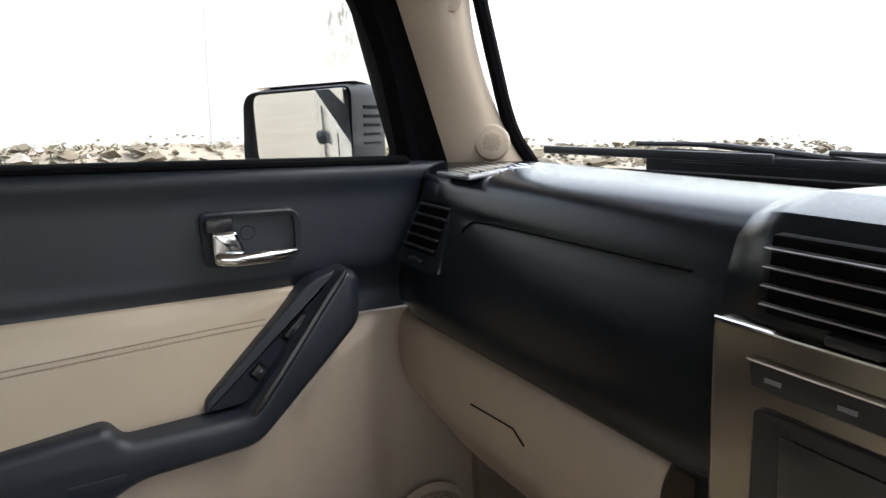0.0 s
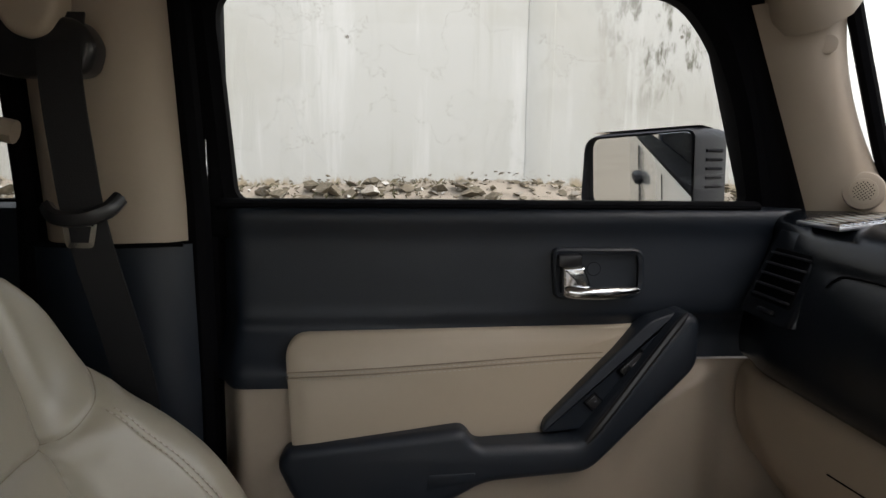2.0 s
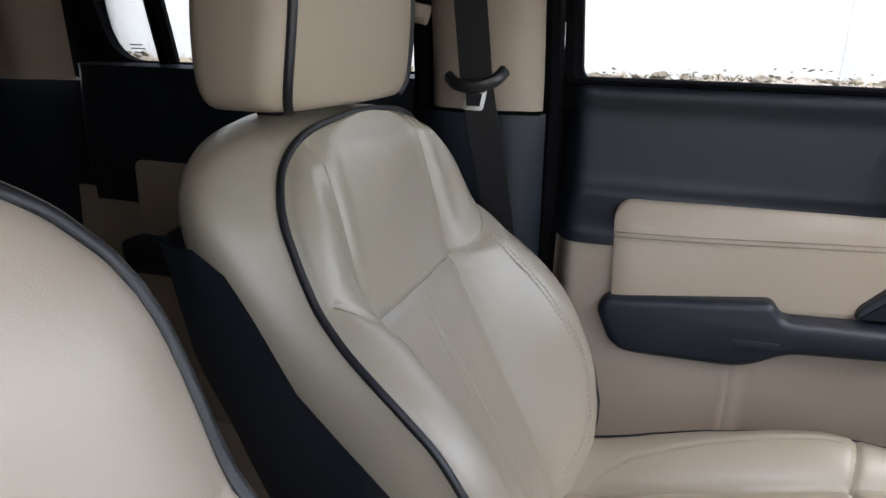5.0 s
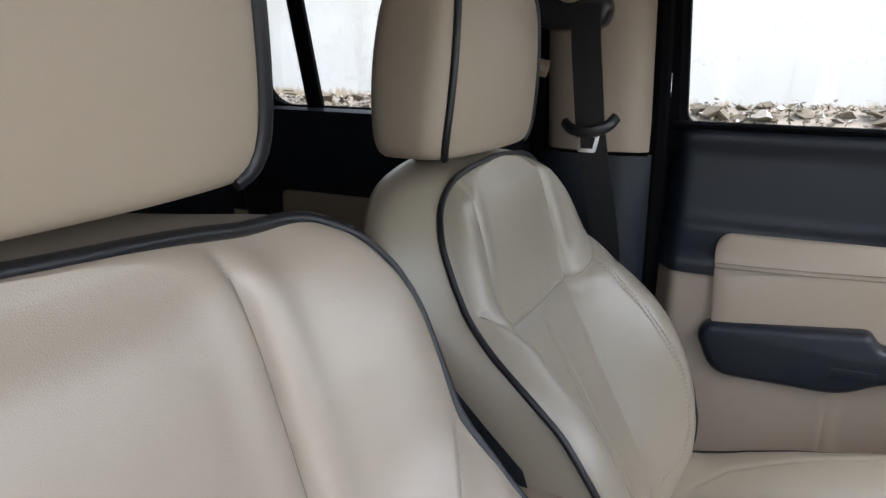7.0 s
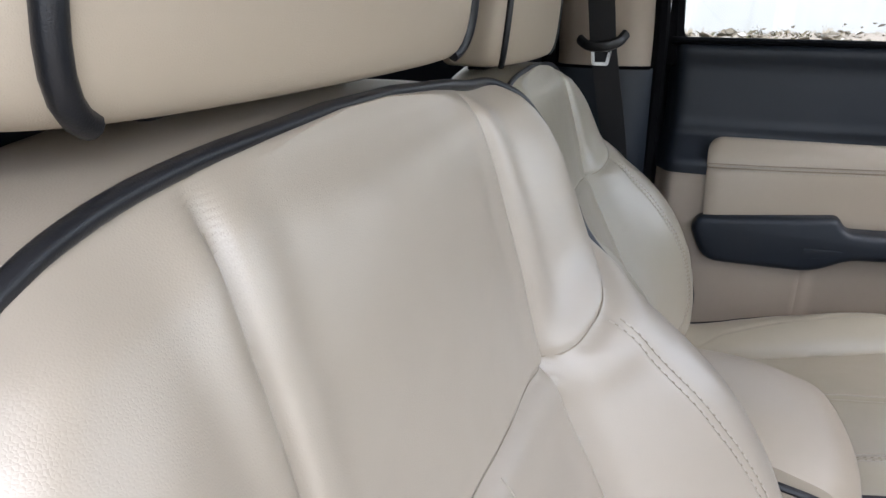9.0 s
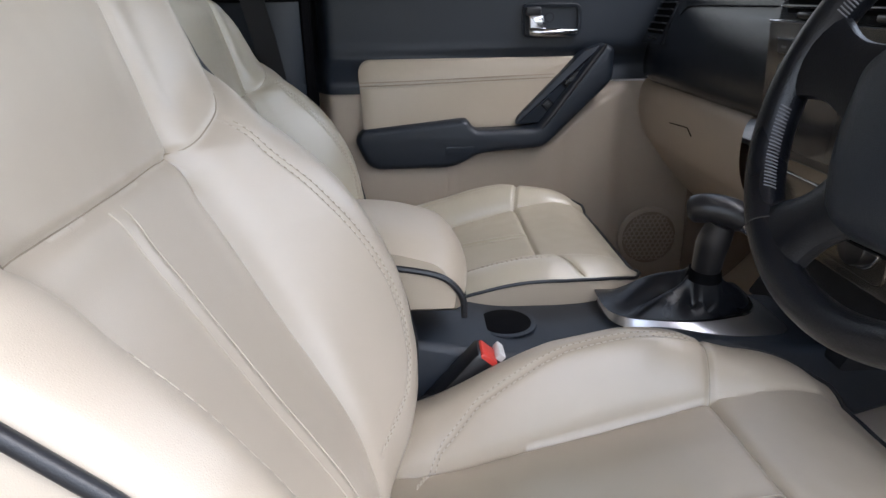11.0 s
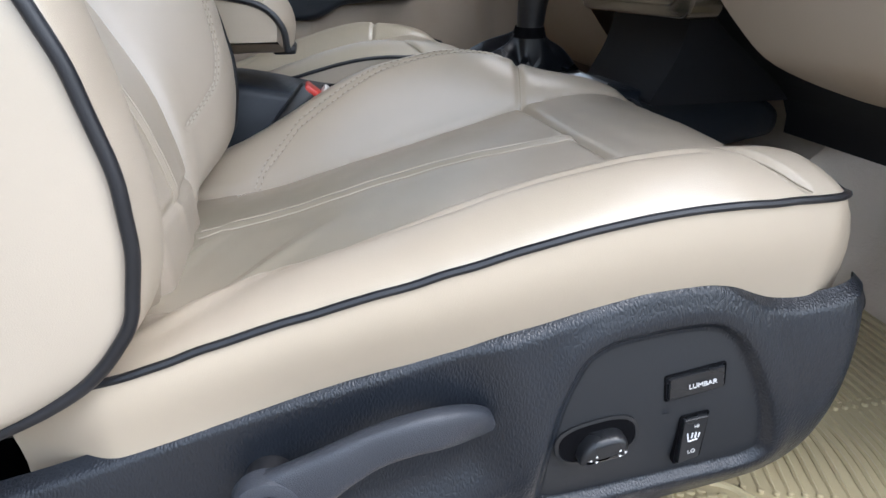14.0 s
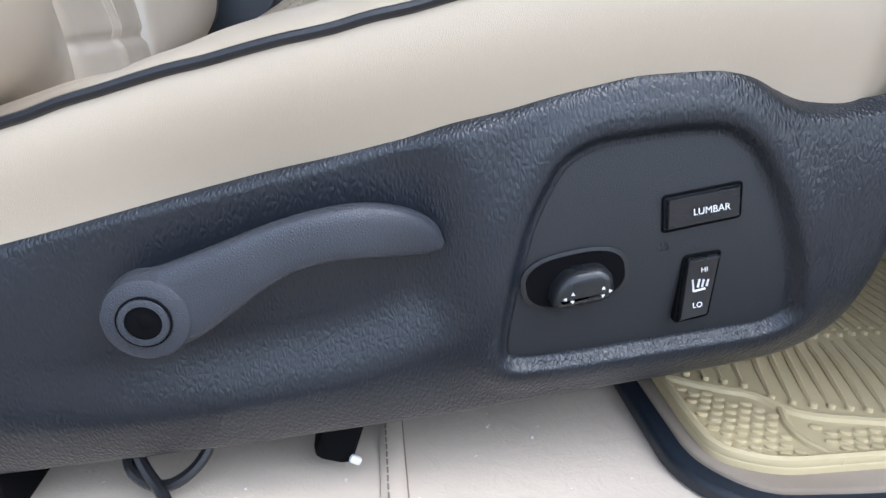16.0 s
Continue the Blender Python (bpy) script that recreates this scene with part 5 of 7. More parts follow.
def build_seat(label, cy_back, cy_cush, back_shift, cush_shift, outboard, group, controls):
    """outboard: -1 where the door is on the negative side."""
    seat = thing("front_seat", (0.28 + cush_shift[0], cy_cush, -0.035), label, "car seat", group)
    bx, bz = back_shift
    qx, qz = cush_shift
    # back rest
    NZ, NS = 190, 240
    zs = [0.172 + 0.560 * k / NZ for k in range(NZ)] + [0.732 + 0.044 * math.sin(k / 26 * math.pi / 2) for k in range(27)]
    rings, left, right = [], [], []
    for z in zs:
        w = back_w(z, controls)
        front = [Vector((back_front(-1 + 2 * i / NS, z, True, controls), (-1 + 2 * i / NS) * w, z)) for i in range(NS + 1)]
        if controls:
            for p in front:
                p.z += 0.016 * step01(0.13, 0.21, p.y) * step01(0.58, 0.72, z)
        lift = front[-1].z - z
        e = front[-1].x
        depth = 0.125 - 0.02 * step01(0.5, 0.775, z)
        c = soft_table(BACK_C, z)
        xb = min(e - 0.06, c - depth * 0.75)
        back = []
        for i in range(1, 12):
            a = i / 12
            y = w + (back_rear(z, controls) - w) * math.sin(math.pi / 2 * min(1.0, a * 1.25)) + 0.008 * math.sin(math.pi * a)
            back.append(Vector((e + (xb - e) * a, y, z)))
        far = [Vector((xb - 0.025 * math.sin(math.pi * k / 10), back_rear(z, controls) * math.cos(math.pi * k / 10), z)) for k in range(0, 11)]
        ring = front + [p + Vector((0, 0, lift * (1 - i / 11))) for i, p in enumerate(back)] + far + [Vector((p.x, -p.y, p.z)) for p in reversed(back)]
        rings.append([p + Vector((bx, cy_back, bz)) for p in ring])
        left.append(front[0] + Vector((bx + 0.001, cy_back - 0.002, bz)))
        right.append(front[-1] + Vector((bx + 0.001, cy_back + 0.002, bz)))
    back = part("backrest", loft(rings), LEATHER if controls else PASSENGER_LEATHER, seat, "cream leather back with stitched bolsters", 60)
    path = left[6:] + right[:5:-1]
    part("piping", tube(path, 0.0037, 12), PIPING, back, "black piping")
    for sgn in (-1, 1):
        for off in (-0.0028, 0.0028):
            line = []
            for z in np.linspace(0.304, 0.570 if controls and sgn == outboard else 0.606, 94):
                y = stitch_y(z) + off
                w = back_w(z, controls)
                line.append(Vector((back_front(sgn * y / w, z, True, controls) + 0.0004 + bx, cy_back + sgn * y, z + bz)))
            part("stitching", stitches(line, 0.0046, 0.0028, 0.0009), THREAD, back)
            part("seam", tube([p + Vector((0.0002, 0, 0)) for p in line], 0.00045, 5), SEAM, back)
    # dark thread lines in the panel seams
    def on_back(y, z):
        return Vector((back_front(y / max(back_w(z, controls), 0.02), z, True, controls) + 0.0006 + bx, cy_back + y, z + bz))
    for sgn in (-1, 1):
        part("seam", tube([on_back(sgn * back_seam(z), z) for z in np.linspace(0.20, 0.752, 120)], 0.0006, 5), SEAM, back)
        part("seam", tube([on_back(sgn * (0.129 + 0.078 * k / 24), Z_MID + 0.056 * k / 24) for k in range(25)], 0.0006, 5), SEAM, back)
    for off in (-0.0085, 0.0085):
        part("seam", tube([on_back(off, z) for z in np.linspace(0.262, 0.580, 80)], 0.0006, 5), THREAD, back)
    part("seam", tube([on_back(-0.129 + 0.258 * k / 50, Z_MID) for k in range(51)], 0.0005, 5), SEAM, back)
    # black shell on the rear
    rings = []
    for z in np.linspace(0.20, 0.690, 28):
        w = back_rear(min(z, 0.66), controls) - 0.001
        c, e = soft_table(BACK_C, z), soft_table(BACK_E, z)
        xb = min(e - 0.06, c - 0.09)
        xs = lerp_table([(0.20, 0.075), (0.40, 0.090), (0.508, 0.055), (0.545, 0.012), (0.582, -0.026), (0.643, -0.063), (0.675, -0.086), (0.690, -0.112)], z)
        xs = max(xb + 0.004, xs)
        near = [(xs, w + 0.0125), ((xs + xb) / 2, w + 0.0150)]
        arc = [(xb + 0.012 - 0.055 * math.sin(math.pi * k / 12) ** 0.6, (w + 0.0145) * math.cos(math.pi * k / 12)) for k in range(13)]
        pts = near + arc + [(a, -b) for a, b in reversed(near)]
        rings.append([Vector((a + bx, cy_back + b, z + bz)) for a, b in pts])
    part("back_shell", loft(rings, False, False), BLACK_TRIM, seat, "black shell behind the back")
    # head restraint
    hx, hz = -0.088 + bx, 0.784 + bz
    hw, hh, cy_head = (0.190 if controls else 0.172), 0.20, cy_back + 0.012
    rings, pipe = [], []
    NH = 22
    for k in range(NH + 1):
        v = 0.5 - 0.5 * math.cos(math.pi * k / NH)
        zz = hz + hh * v
        wv = hw * (1 - 0.03 * (1 - v) ** 4 - (0.20 if controls else 0.13) * v)
        edge = (1 - (abs(2 * v - 1)) ** (8 if v < 0.5 else 6)) ** 0.5
        xf = hx + 0.008 * v + 0.006 * math.sin(math.pi * v)
        dp = 0.115 * (0.85 + 0.15 * math.sin(math.pi * v))
        ring = []
        for j in range(48):
            a = 2 * math.pi * j / 48
            ca, sa = math.cos(a), math.sin(a)
            px = math.copysign(abs(ca) ** 0.42, ca)
            py = math.copysign(abs(sa) ** 0.42, sa)
            ring.append(Vector((xf - dp / 2 + px * dp / 2 * (0.82 + 0.18 * edge) + (0.010 * (1 - py * py) if ca > 0 else 0), cy_head + py * wv * (0.86 + 0.14 * edge), zz)))
        rings.append(ring)
        a = radians(46)
        px, py = math.cos(a) ** 0.42, math.sin(a) ** 0.42
        pipe.append((xf - dp / 2 + px * dp / 2 * (0.82 + 0.18 * edge) + 0.010 * (1 - py * py), py * wv * (0.86 + 0.14 * edge), zz))
    head = part("headrest", loft(rings), LEATHER_SIDE, seat, "thick cream padded headrest")
    for sgn in (-1, 1):
        line = [Vector((x + 0.0005, cy_head + sgn * (y + 0.0005), z)) for x, y, z in pipe[1:-1]]
        part("piping", tube(line, 0.0047, 12), PIPING, head, "black piping")
    for sgn in (-1, 1):
        part("headrest_post", tube([(hx - 0.06, cy_back + sgn * 0.06, hz - 0.05), (hx - 0.055, cy_back + sgn * 0.06, hz + 0.03)], 0.006, 10), BLACK_SMOOTH, seat)
        part("post_guide", rbox((hx - 0.058, cy_back + sgn * 0.06, hz - 0.006), (0.028, 0.036, 0.012), 0.004), BLACK_SMOOTH, seat)
    # cushion, a little fuller at the driver's door side
    def fuller(x, y):
        if not controls:
            return Vector((x + qx, cy_cush + y, qz))
        k = step01(0.16, 0.24, outboard * y) * step01(0.645, 0.56, x) * step01(0.08, 0.15, x)
        inner = max(0.0, -outboard * y)
        rise = soft_table(INNER_RISE, x, 0.02) * step01(0.150, 0.203, inner) * (1 - 0.45 * step01(0.215, 0.244, inner))
        dx = step01(0.36, 0.49, x) * (0.010 * (1 - 1.3 * step01(0.54, 0.63, x) * step01(-0.02, 0.12, outboard * y)) + 0.052 * outboard * y * step01(0.62, 0.55, x))
        dy = outboard * (0.013 * k - 0.006 * step01(0.16, 0.24, inner))
        return Vector((x + qx + dx, cy_cush + y + dy, qz + 0.001 * k + rise))
    NX, NS = 200, 210
    rows = []
    for k in range(NX + 1):
        x = 0.08 + 0.565 * k / NX
        w = soft_table(CUSH_W, x, 0.006)
        rows.append([fuller(x, (-1 + 2 * i / NS) * w) + Vector((0, 0, cush_top(-1 + 2 * i / NS, x))) for i in range(NS + 1)])
    bm = bmesh.new()
    loft(rows, False, False, bm)
    cush = part("cushion", bm, DRIVER_LEATHER if controls else PASSENGER_LEATHER, seat, "worn cream leather cushion with stitched panels", 60)
    rim = [r[0] for r in rows] + rows[-1][1:-1] + [r[-1] for r in reversed(rows)]
    cen = Vector((0.33 + qx, cy_cush, 0))
    skirt = []
    for k in range(13):
        v = k / 12
        ring = []
        for p in rim:
            out = Vector((p.x - cen.x, p.y - cen.y, 0))
            out = Vector((out.x * 0.25, out.y, 0)) if p.x < 0.60 + qx else out
            out.normalize()
            nose = 0.015 * step01(0.57, 0.63, p.x - qx) * math.sin(math.pi * min(1.0, v * 1.15)) ** 0.8
            ring.append(Vector((p.x, p.y, p.z + (0.13 + qz - p.z) * v)) + Vector((nose, 0, 0)) + out * (0.003 * math.sin(math.pi * min(1, v * 1.6)) ** 0.7 - 0.022 * step01(0.05, 0.55, v) * (step01(0.02, 0.10, outboard * (p.y - cy_cush)) * (1 - 0.6 * step01(0.52, 0.645, p.x - qx)) * (0.3 + 0.7 * step01(0.12, 0.30, p.x - qx)) if controls else 0.0)))
        skirt.append(ring)
    part("cushion_side", loft(skirt, False, False), LEATHER_SIDE, seat, "smooth cream side of the cushion", 60)
    part("piping", tube([p + Vector((0, 0, 0.0015)) for p in rim[2:-2]], 0.0027, 8), PIPING, cush, "black piping")
    for sgn in (-outboard,):
        for off in (-0.003, 0.003):
            line = []
            for x in np.linspace(0.180, 0.492, 96):
                y = cush_stitch(x) + off
                w = soft_table(CUSH_W, x, 0.006)
                line.append(fuller(x, sgn * y) + Vector((0, 0, cush_top(sgn * y / w, x) + 0.0004)))
            part("stitching", stitches(line, 0.0046, 0.0028, 0.0009), THREAD, cush)
            part("seam", tube([p + Vector((0, 0, 0.0002)) for p in line], 0.00045, 5), SEAM, cush)
    def on_cush(x, y):
        return fuller(x, y) + Vector((0, 0, cush_top(y / soft_table(CUSH_W, x, 0.006), x) + 0.0006))
    for sgn in (-1, 1):
        part("seam", tube([on_cush(x, sgn * 0.153) for x in np.linspace(0.10, CROSS, 110)], 0.0005, 5), SEAM, cush)
        part("seam", tube([on_cush(CROSS + (0.02 if sgn > 0 else 0.045) * k / 20, sgn * (0.153 + 0.082 * k / 20)) for k in range(21)], 0.0005, 5), SEAM, cush)
    for off in (-0.0085, 0.0085):
        part("seam", tube([on_cush(x, off) for x in np.linspace(0.16, CROSS - 0.002, 80)], 0.0006, 5), THREAD, cush)
    part("seam", tube([on_cush(CROSS, -0.153 + 0.306 * k / 60) for k in range(61)], 0.0005, 5), SEAM, cush)
    # base and rails
    part("base_frame", rbox((0.33 + qx, cy_cush, 0.145 + qz), (0.46, 0.34, 0.04), 0.02), BLACK_DEEP, seat)
    for off in (0.0, 0.10):
        part("rail", rbox((0.30 + qx, cy_cush - outboard * off, -0.018), (0.40, 0.03, 0.034), 0.008), BLACK_DEEP, seat)
    # added black block that stands for the shade under the seat's rear
    part("rear_mount", rbox((0.015 + qx, cy_cush + outboard * 0.13, 0.022), (0.20, 0.20, 0.062), 0.012), BLACK_DEEP, seat, "black block for the shade under the seat's rear")
    # side shield
    ysh = cy_cush + outboard * 0.226
    NXs, NZs = (400, 130) if controls else (60, 16)
    def shield(u, v):
        x = -0.09 + 0.736 * u
        t, b = soft_table(SHIELD_TOP, x, 0.006), soft_table(SHIELD_BOT, x, 0.008)
        z = b + (t - b) * v
        out = 0.022 + 0.010 * math.sin(math.pi * v) ** 0.6 - 0.010 * (1 - v) ** 4 - 0.007 * step01(0.92, 1.0, v) ** 2
        out -= 0.030 * step01(0.600, 0.648, x) ** 2
        if controls:
            d = inside(RECESS, x, z)
            out -= 0.0065 * step01(-0.0045, 0.0030, d)
            out += 0.002 * bump1(d + 0.010, 0.009)
            d = inside(POCKET, x, z)
            out -= 0.016 * step01(-0.016, 0.026, d) * step01(0.10, 0.26, x) * (1 - 0.75 * v ** 3)
        return Vector((x + qx, ysh + outboard * out, z + qz))
    bm = grid(shield, NXs, NZs)
    def under(u, v):
        p = shield(u, 0.0)
        return p - Vector((0, outboard * 0.05 * v, 0))
    grid(under, NXs, 2, bm)
    bmesh.ops.remove_doubles(bm, verts=bm.verts, dist=1e-5)
    shob = part("side_shield", bm, HIDE_PLASTIC, seat, "black grained plastic side shield", 60)
    if controls:
        seat_controls(shob, shield, ysh, outboard)
    return seat


def seat_controls(sh, shield, ysh, sd):
    y0 = ysh + sd * 0.0245          # floor of the switch recess
    # matt floor of the recess
    edge = inset([Vector(p) for p in RECESS], 0.0045)
    edge = [a.lerp(b, k / 3) for a, b in zip(edge, edge[1:] + edge[:1]) for k in range(3)]
    mid = Vector((sum(p.x for p in edge) / len(edge), sum(p.y for p in edge) / len(edge)))
    def on_floor(p):
        t, b = soft_table(SHIELD_TOP, p.x, 0.006), soft_table(SHIELD_BOT, p.x, 0.008)
        return shield((p.x + 0.09) / 0.736, (p.y - b) / (t - b)) + Vector((0, sd * 0.0005, 0))
    part("recess_floor", loft([[on_floor(mid + (p - mid) * k) for p in edge] for k in [1 - i / 24 for i in range(24)]], True, False), MATT_PANEL, sh, "smooth matt black panel under the switches", 60)
    def pl(base):
        return lambda u, v, h: Vector((u, base + sd * h, v))
    # recline lever: hub and swept blade
    spine = [(0.226, 0.148, 0.0205, -0.668), (0.240, 0.153, 0.0198, -0.670), (0.255, 0.1605, 0.0175, -0.670), (0.272, 0.1695, 0.0147, -0.670), (0.290, 0.1775, 0.0130, -0.669),
             (0.310, 0.183, 0.0128, -0.669), (0.330, 0.1842, 0.0134, -0.667), (0.348, 0.180, 0.0124, -0.660), (0.361, 0.1735, 0.0088, -0.652), (0.368, 0.169, 0.003, -0.647)]
    cs = curve_through([(a, b, 0) for a, b, _, _ in spine], 4)
    hs = curve_through([(h, -yf, 0) for _, _, h, yf in spine], 4)
    rings = []
    for k, (p, q) in enumerate(zip(cs, hs)):
        d = (cs[min(k + 1, len(cs) - 1)] - cs[max(k - 1, 0)]).normalized()
        n = Vector((-d.y, d.x, 0))
        yb, ring = -q.y + 0.015, []
        for j in range(20):
            a = 2 * math.pi * j / 20
            ca, sa = math.cos(a), math.sin(a)
            e = math.copysign(abs(ca) ** 0.6, ca) * q.x
            dep = (yb + -q.y) / 2 + math.copysign(abs(sa) ** 0.6, sa) * (-q.y - yb) / 2
            ring.append(Vector((p.x + n.x * e, dep, p.y + n.y * e)))
        rings.append(ring)
    part("recline_lever", loft(rings), LEVER_GREY, sh, "dark grey curved recline lever", 50)
    part("lever_hub", disc((0.2275, -0.657, 0.1485), (0, sd, 0), 0.0212, 0.0145, 40, 0.004), LEVER_GREY, sh, "round lever hub")
    part("lever_boss", disc((0.2275, -0.630, 0.1485), (0, sd, 0), 0.0150, 0.028, 32, 0.002), BLACK_SMOOTH, sh)
    part("hub_ring", disc((0.2275, -0.6718, 0.1485), (0, sd, 0), 0.0118, 0.0022, 32, 0.001, 0.0085), LEVER_GREY, sh)
    part("hub_gap", disc((0.2275, -0.6718, 0.1485), (0, sd, 0), 0.0127, 0.0013, 32, 0.0003), BLACK_DEEP, sh)
    part("hub_cone", disc((0.2280, -0.6722, 0.1487), (0, sd, 0), 0.0078, 0.0008, 28, 0.0005), BLACK_TRIM, sh)
    # thin black hexagon on the face, for the shade in the socket
    part("hub_socket", disc((0.2287, -0.6731, 0.1490), (0, sd, 0), 0.0040, 0.0003, 6, 0.0001), BLACK_DEEP, sh, "flat black hexagon for the shaded socket")
    # seat adjuster knob in an oval cup
    kc = Vector((0.4395, y0, 0.1475))
    ang = math.radians(10)
    def oval(a, b, n=36, p=0.75):
        r = []
        for j in range(n):
            t = 2 * math.pi * j / n
            u = math.copysign(abs(math.cos(t)) ** p, math.cos(t)) * a
            v = math.copysign(abs(math.sin(t)) ** p, math.sin(t)) * b
            r.append(Vector((kc.x + u * math.cos(ang) - v * math.sin(ang), kc.z + u * math.sin(ang) + v * math.cos(ang))))
        return r
    rings = [[Vector((p.x, y0 + sd * h, p.y)) for p in oval(a, b)] for a, b, h in ((0.0295, 0.0165, 0.0), (0.0295, 0.0165, 0.0025), (0.027, 0.0145, 0.003), (0.0255, 0.013, -0.001), (0.0235, 0.0115, -0.004), (0.001, 0.001, -0.004))]
    part("knob_cup", loft(rings, True, False), SWITCH, sh, "glossy black oval knob cup")
    # black sheet near the rim gives the shade inside the cup
    part("cup_well", loft([[Vector((p.x, y0 + sd * h, p.y)) for p in oval(a, b)] for a, b, h in ((0.0265, 0.014, 0.0026), (0.012, 0.006, 0.0024), (0.001, 0.001, 0.0024))], True, False), BLACK_DEEP, sh, "flat black sheet for the shade inside the knob cup")
    kn = [(0.424, 0.134), (0.4265, 0.146), (0.433, 0.154), (0.450, 0.157), (0.457, 0.153), (0.459, 0.1395)]
    part("adjuster_knob", plate(fillet(kn, 0.006, 4), pl(y0 - sd * 0.002), 0.016, 0.005, 3), SWITCH, sh, "black seat adjuster knob")
    ar = bmesh.new()
    yk = y0 + sd * 0.0143
    for cx, cz in ((0.4350, 0.1418), (0.4510, 0.1445)):
        for dz in (0.0021, -0.0021):
            s = 1 if dz > 0 else -1
            mesh_of(ar, [Vector((cx - 0.0011, yk, cz + dz - s * 0.0007)), Vector((cx + 0.0011, yk, cz + dz - s * 0.0007)), Vector((cx, yk, cz + dz + s * 0.0013))], [(0, 1, 2)])
    for cx, cz, s in ((0.4318, 0.1412, -1), (0.4540, 0.1450, 1)):
        mesh_of(ar, [Vector((cx, yk, cz - 0.0011)), Vector((cx, yk, cz + 0.0011)), Vector((cx + s * 0.0021, yk, cz))], [(0, 1, 2)])
    part("arrow_marks", ar, WHITE_INK_GLINT, sh, "white arrow marks")
    # rocker switches
    for name, q in (("lumbar_switch", [(0.4845, 0.170), (0.4825, 0.1915), (0.5265, 0.1985), (0.5285, 0.1775)]), ("heater_switch", [(0.4975, 0.1165), (0.4985, 0.1575), (0.5205, 0.1605), (0.5180, 0.1205)])):
        oq = inset([Vector(p) for p in fillet(q, 0.003, 4)], 0.001)
        rings = [[Vector((p.x, y0 + sd * h, p.y)) for p in inset(oq, d)] for d, h in ((-0.0006, -0.003), (-0.0006, 0.0014), (0.0, 0.0018), (0.0010, 0.0012), (0.0010, -0.003))]
        part(name, loft(rings, True, False), BLACK_DEEP, sh, "black rocker switch in a thin frame")
        cx = sum(p[0] for p in q) / 4
        cz = sum(p[1] for p in q) / 4
        if name == "lumbar_switch":
            pr = lambda u, v, h: Vector((u, y0 + sd * (h + 0.0021 * abs((u - cx) / 0.022) ** 2), v))
        else:
            pr = lambda u, v, h: Vector((u, y0 + sd * (h + 0.0021 * abs((v - cz) / 0.02) ** 2), v))
        rock = bmesh.new()
        oo = inset(oq, 0.0016)
        loft([[pr(cx + (p.x - cx) * k, cz + (p.y - cz) * k, h) for p in oo] for k, h in ((1, -0.003), (1, 0.0014), (0.96, 0.0026), (0.7, 0.0030), (0.4, 0.0030), (0.02, 0.0030))], True, True, rock)
        part("rocker", rock, SWITCH, sh, "glossy black rocker")
    def face(cx, cz, turn, lift):
        return Matrix.Translation((cx, y0 + sd * lift, cz)) @ Matrix.Rotation(radians(-turn), 4, "Y") @ Matrix.Rotation(radians(90), 4, "X")
    words("LUMBAR", 0.0053, WHITE_INK_GLINT, sh, face(0.5095, 0.1838, 8, 0.0044))
    words("HI", 0.0040, WHITE_INK_GLINT, sh, face(0.5100, 0.1500, 8, 0.0044))
    words("LO", 0.0044, WHITE_INK_GLINT, sh, face(0.5090, 0.1290, 8, 0.0042))
    ic = bmesh.new()
    yi = y0 + sd * 0.0034
    for a, b in (((0.5045, 0.1440), (0.5060, 0.1370)), ((0.5060, 0.1370), (0.5125, 0.1385)), ((0.508, 0.1395), (0.5085, 0.144)), ((0.5105, 0.1395), (0.511, 0.144)), ((0.513, 0.140), (0.5135, 0.144))):
        tube([(a[0], yi, a[1]), (b[0], yi, b[1])], 0.0006, 5, bm=ic)
    part("heater_mark", ic, WHITE_INK_GLINT, sh, "white heated seat symbol")


build_seat("cream leather driver seat with black piping and black side shield", -0.421, -0.392, (0.0, 0.0), (0.0, 0.0), -1, "front seats", True)
build_seat("cream leather passenger seat with black piping", 0.292, 0.272, (-0.100, -0.046), (-0.112, 0.015), 1, "front seats", False)

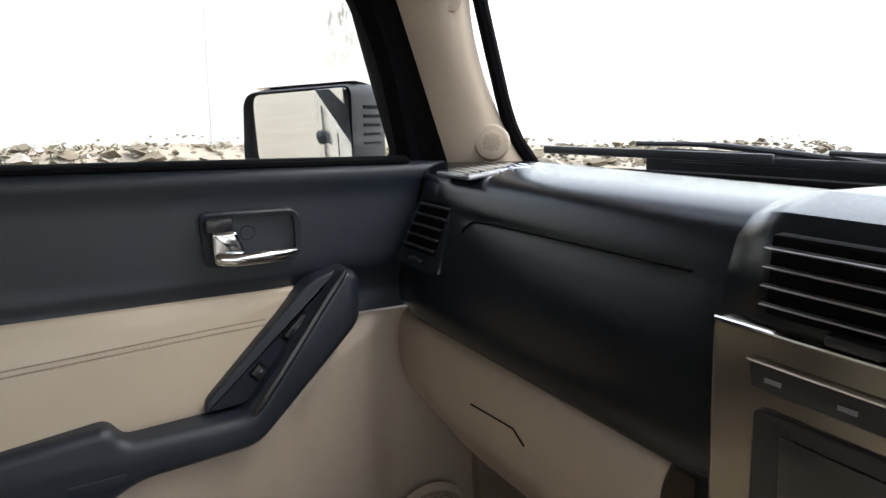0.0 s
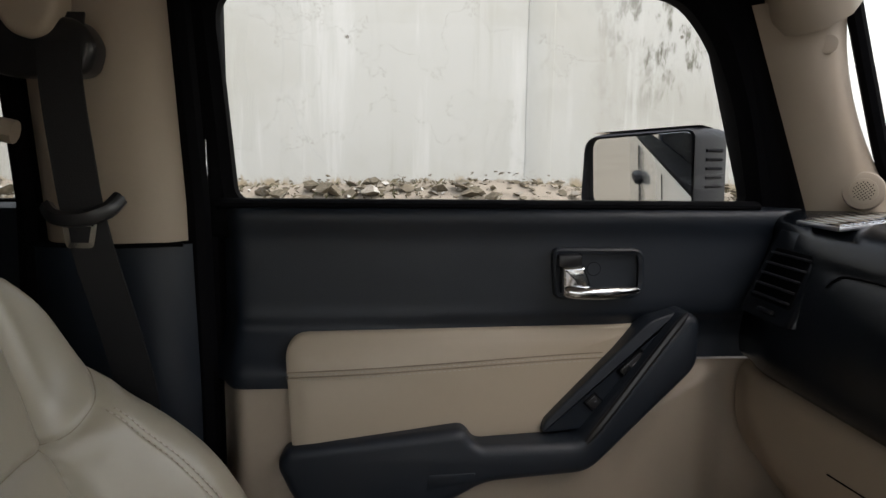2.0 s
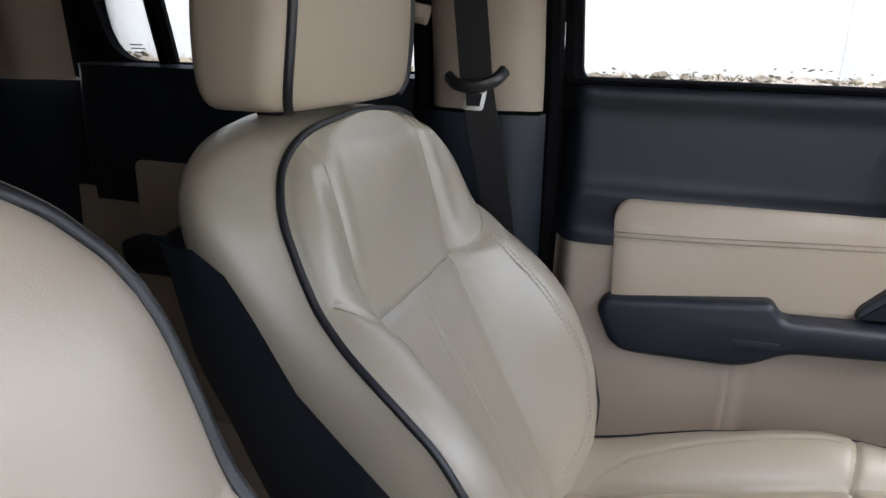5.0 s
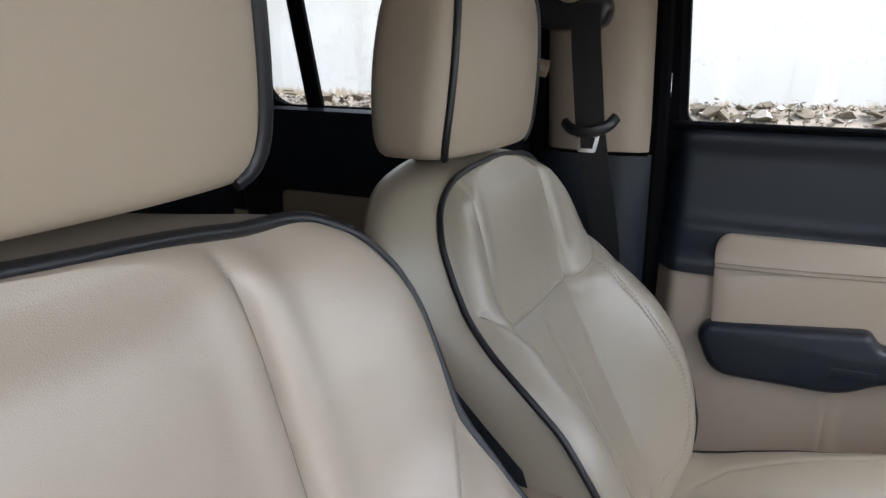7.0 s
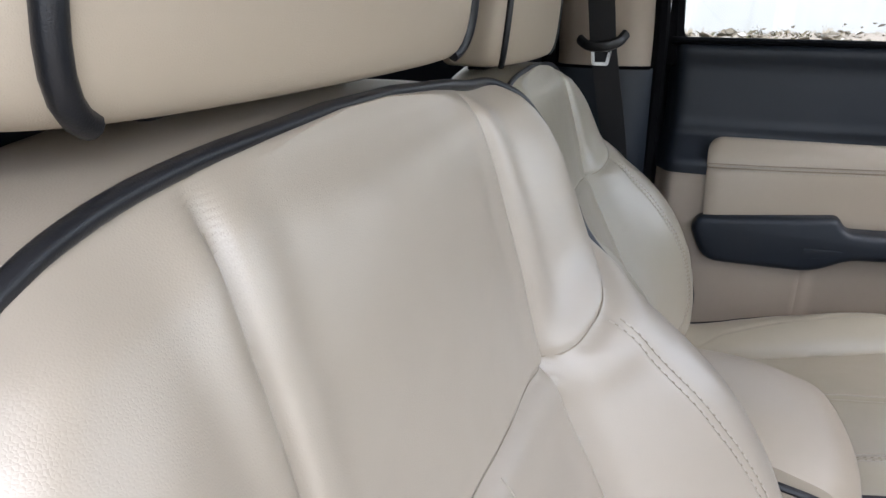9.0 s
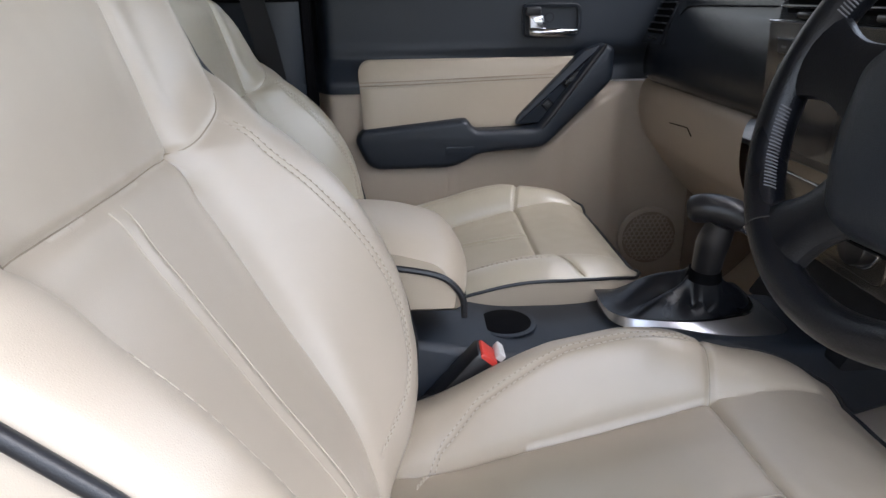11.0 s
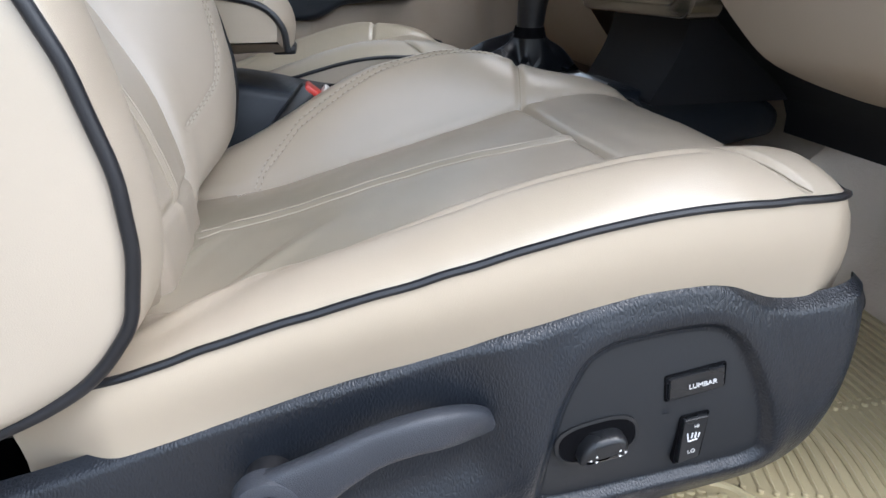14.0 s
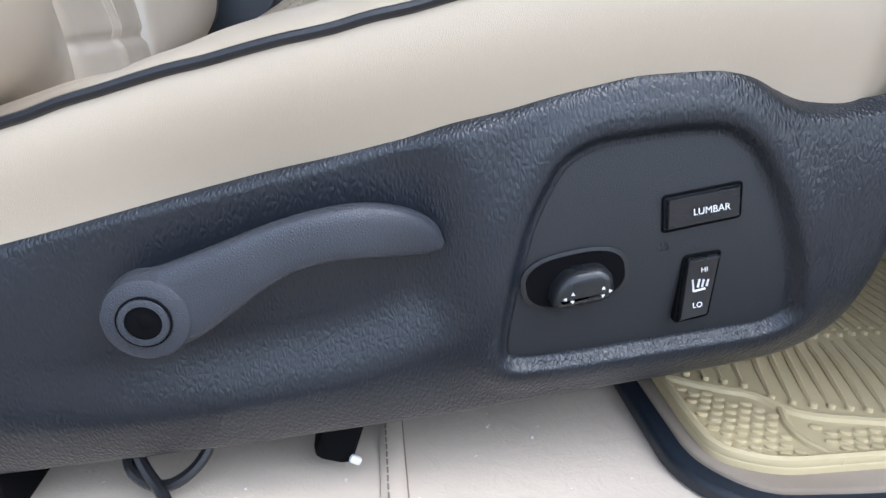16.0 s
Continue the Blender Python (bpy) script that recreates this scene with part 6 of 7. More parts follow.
# ---- dashboard ----
def build_dash():
    dash = thing("dashboard", (0.85, -0.06, 0.45), "black soft dashboard over a cream lower panel with glove box", "dashboard")
    # black upper moulding: one profile swept across the car
    prof = [(1.09, 0.715), (1.00, 0.738), (0.90, 0.748), (0.82, 0.748), (0.775, 0.742), (0.752, 0.730), (0.739, 0.708), (0.730, 0.682), (0.712, 0.632), (0.702, 0.585), (0.700, 0.555), (0.706, 0.535), (0.730, 0.524)]
    pr = curve_through([(a, b, 0) for a, b in prof], 5)
    rows = []
    for y in [0.700, 0.690, 0.675] + list(np.linspace(0.66, -0.80, 90)):
        row = []
        for q in pr:
            x, z = q.x, q.y
            end = step01(0.60, 0.70, y)
            x += 0.02 * end * step01(0.745, 0.70, z)
            if 0.17 < y < 0.53:      # airbag seam
                x += 0.0035 * bump1(z - 0.686 - 0.004 * (y - 0.5), 0.0030)
            row.append(Vector((x, y, z)))
        rows.append(row)
    part("top_pad", loft(rows, False, False), BLACK_DASH, dash, "black grained upper dashboard", 60)
    seam = tube(curve_through([(0.7325, 0.175, 0.690), (0.7320, 0.35, 0.6885), (0.7315, 0.49, 0.6865), (0.7285, 0.516, 0.680), (0.7245, 0.526, 0.669)], 6), 0.0013, 6)
    part("airbag_seam", seam, BLACK_DEEP, dash, "thin airbag cover seam")
    # end vent pod, leaning with the face
    def vp(y, v, d):
        """v from 0 at the foot to 1 at the top of the vent's leaning face."""
        return Vector((0.7035 + 0.034 * v - d, y, 0.618 + 0.078 * v))
    o = [Vector(p) for p in fillet([(0.674, -0.10), (0.668, 1.34), (0.560, 1.34), (0.550, -0.10)], [0.02, 0.02, 0.02, 0.02], 5)]
    vent = part("end_vent", plate(o, lambda u, v, h: vp(u, v, h - 0.008), 0.010, 0.0095, 4, h0=-0.03), BLACK_DASH, dash, "black end vent surround")
    op = [Vector(p) for p in fillet([(0.655, 0.18), (0.650, 1.04), (0.572, 1.04), (0.564, 0.18)], 0.006, 4)]
    part("opening", plate(op, lambda u, v, h: vp(u, v, 0.002 + h), 0.0012, 0.0004, 1), BLACK_DEEP, vent)
    for k in range(5):
        v = 0.26 + 0.175 * k
        a, b = vp(0.648, v, 0.004), vp(0.571, v, 0.004)
        part("slat", rbox((a + b) / 2, (0.009, 0.080, 0.0030), 0.001, (0, 10, 0)), BLACK_SMOOTH, vent)
        part("slat_edge", rbox((a + b) / 2 + Vector((-0.0046, 0, 0.0012)), (0.0008, 0.078, 0.0010), 0.0002), LEVER_GREY, vent)
    part("thumb_wheel", rbox(vp(0.608, 0.05, 0.004), (0.008, 0.034, 0.005), 0.002), BLACK_SMOOTH, vent)
    # defroster grille on top at the end
    dfr = part("demister", rbox((0.786, 0.572, 0.7420), (0.100, 0.085, 0.006), 0.002, (0, -6, 0)), SATIN_BRIGHT, dash, "bright slotted demister grille")
    for k in range(8):
        part("rib", rbox((0.743 + 0.0123 * k, 0.572, 0.7405 + 0.0013 * k), (0.0075, 0.078, 0.005), 0.002, (0, -6, 0)), CHROME, dfr)
    # cream lower panel and glove box
    prof2 = [(0.730, 0.534), (0.712, 0.528), (0.702, 0.505), (0.703, 0.455), (0.718, 0.41), (0.745, 0.375), (0.79, 0.318), (0.85, 0.262), (0.92, 0.225), (1.08, 0.20)]
    pr2 = curve_through([(a, b, 0) for a, b in prof2], 5)
    rows = []
    for y in np.linspace(0.685, 0.165, 46):
        e = step01(0.56, 0.69, y)
        row = []
        for q in pr2:
            x, z = q.x + 0.012 * e ** 2, q.y
            row.append(Vector((x, y, z)))
        rows.append(row)
    glove = part("glove_box", loft(rows, False, False), CREAM_TRIM, dash, "cream glove box lid", 60)
    lat = [(0.478, 0.456), (0.392, 0.462), (0.375, 0.450), (0.372, 0.425), (0.392, 0.418), (0.470, 0.432)]
    part("latch", plate(fillet([(y, z) for y, z in lat], 0.01, 4), lambda u, v, h: Vector((0.705 + 0.22 * max(0, 0.47 - v) - h, u - 0.02, v + 0.008)), 0.006, 0.003, 2), CREAM_TRIM, glove, "cream latch handle")
    part("latch_gap", tube([(0.7005, 0.460, 0.4685), (0.7005, 0.372, 0.4745), (0.701, 0.352, 0.462)], 0.0010, 6), BLACK_DEEP, glove)
    # driver's knee panel: slanted towards the stack, cut out round the column
    kp = curve_through([(0.745, 0.56, 0), (0.722, 0.54, 0), (0.716, 0.46, 0), (0.722, 0.38, 0), (0.75, 0.338, 0), (0.86, 0.30, 0), (1.0, 0.29, 0)], 6)
    rows = []
    for k in range(61):
        row = []
        for q in kp:
            start = -0.215 - 1.30 * max(0.0, 0.446 - max(q.y, 0.315))
            y = start + (-0.80 - start) * k / 60
            cut = 0.430 + 0.13 * (1 - step01(-0.295, -0.335, y)) + 0.13 * step01(-0.53, -0.58, y)
            z = min(q.y, cut)
            row.append(Vector((q.x + 0.02 * step01(cut - 0.012, cut, q.y) * (1 if q.y < 0.53 else 0.4), y, z)))
        rows.append(row)
    part("knee_panel", loft(rows, False, False), CREAM_TRIM, dash, "cream knee panel with a cut-out for the column", 60)
    part("lower_flank", grid(lambda u, v: Vector((0.765 + 0.16 * step01(0.42, 0.24, 0.56 - 0.34 * v), -0.14 - 0.62 * u, 0.56 - 0.34 * v)), 10, 14), MIRROR_SHELL, dash, "black panel under the column")
    part("stack_foot", loft([[Vector((x, y, z)) for x, z in fillet([(0.705, 0.268), (0.745, 0.335), (0.765, 0.44), (1.12, 0.44), (1.12, 0.268)], [0.01, 0.03, 0.02, 0.01, 0.01], 4)] for y in (-0.150, -0.146, 0.080, 0.084)]), MIRROR_SHELL, dash, "black foot of the centre stack")
    part("column_shroud", loft([[Vector((x, -0.385 + ry * math.cos(a), zc + rz * math.sin(a))) for a in (2 * math.pi * k / 20 for k in range(20))] for x, zc, ry, rz in ((0.60, 0.592, 0.060, 0.062), (0.66, 0.575, 0.075, 0.085), (0.80, 0.54, 0.09, 0.11), (0.95, 0.50, 0.10, 0.12))]), BLACK_TRIM, dash, "black steering column shroud")
    part("binnacle", loft([[Vector((x, -0.39 + 0.19 * math.cos(a), zc + rz * max(-0.2, math.sin(a)))) for a in (2 * math.pi * k / 28 for k in range(28))] for x, zc, rz in ((0.705, 0.70, 0.095), (0.72, 0.70, 0.10), (0.90, 0.70, 0.085), (1.02, 0.70, 0.04))]), BLACK_DASH, dash, "black hooded instrument binnacle")
    part("side_kick", loft([[Vector((x, y, z)) for x, z in ((0.87, -0.01), (0.87, 0.46), (1.25, 0.46), (1.25, -0.01))] for y in (0.70, 0.74)]), CARPET, dash, "dark carpeted kick panel beside the footwell")
    part("footwell_cover", rbox((1.075, 0.37, 0.425), (0.41, 0.66, 0.012), 0.003), BLACK_TRIM, dash, "black cover above the passenger footwell")
    part("driver_kick", rbox((1.05, -0.74, 0.22), (0.42, 0.06, 0.52), 0.02), CREAM_TRIM, dash)
    # paper tag hanging under the column
    tag = thing("paper_tag", (0.705, -0.278, 0.42), "blank white card tag hanging below the steering column", "tag")
    part("card", rbox((0.705, -0.278, 0.468), (0.0012, 0.048, 0.060), 0.0002, (6, -14, 4)), PAPER, tag)
    part("string", tube([(0.712, -0.278, 0.480), (0.722, -0.29, 0.53)], 0.0008, 5), GREY_THREAD, tag)
    sw = disc((0.742, -0.66, 0.60), (-1, 0, 0), 0.022, 0.02, 28, 0.004)
    part("light_switch", sw, SATIN, dash, "round silver light switch")


build_dash()


def build_stack():
    st = thing("centre_stack", (0.72, -0.05, 0.40), "centre stack with vents, satin trim, screen and heater knobs", "console panel")
    yl, yr = 0.124, -0.235
    F = 0.700
    # hooded top holding the vents
    rows = []
    for y in np.linspace(yl + 0.004, yr - 0.004, 30):
        e = min(step01(yl + 0.004, yl - 0.03, y), step01(yr - 0.004, yr + 0.03, y))
        rows.append([Vector((x - 0.0, y, z)) for x, z in ((0.95, 0.745), (0.85, 0.752 + 0.010 * e), (0.765, 0.752 + 0.010 * e), (0.735 - 0.018 * e, 0.742 + 0.008 * e), (F + 0.02 - 0.018 * e, 0.728), (F + 0.012 - 0.014 * e, 0.70), (F + 0.008 - 0.010 * e, 0.66), (F + 0.01, 0.60))])
    part("hood", loft(rows, False, False), BLACK_DASH, st, "black hood over the vents")
    for ya, yb in ((0.084, -0.048), (-0.064, -0.208)):
        v = part("vent", rbox((F - 0.001, (ya + yb) / 2, 0.711), (0.012, ya - yb, 0.056), 0.004), BLACK_DEEP, st, "black slatted centre vent")
        for k in range(4):
            part("slat", rbox((F - 0.008, (ya + yb) / 2, 0.691 + 0.0125 * k), (0.014, ya - yb - 0.004, 0.003), 0.001, (0, 18, 0)), BLACK_SMOOTH, v)
            part("slat_edge", rbox((F - 0.0155, (ya + yb) / 2, 0.6925 + 0.0125 * k), (0.0012, ya - yb - 0.004, 0.0012), 0.0004), EMBLEM, v)
        part("vent_tab", rbox((F - 0.014, (ya + yb) / 2, 0.682), (0.012, 0.035, 0.008), 0.003), BLACK_SMOOTH, v)
    # satin frame with button row and screen, leaning back a little
    def face(y, z, d):
        return Vector((F + 0.004 + 0.05 * (0.66 - z) - d, y, z))
    o = [Vector(p) for p in fillet([(yl, 0.674), (yl - 0.006, 0.38), (yr + 0.006, 0.38), (yr, 0.674)], [0.012, 0.03, 0.03, 0.012], 5)]
    part("panel", plate(o, lambda u, v, h: face(u, v, h), 0.010, 0.004, 3, h0=-0.03), SATIN, st, "warm satin metal-look panel")
    part("bright_line", tube([face(yl - 0.004, 0.672, 0.011), face(yr + 0.004, 0.672, 0.011)], 0.0016, 6), CHROME, st)
    part("button_strip", plate(fillet([(0.090, 0.650), (0.087, 0.631), (-0.198, 0.631), (-0.202, 0.650)], 0.004), lambda u, v, h: face(u, v, 0.008 + h), 0.006, 0.002), BLACK_SMOOTH, st, "black button strip")
    part("bright_line", tube([face(0.090, 0.651, 0.0145), face(-0.2, 0.651, 0.0145)], 0.0011, 6), CHROME, st)
    for k in range(6):
        y = 0.070 - 0.049 * k
        part("button_mark", rbox(face(y, 0.640, 0.0146), (0.0006, 0.012, 0.0032), 0), GREY_THREAD, st)
    part("screen_frame", plate(fillet([(0.084, 0.618), (0.082, 0.496), (-0.190, 0.496), (-0.192, 0.618)], 0.008), lambda u, v, h: face(u, v, 0.008 + h), 0.006, 0.002), BLACK_SMOOTH, st, "black screen frame")
    part("screen", plate(fillet([(0.062, 0.605), (0.060, 0.508), (-0.166, 0.508), (-0.168, 0.605)], 0.003), lambda u, v, h: face(u, v, 0.012 + h), 0.004, 0.001), SCREEN, st, "unlit dark screen")
    part("heater_panel", plate(fillet([(0.105, 0.478), (0.100, 0.395), (-0.190, 0.395), (-0.195, 0.478)], 0.016), lambda u, v, h: face(u, v, 0.008 + h), 0.005, 0.002), SATIN, st)
    for y, r in ((0.062, 0.024), (-0.045, 0.026), (-0.152, 0.024)):
        k = part("heater_knob", disc(face(y, 0.436, 0.010), (-1, 0, 0.05), r, 0.022, 32, 0.004), BLACK_SMOOTH, st, "black round heater knob")
        part("knob_ring", disc(face(y, 0.436, 0.012), (-1, 0, 0.05), r + 0.004, 0.004, 32, 0.001, r), CHROME, k)
        part("pointer", rbox(face(y, 0.436 + r * 0.6, 0.0328), (0.001, 0.003, r * 0.5), 0), WHITE_INK_GLINT, k)
    # flank between stack and tunnel on the driver's side, and the other side
    sil = [(0.730, 0.60), (0.722, 0.50), (0.745, 0.44), (0.785, 0.398), (0.85, 0.335), (0.912, 0.272), (0.932, 0.242), (1.10, 0.24), (1.10, 0.60)]
    for y0, y1 in ((-0.150, -0.238), (0.118, 0.150)):
        part("flank", plate(fillet(sil, [0.01, 0.04, 0.04, 0.02, 0.02, 0.03, 0.01, 0.01, 0.01], 5), lambda u, v, h, a=y0, b=y1: Vector((u, a + (b - a) * h, v)), 1.0, 0.02, 2), MIRROR_SHELL, st, "black curved flank")


build_stack()


# ---- centre console ----
def build_console():
    con = thing("centre_console", (0.45, -0.045, -0.035), "black centre console with gear lever and cup holder", "console")
    yl, yr = 0.052, -0.118
    sil = [(0.02, -0.03), (0.02, 0.30), (0.16, 0.315), (0.30, 0.285), (0.44, 0.285), (0.50, 0.298), (0.66, 0.288), (0.80, 0.275), (0.90, 0.27), (0.935, 0.245), (0.93, 0.21), (0.84, 0.195), (0.70, 0.15), (0.60, 0.10), (0.56, -0.03)]
    o = [Vector(p) for p in fillet(sil, [0.01, 0.02, 0.03, 0.03, 0.03, 0.03, 0.03, 0.05, 0.03, 0.02, 0.02, 0.02, 0.02, 0.02, 0.01], 5)]
    rings = []
    for y, d in ((yl, 0.012), (yl - 0.004, 0.003), (yl - 0.014, 0.0), (yr + 0.014, 0.0), (yr + 0.004, 0.003), (yr, 0.012)):
        rings.append([Vector((p.x, y, p.y)) for p in inset(o, d)])
    part("body", loft(rings), BLACK_TRIM, con, "black grained console body", 50)
    # padded lid
    lid_o = [Vector(p) for p in fillet([(-0.10, 0.345), (-0.10, 0.452), (0.150, 0.452), (0.225, 0.430), (0.250, 0.385), (0.243, 0.345)], [0.02, 0.03, 0.05, 0.04, 0.04, 0.012], 7)]
    ly0, ly1 = 0.062, -0.132
    rings = []
    for k in range(9):
        t = k / 8
        y = ly0 + (ly1 - ly0) * t
        d = 0.016 * (1 - math.sin(math.pi * t) ** 0.45) - 0.004 * math.sin(math.pi * t)
        rings.append([Vector((p.x, y, p.y)) for p in inset(lid_o, max(d, 0.0) if d > 0 else d)])
    lid = part("armrest_lid", loft(rings), LEATHER_SIDE, con, "cream padded armrest lid")
    for ys in (ly1 - 0.001, ly0 + 0.001):
        path = curve_through([(-0.08, ys, 0.420), (0.10, ys, 0.420), (0.165, ys, 0.414), (0.215, ys, 0.402), (0.238, ys, 0.378), (0.242, ys, 0.350)], 6)
        part("piping", tube(path, 0.0040, 8), PIPING, lid, "black piping")
    part("lid_latch", rbox((0.235, -0.035, 0.345), (0.03, 0.06, 0.012), 0.004), BLACK_SMOOTH, con)
    # cup holder
    x = 0.306
    part("cup_rim", disc((x, -0.030, 0.286), (0, 0, 1), 0.044, 0.003, 36, 0.001, 0.036), BLACK_TRIM, con)
    # no hollow is cut: a black disc gives the well's shade
    part("cup_well", disc((x, -0.030, 0.2885), (0, 0, 1), 0.036, 0.0012, 36, 0.0004), BLACK_DEEP, con, "flat black disc for the shaded cup holder well")
    # gear gate: satin ring, gaiter, stalk, T-handle
    gx, gy = 0.585, -0.040
    def top_z(x):
        return 0.3015 - 0.05 * max(0, x - 0.60)
    gate = [Vector(p) for p in fillet([(0.448, -0.062), (0.448, 0.052), (0.655, 0.056), (0.688, 0.030), (0.690, -0.086), (0.600, -0.106)], [0.04, 0.04, 0.03, 0.03, 0.03, 0.05], 7)]
    hole = [Vector(p) for p in fillet([(0.453, -0.057), (0.453, 0.047), (0.645, 0.050), (0.666, 0.022), (0.650, -0.048), (0.560, -0.078)], [0.035, 0.035, 0.03, 0.03, 0.03, 0.05], 7)]
    def blend(k):
        return [a.lerp(b, k) for a, b in zip(gate, hole)]
    rings = [[Vector((p.x, p.y, top_z(p.x) + h)) for p in blend(k)] for k, h in ((0.10, -0.0105), (0.45, -0.006), (0.82, -0.001), (0.95, 0.001), (1.0, -0.001), (1.0, -0.02))]
    foot = [[Vector((p.x, p.y, top_z(p.x) + h)) for p in blend(k)] for k, h in ((0, -0.05), (0, -0.017), (0.05, -0.011), (0.10, -0.0105))]
    part("gate_base", loft(foot, True, False), BLACK_TRIM, con, "black base of the gaiter surround")
    part("gate_ring", loft(rings, True, False), SATIN_BRIGHT, con, "bright satin metal surround of the gaiter")
    rings = []
    for k in range(17):
        t = k / 16
        ring = []
        for p in hole:
            q = Vector((p.x - gx, p.y - gy))
            a = math.atan2(q.y, q.x)
            base = 0.020 / max(q.length, 1e-4)
            q *= 1 + 0.07 * step01(0.63, 0.57, p.x) * (1 - t)
            s = base + (1 - base) * (1 - t) ** 1.5
            env = math.sin(math.pi * t) ** 0.8
            fold = 1.3 * abs(math.sin(a * 4.5 + 1.1 + 1.4 * t)) - 0.8 + 0.5 * math.sin(a * 2 + 5 * t)
            ring.append(Vector((gx - 0.014 * t + q.x * s * (1 + 0.10 * fold * env), gy + q.y * s * (1 + 0.14 * fold * env), top_z(p.x) + 0.004 + 0.060 * t ** 1.3 + 0.014 * fold * env)))
        rings.append(ring)
    part("gaiter", loft(rings, True, False), WHEEL_LEATHER, con, "creased black leather gaiter", 80)
    part("gaiter_collar", tube([(gx - 0.014, gy - 0.002, 0.352), (gx - 0.014, gy - 0.003, 0.366)], [0.0235, 0.0205], 18), BLACK_DEEP, con)
    part("stalk", tube(curve_through([(gx - 0.014, gy - 0.004, 0.36), (gx - 0.012, gy - 0.008, 0.40), (gx - 0.006, gy - 0.014, 0.433)], 4), [0.0185, 0.019, 0.0195, 0.02, 0.021, 0.021, 0.02, 0.019, 0.018], 16), BLACK_SMOOTH, con, "black gear lever stalk")
    part("grip", tube(curve_through([(gx - 0.040, gy + 0.012, 0.444), (gx - 0.022, gy + 0.0, 0.449), (gx + 0.002, gy - 0.014, 0.447), (gx + 0.021, gy - 0.026, 0.438)], 5), [0.012, 0.017, 0.0185, 0.019] + [0.0195] * 9 + [0.019, 0.0175, 0.015], 16), BLACK_SMOOTH, con, "black T-shaped gear grip")
    part("release_button", disc((gx + 0.019, gy - 0.028, 0.436), (0.55, -0.75, -0.25), 0.0125, 0.010, 24, 0.003), CHROME, con, "chrome release button")
    # belt buckle beside the seat
    bk = thing("belt_buckle", (0.25, -0.13, 0.2), "black seat belt buckle with a red release button", "buckle")
    part("body", rbox((0.231, -0.140, 0.262), (0.030, 0.040, 0.115), 0.006, (0, 40, 0)), BLACK_SMOOTH, bk)
    part("button", rbox((0.268, -0.141, 0.3035), (0.024, 0.036, 0.010), 0.003, (0, 40, 0)), RED_PLASTIC, bk, "red release button")
    part("tongue_slot", rbox((0.284, -0.134, 0.302), (0.010, 0.032, 0.010), 0.002, (0, 40, 0)), PAPER, bk, "pale slot cover")
    part("stalk", tube(curve_through([(0.205, -0.138, 0.235), (0.18, -0.135, 0.19), (0.17, -0.13, 0.10)], 5), 0.010, 8), BLACK_SMOOTH, bk)


build_console()


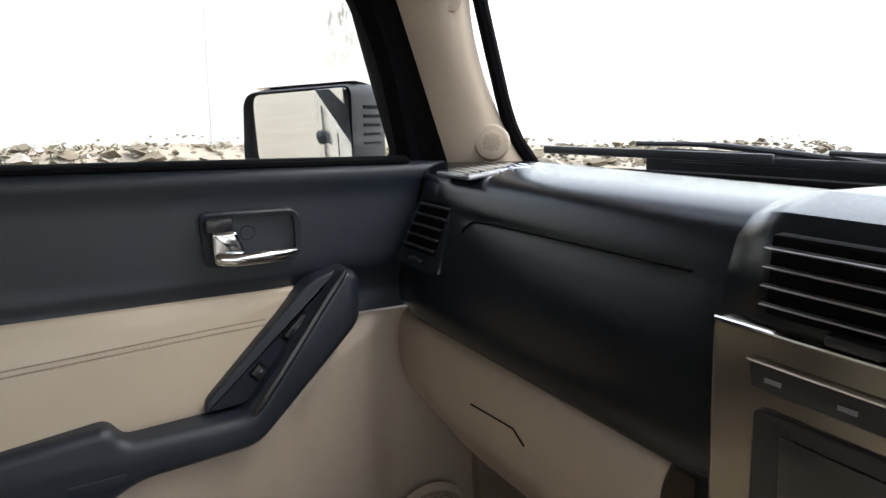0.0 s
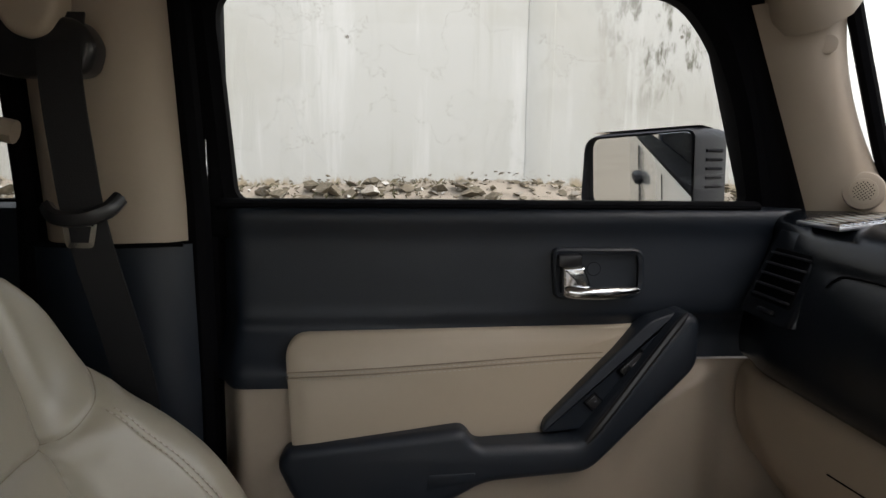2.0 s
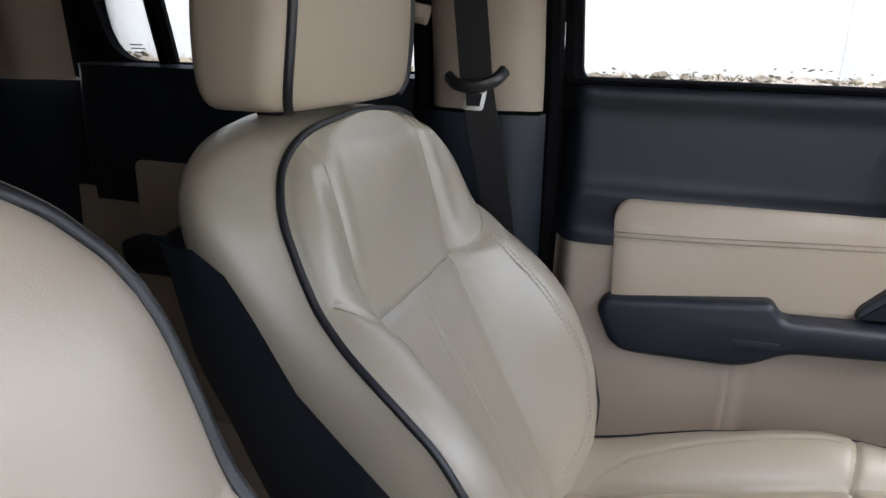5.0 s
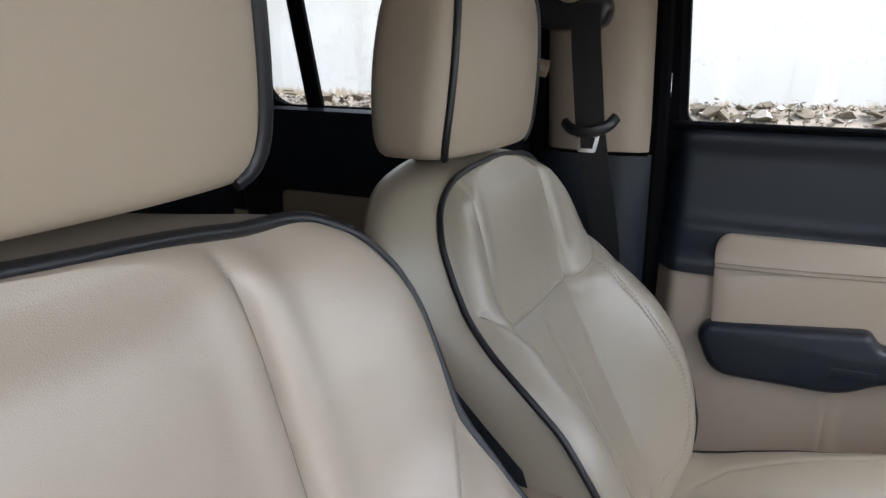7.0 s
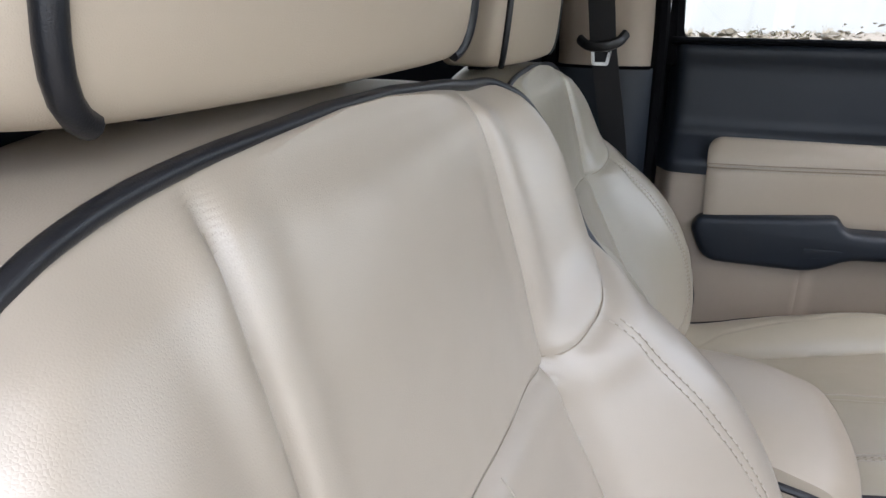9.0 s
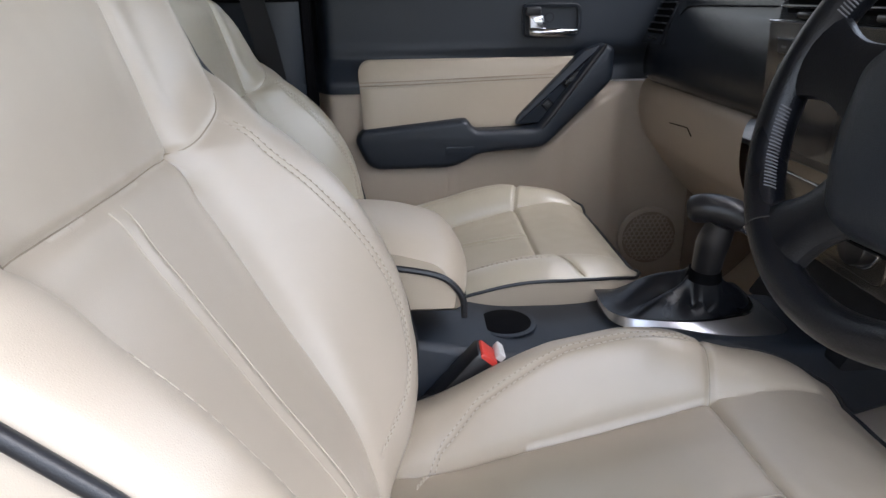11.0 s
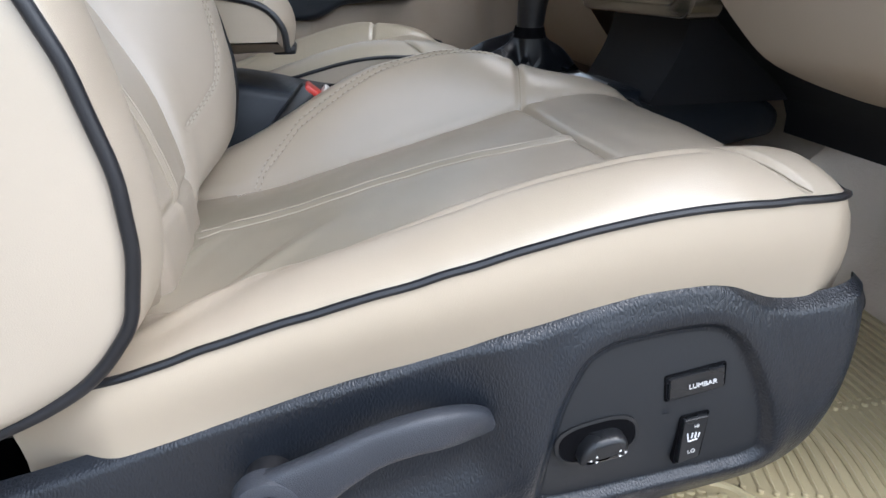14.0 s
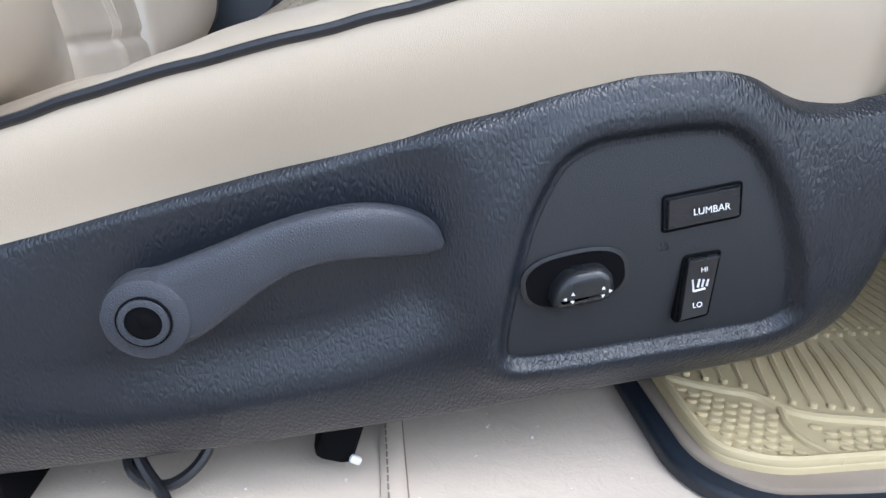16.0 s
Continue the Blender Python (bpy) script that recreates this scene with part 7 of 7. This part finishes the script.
# ---- steering wheel ----
def build_wheel():
    c = Vector((0.568, -0.377, 0.624))
    sw = thing("steering_wheel", tuple(c), "black leather-wrapped four-spoke steering wheel", "steering wheel")
    turn = Matrix.Rotation(radians(5.8), 3, "Z")
    a = radians(19)
    nrm = turn @ Vector((-math.cos(a), 0, math.sin(a)))      # to the driver
    up = turn @ Vector((math.sin(a), 0, math.cos(a)))
    side = turn @ Vector((0, -1, 0))                          # to the driver's right
    def P(u, v, d):
        return c + side * u + up * v + nrm * d
    R, r0 = 0.172, 0.0172
    def around(t, rr, d):
        return P(math.cos(t) * rr, math.sin(t) * rr, d)
    N = 120
    rings = []
    for k in range(N):
        t = 2 * math.pi * k / N
        r = r0
        rings.append([around(t, R + r * math.cos(b), r * 1.1 * math.sin(b)) for b in (2 * math.pi * j / 20 for j in range(20))])
    bm = loft(rings + [rings[0]], True, False)
    bmesh.ops.remove_doubles(bm, verts=bm.verts, dist=1e-6)
    rim = part("rim", bm, WHEEL_LEATHER, sw, "black ribbed leather rim")
    # crossed lacing on the inner edge, between the spokes
    for t0, t1, n in ((radians(187), radians(217), 24), (radians(138), radians(155), 14), (radians(323), radians(353), 24), (radians(25), radians(42), 14)):
        bm = bmesh.new()
        for k in range(n):
            t = t0 + (t1 - t0) * k / n
            q = [around(t + dt * (t1 - t0) / n, R - r0 * math.cos(b) - 0.0004, r0 * 1.1 * math.sin(b)) for dt, b in ((0.15, 0.75), (0.5, 0.45), (0.85, 0.15))]
            tube(q, 0.0007, 5, bm=bm)
        part("lacing", bm, GREY_THREAD, rim, "grey crossed lacing thread")
    for t in (228, 312, 136, 44):
        t = radians(t)
        part("rim_seam", tube([around(t, R + (r0 + 0.0004) * math.cos(b), (r0 + 0.0004) * 1.1 * math.sin(b)) for b in (2 * math.pi * j / 20 for j in range(20))], 0.0009, 5, True), BLACK_SMOOTH, rim)
    # spokes: broad leather webs from the rim to the hub
    for t, wr, wh, hub_at, mat in ((169, 0.046, 0.036, (-0.078, 0.012), WHEEL_LEATHER), (11, 0.046, 0.036, (0.078, 0.012), WHEEL_LEATHER), (235, 0.045, 0.034, (-0.044, -0.076), WHEEL_LEATHER), (305, 0.045, 0.034, (0.044, -0.076), WHEEL_LEATHER)):
        t = radians(t)
        e = Vector((math.cos(t), math.sin(t))) * (R - 0.004)
        h = Vector(hub_at)
        ax = (e - h).normalized()
        tan = Vector((-ax.y, ax.x))
        rows = []
        for k in range(13):
            q = k / 12
            p = h.lerp(e, q)
            hw = wh + (wr - wh) * q - 0.011 * math.sin(math.pi * q) ** 1.5
            d0 = -0.007 + 0.007 * q - 0.002 * math.sin(math.pi * q)
            th = 0.010 + 0.004 * q
            rows.append([P(p.x + tan.x * math.cos(b) * hw, p.y + tan.y * math.cos(b) * hw, d0 + th * (math.copysign(abs(math.sin(b)) ** 0.7, math.sin(b)))) for b in (2 * math.pi * j / 18 for j in range(18))])
        part("spoke", loft(rows), mat, sw, "smooth black leather spoke")
    # padded hub
    hub = [Vector(p) for p in fillet([(-0.100, 0.034), (-0.056, 0.067), (0.056, 0.067), (0.104, 0.034), (0.090, -0.045), (0.060, -0.108), (-0.060, -0.108), (-0.090, -0.045)], [0.022, 0.035, 0.035, 0.022, 0.04, 0.03, 0.03, 0.04], 7)]
    rings = [[P(p.x, p.y, h) for p in inset(hub, d)] for d, h in ((0.004, -0.030), (0.0, -0.012), (0.001, -0.006), (0.004, 0.000), (0.010, 0.006), (0.020, 0.0105))]
    inner = inset(hub, 0.020)
    for k in (0.85, 0.65, 0.45, 0.25, 0.03):
        rings.append([P(p.x * k, p.y * k, 0.0105 + 0.006 * (1 - k * k)) for p in inner])
    pad = part("hub_pad", loft(rings), BLACK_TRIM, sw, "black padded hub")
    part("hub_gap", tube([P(p.x, p.y, -0.013) for p in inset(hub, -0.0012)], 0.0018, 5, True), BLACK_DEEP, pad)
    def dome(u, v):
        return 0.0160 - 1.6 * (u * u + v * v)
    ring = [P(0.006 + 0.034 * math.cos(b), -0.006 + 0.037 * math.sin(b), dome(0.035 * math.cos(b), 0.037 * math.sin(b))) for b in (2 * math.pi * j / 48 for j in range(48))]
    part("badge_ring", tube(ring, 0.0011, 5, True), BLACK_DEEP, pad)
    bd = bmesh.new()
    for u, v, w, h in ((q[0] + 0.013, q[1] - 0.010, *q[2:]) for q in ((-0.020, 0.006, 0.012, 0.012), (-0.026, 0.015, 0.004, 0.005), (-0.026, -0.003, 0.004, 0.005), (0.001, 0.009, 0.010, 0.0028), (0.001, 0.002, 0.010, 0.0028), (0.020, 0.005, 0.017, 0.012), (0.010, 0.017, 0.0035, 0.005), (0.010, -0.008, 0.0035, 0.005))):
        mesh_of(bd, [P(u + x * w / 2 + 0.15 * y * h, v + y * h / 2, dome(u, v) + d) for d in (-0.001, 0.0028) for x, y in ((-1, -1), (1, -1), (1, 1), (-1, 1))], [(4, 5, 6, 7), (0, 1, 5, 4), (1, 2, 6, 5), (2, 3, 7, 6), (3, 0, 4, 7)])
    part("badge", bd, EMBLEM, pad, "small chrome emblem of plain bars", 20)
    mk = bmesh.new()
    for k in range(5):
        u = -0.016 + 0.007 * k
        mesh_of(mk, [P(u + x * 0.0024, -0.050 + y * 0.0022, dome(u, -0.05) + 0.0006) for x, y in ((-1, -1), (1, -1), (1, 1), (-1, 1))], [(0, 1, 2, 3)])
    part("embossed_mark", mk, BLACK_SMOOTH, pad)


build_wheel()


# ---- footwell things ----
def lay(ob, k=0.906, about=(0.335, -0.96, 0.285)):
    """Lays a floor thing on the floor's true height: shrinks its meshes a little about one point."""
    m = Matrix.Translation(about) @ Matrix.Diagonal((k, k, k, 1)) @ Matrix.Translation(-Vector(about))
    at = Matrix.Translation(base_of(ob)) if ob.data is None else Matrix.Identity(4)
    for q in [ob] + list(ob.children_recursive):
        if q.data is not None:
            q.data.transform(at.inverted() @ m @ at)


def build_mat():
    mat = thing("floor_mat", (0.75, -0.45, -0.03), "tan ribbed rubber floor mat on carpet with dark edging", "floor mat")
    o = [Vector(p) for p in fillet([(0.556, -0.40), (0.552, -0.590), (0.582, -0.630), (0.66, -0.637), (1.02, -0.637), (1.04, -0.20), (0.556, -0.20)], [0.03, 0.03, 0.03, 0.03, 0.06, 0.06, 0.03], 6)]
    part("edging", plate(inset(o, -0.015), lambda u, v, h: Vector((u, v, -0.034 + h)), 0.012, 0.005), BLACK_TRIM, mat, "dark bound edge")
    part("carpet", plate(o, lambda u, v, h: Vector((u, v, -0.034 + h)), 0.016, 0.003), CARPET, mat, "tan carpet border")
    ro = [Vector(p) for p in fillet([(0.570, -0.40), (0.561, -0.555), (0.563, -0.598), (0.600, -0.618), (1.0, -0.622), (1.02, -0.22), (0.570, -0.22)], [0.03, 0.03, 0.02, 0.03, 0.05, 0.05, 0.03], 6)]
    part("sheet", plate(ro, lambda u, v, h: Vector((u, v, -0.020 + h)), 0.009, 0.003), MAT_RUBBER, mat, "tan rubber sheet")
    zt = -0.0108
    part("rim", tube([Vector((p.x, p.y, zt)) for p in inset(ro, 0.004)], 0.0050, 8, True, flat=0.8), MAT_RUBBER, mat)
    wave = [(0.568, -0.497), (0.601, -0.519), (0.629, -0.534), (0.645, -0.557), (0.664, -0.568), (0.695, -0.576), (0.725, -0.585), (0.745, -0.600), (0.80, -0.607), (1.0, -0.608)]
    part("wave_bar", tube(curve_through([(x, y, zt) for x, y in wave], 6), 0.0040, 8), MAT_RUBBER, mat)
    for br in ([(0.640, -0.553), (0.633, -0.575), (0.634, -0.596), (0.648, -0.617)], [(0.742, -0.598), (0.745, -0.610), (0.755, -0.618)]):
        part("wave_bar", tube(curve_through([(x, y, zt) for x, y in br], 5), 0.0034, 8), MAT_RUBBER, mat)
    # long ribs, each closed by a stud
    bm = bmesh.new()
    for k in range(31):
        x = 0.592 + 0.0128 * k
        y0 = lerp_table(wave, x) + 0.020
        lean = 0.020 * step01(0.59, 0.64, x)
        part("rib", tube(curve_through([(x, y0, zt - 0.001), (x + lean, y0 + 0.06, zt), (x + lean + 0.012, -0.455, zt - 0.001)], 3), [0.0018, 0.0026, 0.0030, 0.0030, 0.0030, 0.0028, 0.0020], 6), MAT_RUBBER, mat)
        part("rib", tube([(x + lean + 0.014, -0.436, zt), (x + lean + 0.03, -0.24, zt)], 0.0028, 6), MAT_RUBBER, mat)
        for p in ((x - 0.001, y0 - 0.003), (x + lean + 0.013, -0.4455)):
            merge(bm, disc((p[0], p[1], zt - 0.002), (0, 0, 1), 0.0034, 0.0055, 10, 0.0022))
    # flat oval studs in the two lens-shaped fields
    lens = ([(0.572, -0.505), (0.601, -0.524), (0.626, -0.540), (0.636, -0.562), (0.630, -0.590), (0.640, -0.612), (0.60, -0.611), (0.575, -0.602), (0.567, -0.58), (0.567, -0.545)],
            [(0.647, -0.564), (0.664, -0.575), (0.695, -0.583), (0.725, -0.592), (0.740, -0.604), (0.740, -0.613), (0.656, -0.613), (0.640, -0.59)])
    for i in range(20):
        for j in range(14):
            x, y = 0.560 + 0.0115 * i + 0.0055 * (j % 2), -0.614 + 0.0088 * j
            if max(inside(q, x, y) for q in lens) > 0.0052:
                d = disc((0, 0, 0), (0, 0, 1), 0.0040, 0.0034, 12, 0.0014)
                bmesh.ops.transform(d, verts=d.verts, matrix=Matrix.Translation((x, y, zt - 0.0012)) @ Matrix.Rotation(radians(-25), 4, "Z") @ Matrix.Diagonal((1.1, 0.72, 1, 1)))
                merge(bm, d)
    tagged(part("studs", bm, MAT_RUBBER, mat), kind="stuff")
    lay(mat)


build_mat()


def build_under_seat():
    # raised seam in the floor covering, clip and cable
    st = thing("floor_seam", (0.335, -0.55, -0.03), "stitched seam in the beige floor covering", "seam")
    def strip(u, v):
        y = -0.70 + 0.26 * v
        x = 0.331 + 0.019 * u
        return Vector((x, y, -0.0345 + 0.0025 * math.sin(math.pi * u) ** 0.5))
    part("welt", grid(strip, 6, 20), FLOOR_VINYL, st)
    part("stitching", stitches([strip(0.28, v / 30) + Vector((0, 0, 0.0004)) for v in range(31)], 0.006, 0.003, 0.0007), CARPET, st, "brown thread")
    part("edge", tube([strip(1.0, v / 30) + Vector((0, 0, 0.0004)) for v in range(31)], 0.0005, 5), CARPET, st)
    lay(st)
    cl = thing("rail_clip", (0.30, -0.55, -0.03), "black rail clip with a white block for its glint", "clip")
    part("body", rbox((0.305, -0.545, 0.002), (0.030, 0.035, 0.055), 0.008, (0, 18, 0)), BLACK_DEEP, cl)
    # shiny highlight on the black clip, modelled as a small white block
    part("tip", rbox((0.314, -0.566, -0.018), (0.009, 0.005, 0.006), 0.002, (0, 30, 0)), WHITE_INK_GLINT, cl, "white block for the clip's glint")
    cb = thing("cable", (0.17, -0.57, -0.03), "looped black cable under the seat", "cable")
    part("loop", tube(curve_through([(0.22, -0.53, 0.05), (0.215, -0.56, 0.0), (0.19, -0.575, -0.02), (0.165, -0.57, -0.012), (0.155, -0.55, 0.01), (0.14, -0.54, 0.05)], 7), 0.0042, 8), BLACK_SMOOTH, cb)
    part("loop", tube(curve_through([(0.16, -0.54, 0.05), (0.168, -0.565, 0.0), (0.19, -0.59, -0.022), (0.192, -0.62, -0.028), (0.19, -0.66, -0.03)], 7), 0.0042, 8), BLACK_SMOOTH, cb)
    lay(cl)
    lay(cb)
    rnd = random.Random(8)
    bm = bmesh.new()
    for k in range(42):
        stone(bm, (rnd.uniform(0.10, 0.52), rnd.uniform(-0.69, -0.46), -0.0045), rnd.uniform(0.0006, 0.0016), rnd)
    tagged(part("floor_crumbs", bm, PAPER), "pale crumbs and grit on the car floor", "crumbs", kind="stuff")
    sp = thing("door_speaker", (0.773, 0.69, 0.08), "round tan honeycomb speaker grille low in the door trim", "speaker")
    part("rim", disc((0.773, 0.699, 0.140), (0, -1, 0), 0.078, 0.010, 40, 0.004, 0.068), CREAM_TRIM, sp)
    part("cone_cover", disc((0.773, 0.698, 0.140), (0, -1, 0), 0.0685, 0.006, 40, 0.001), CARPET, sp, "brown grille backing")
    bm = bmesh.new()
    for i in range(-6, 7):
        for j in range(-6, 7):
            x, z = i * 0.0124 + (0.0062 if j % 2 else 0), j * 0.0107
            if math.hypot(x, z) < 0.064:
                merge(bm, disc((0.773 + x, 0.692, 0.140 + z), (0, -1, 0), 0.0067, 0.0022, 6, 0.0006, 0.0052))
    part("grille_mesh", bm, CREAM_TRIM, sp, "tan honeycomb grille")
    pd = thing("pedal", (1.0, -0.36, 0.12), "black brake pedal in the footwell", "pedal")
    part("pad", rbox((0.985, -0.40, 0.15), (0.016, 0.10, 0.06), 0.005, (0, -25, 0)), BLACK_TRIM, pd)
    part("arm", tube([(0.99, -0.40, 0.16), (1.04, -0.40, 0.30), (1.05, -0.40, 0.42)], 0.008, 8), BLACK_SMOOTH, pd)


build_under_seat()
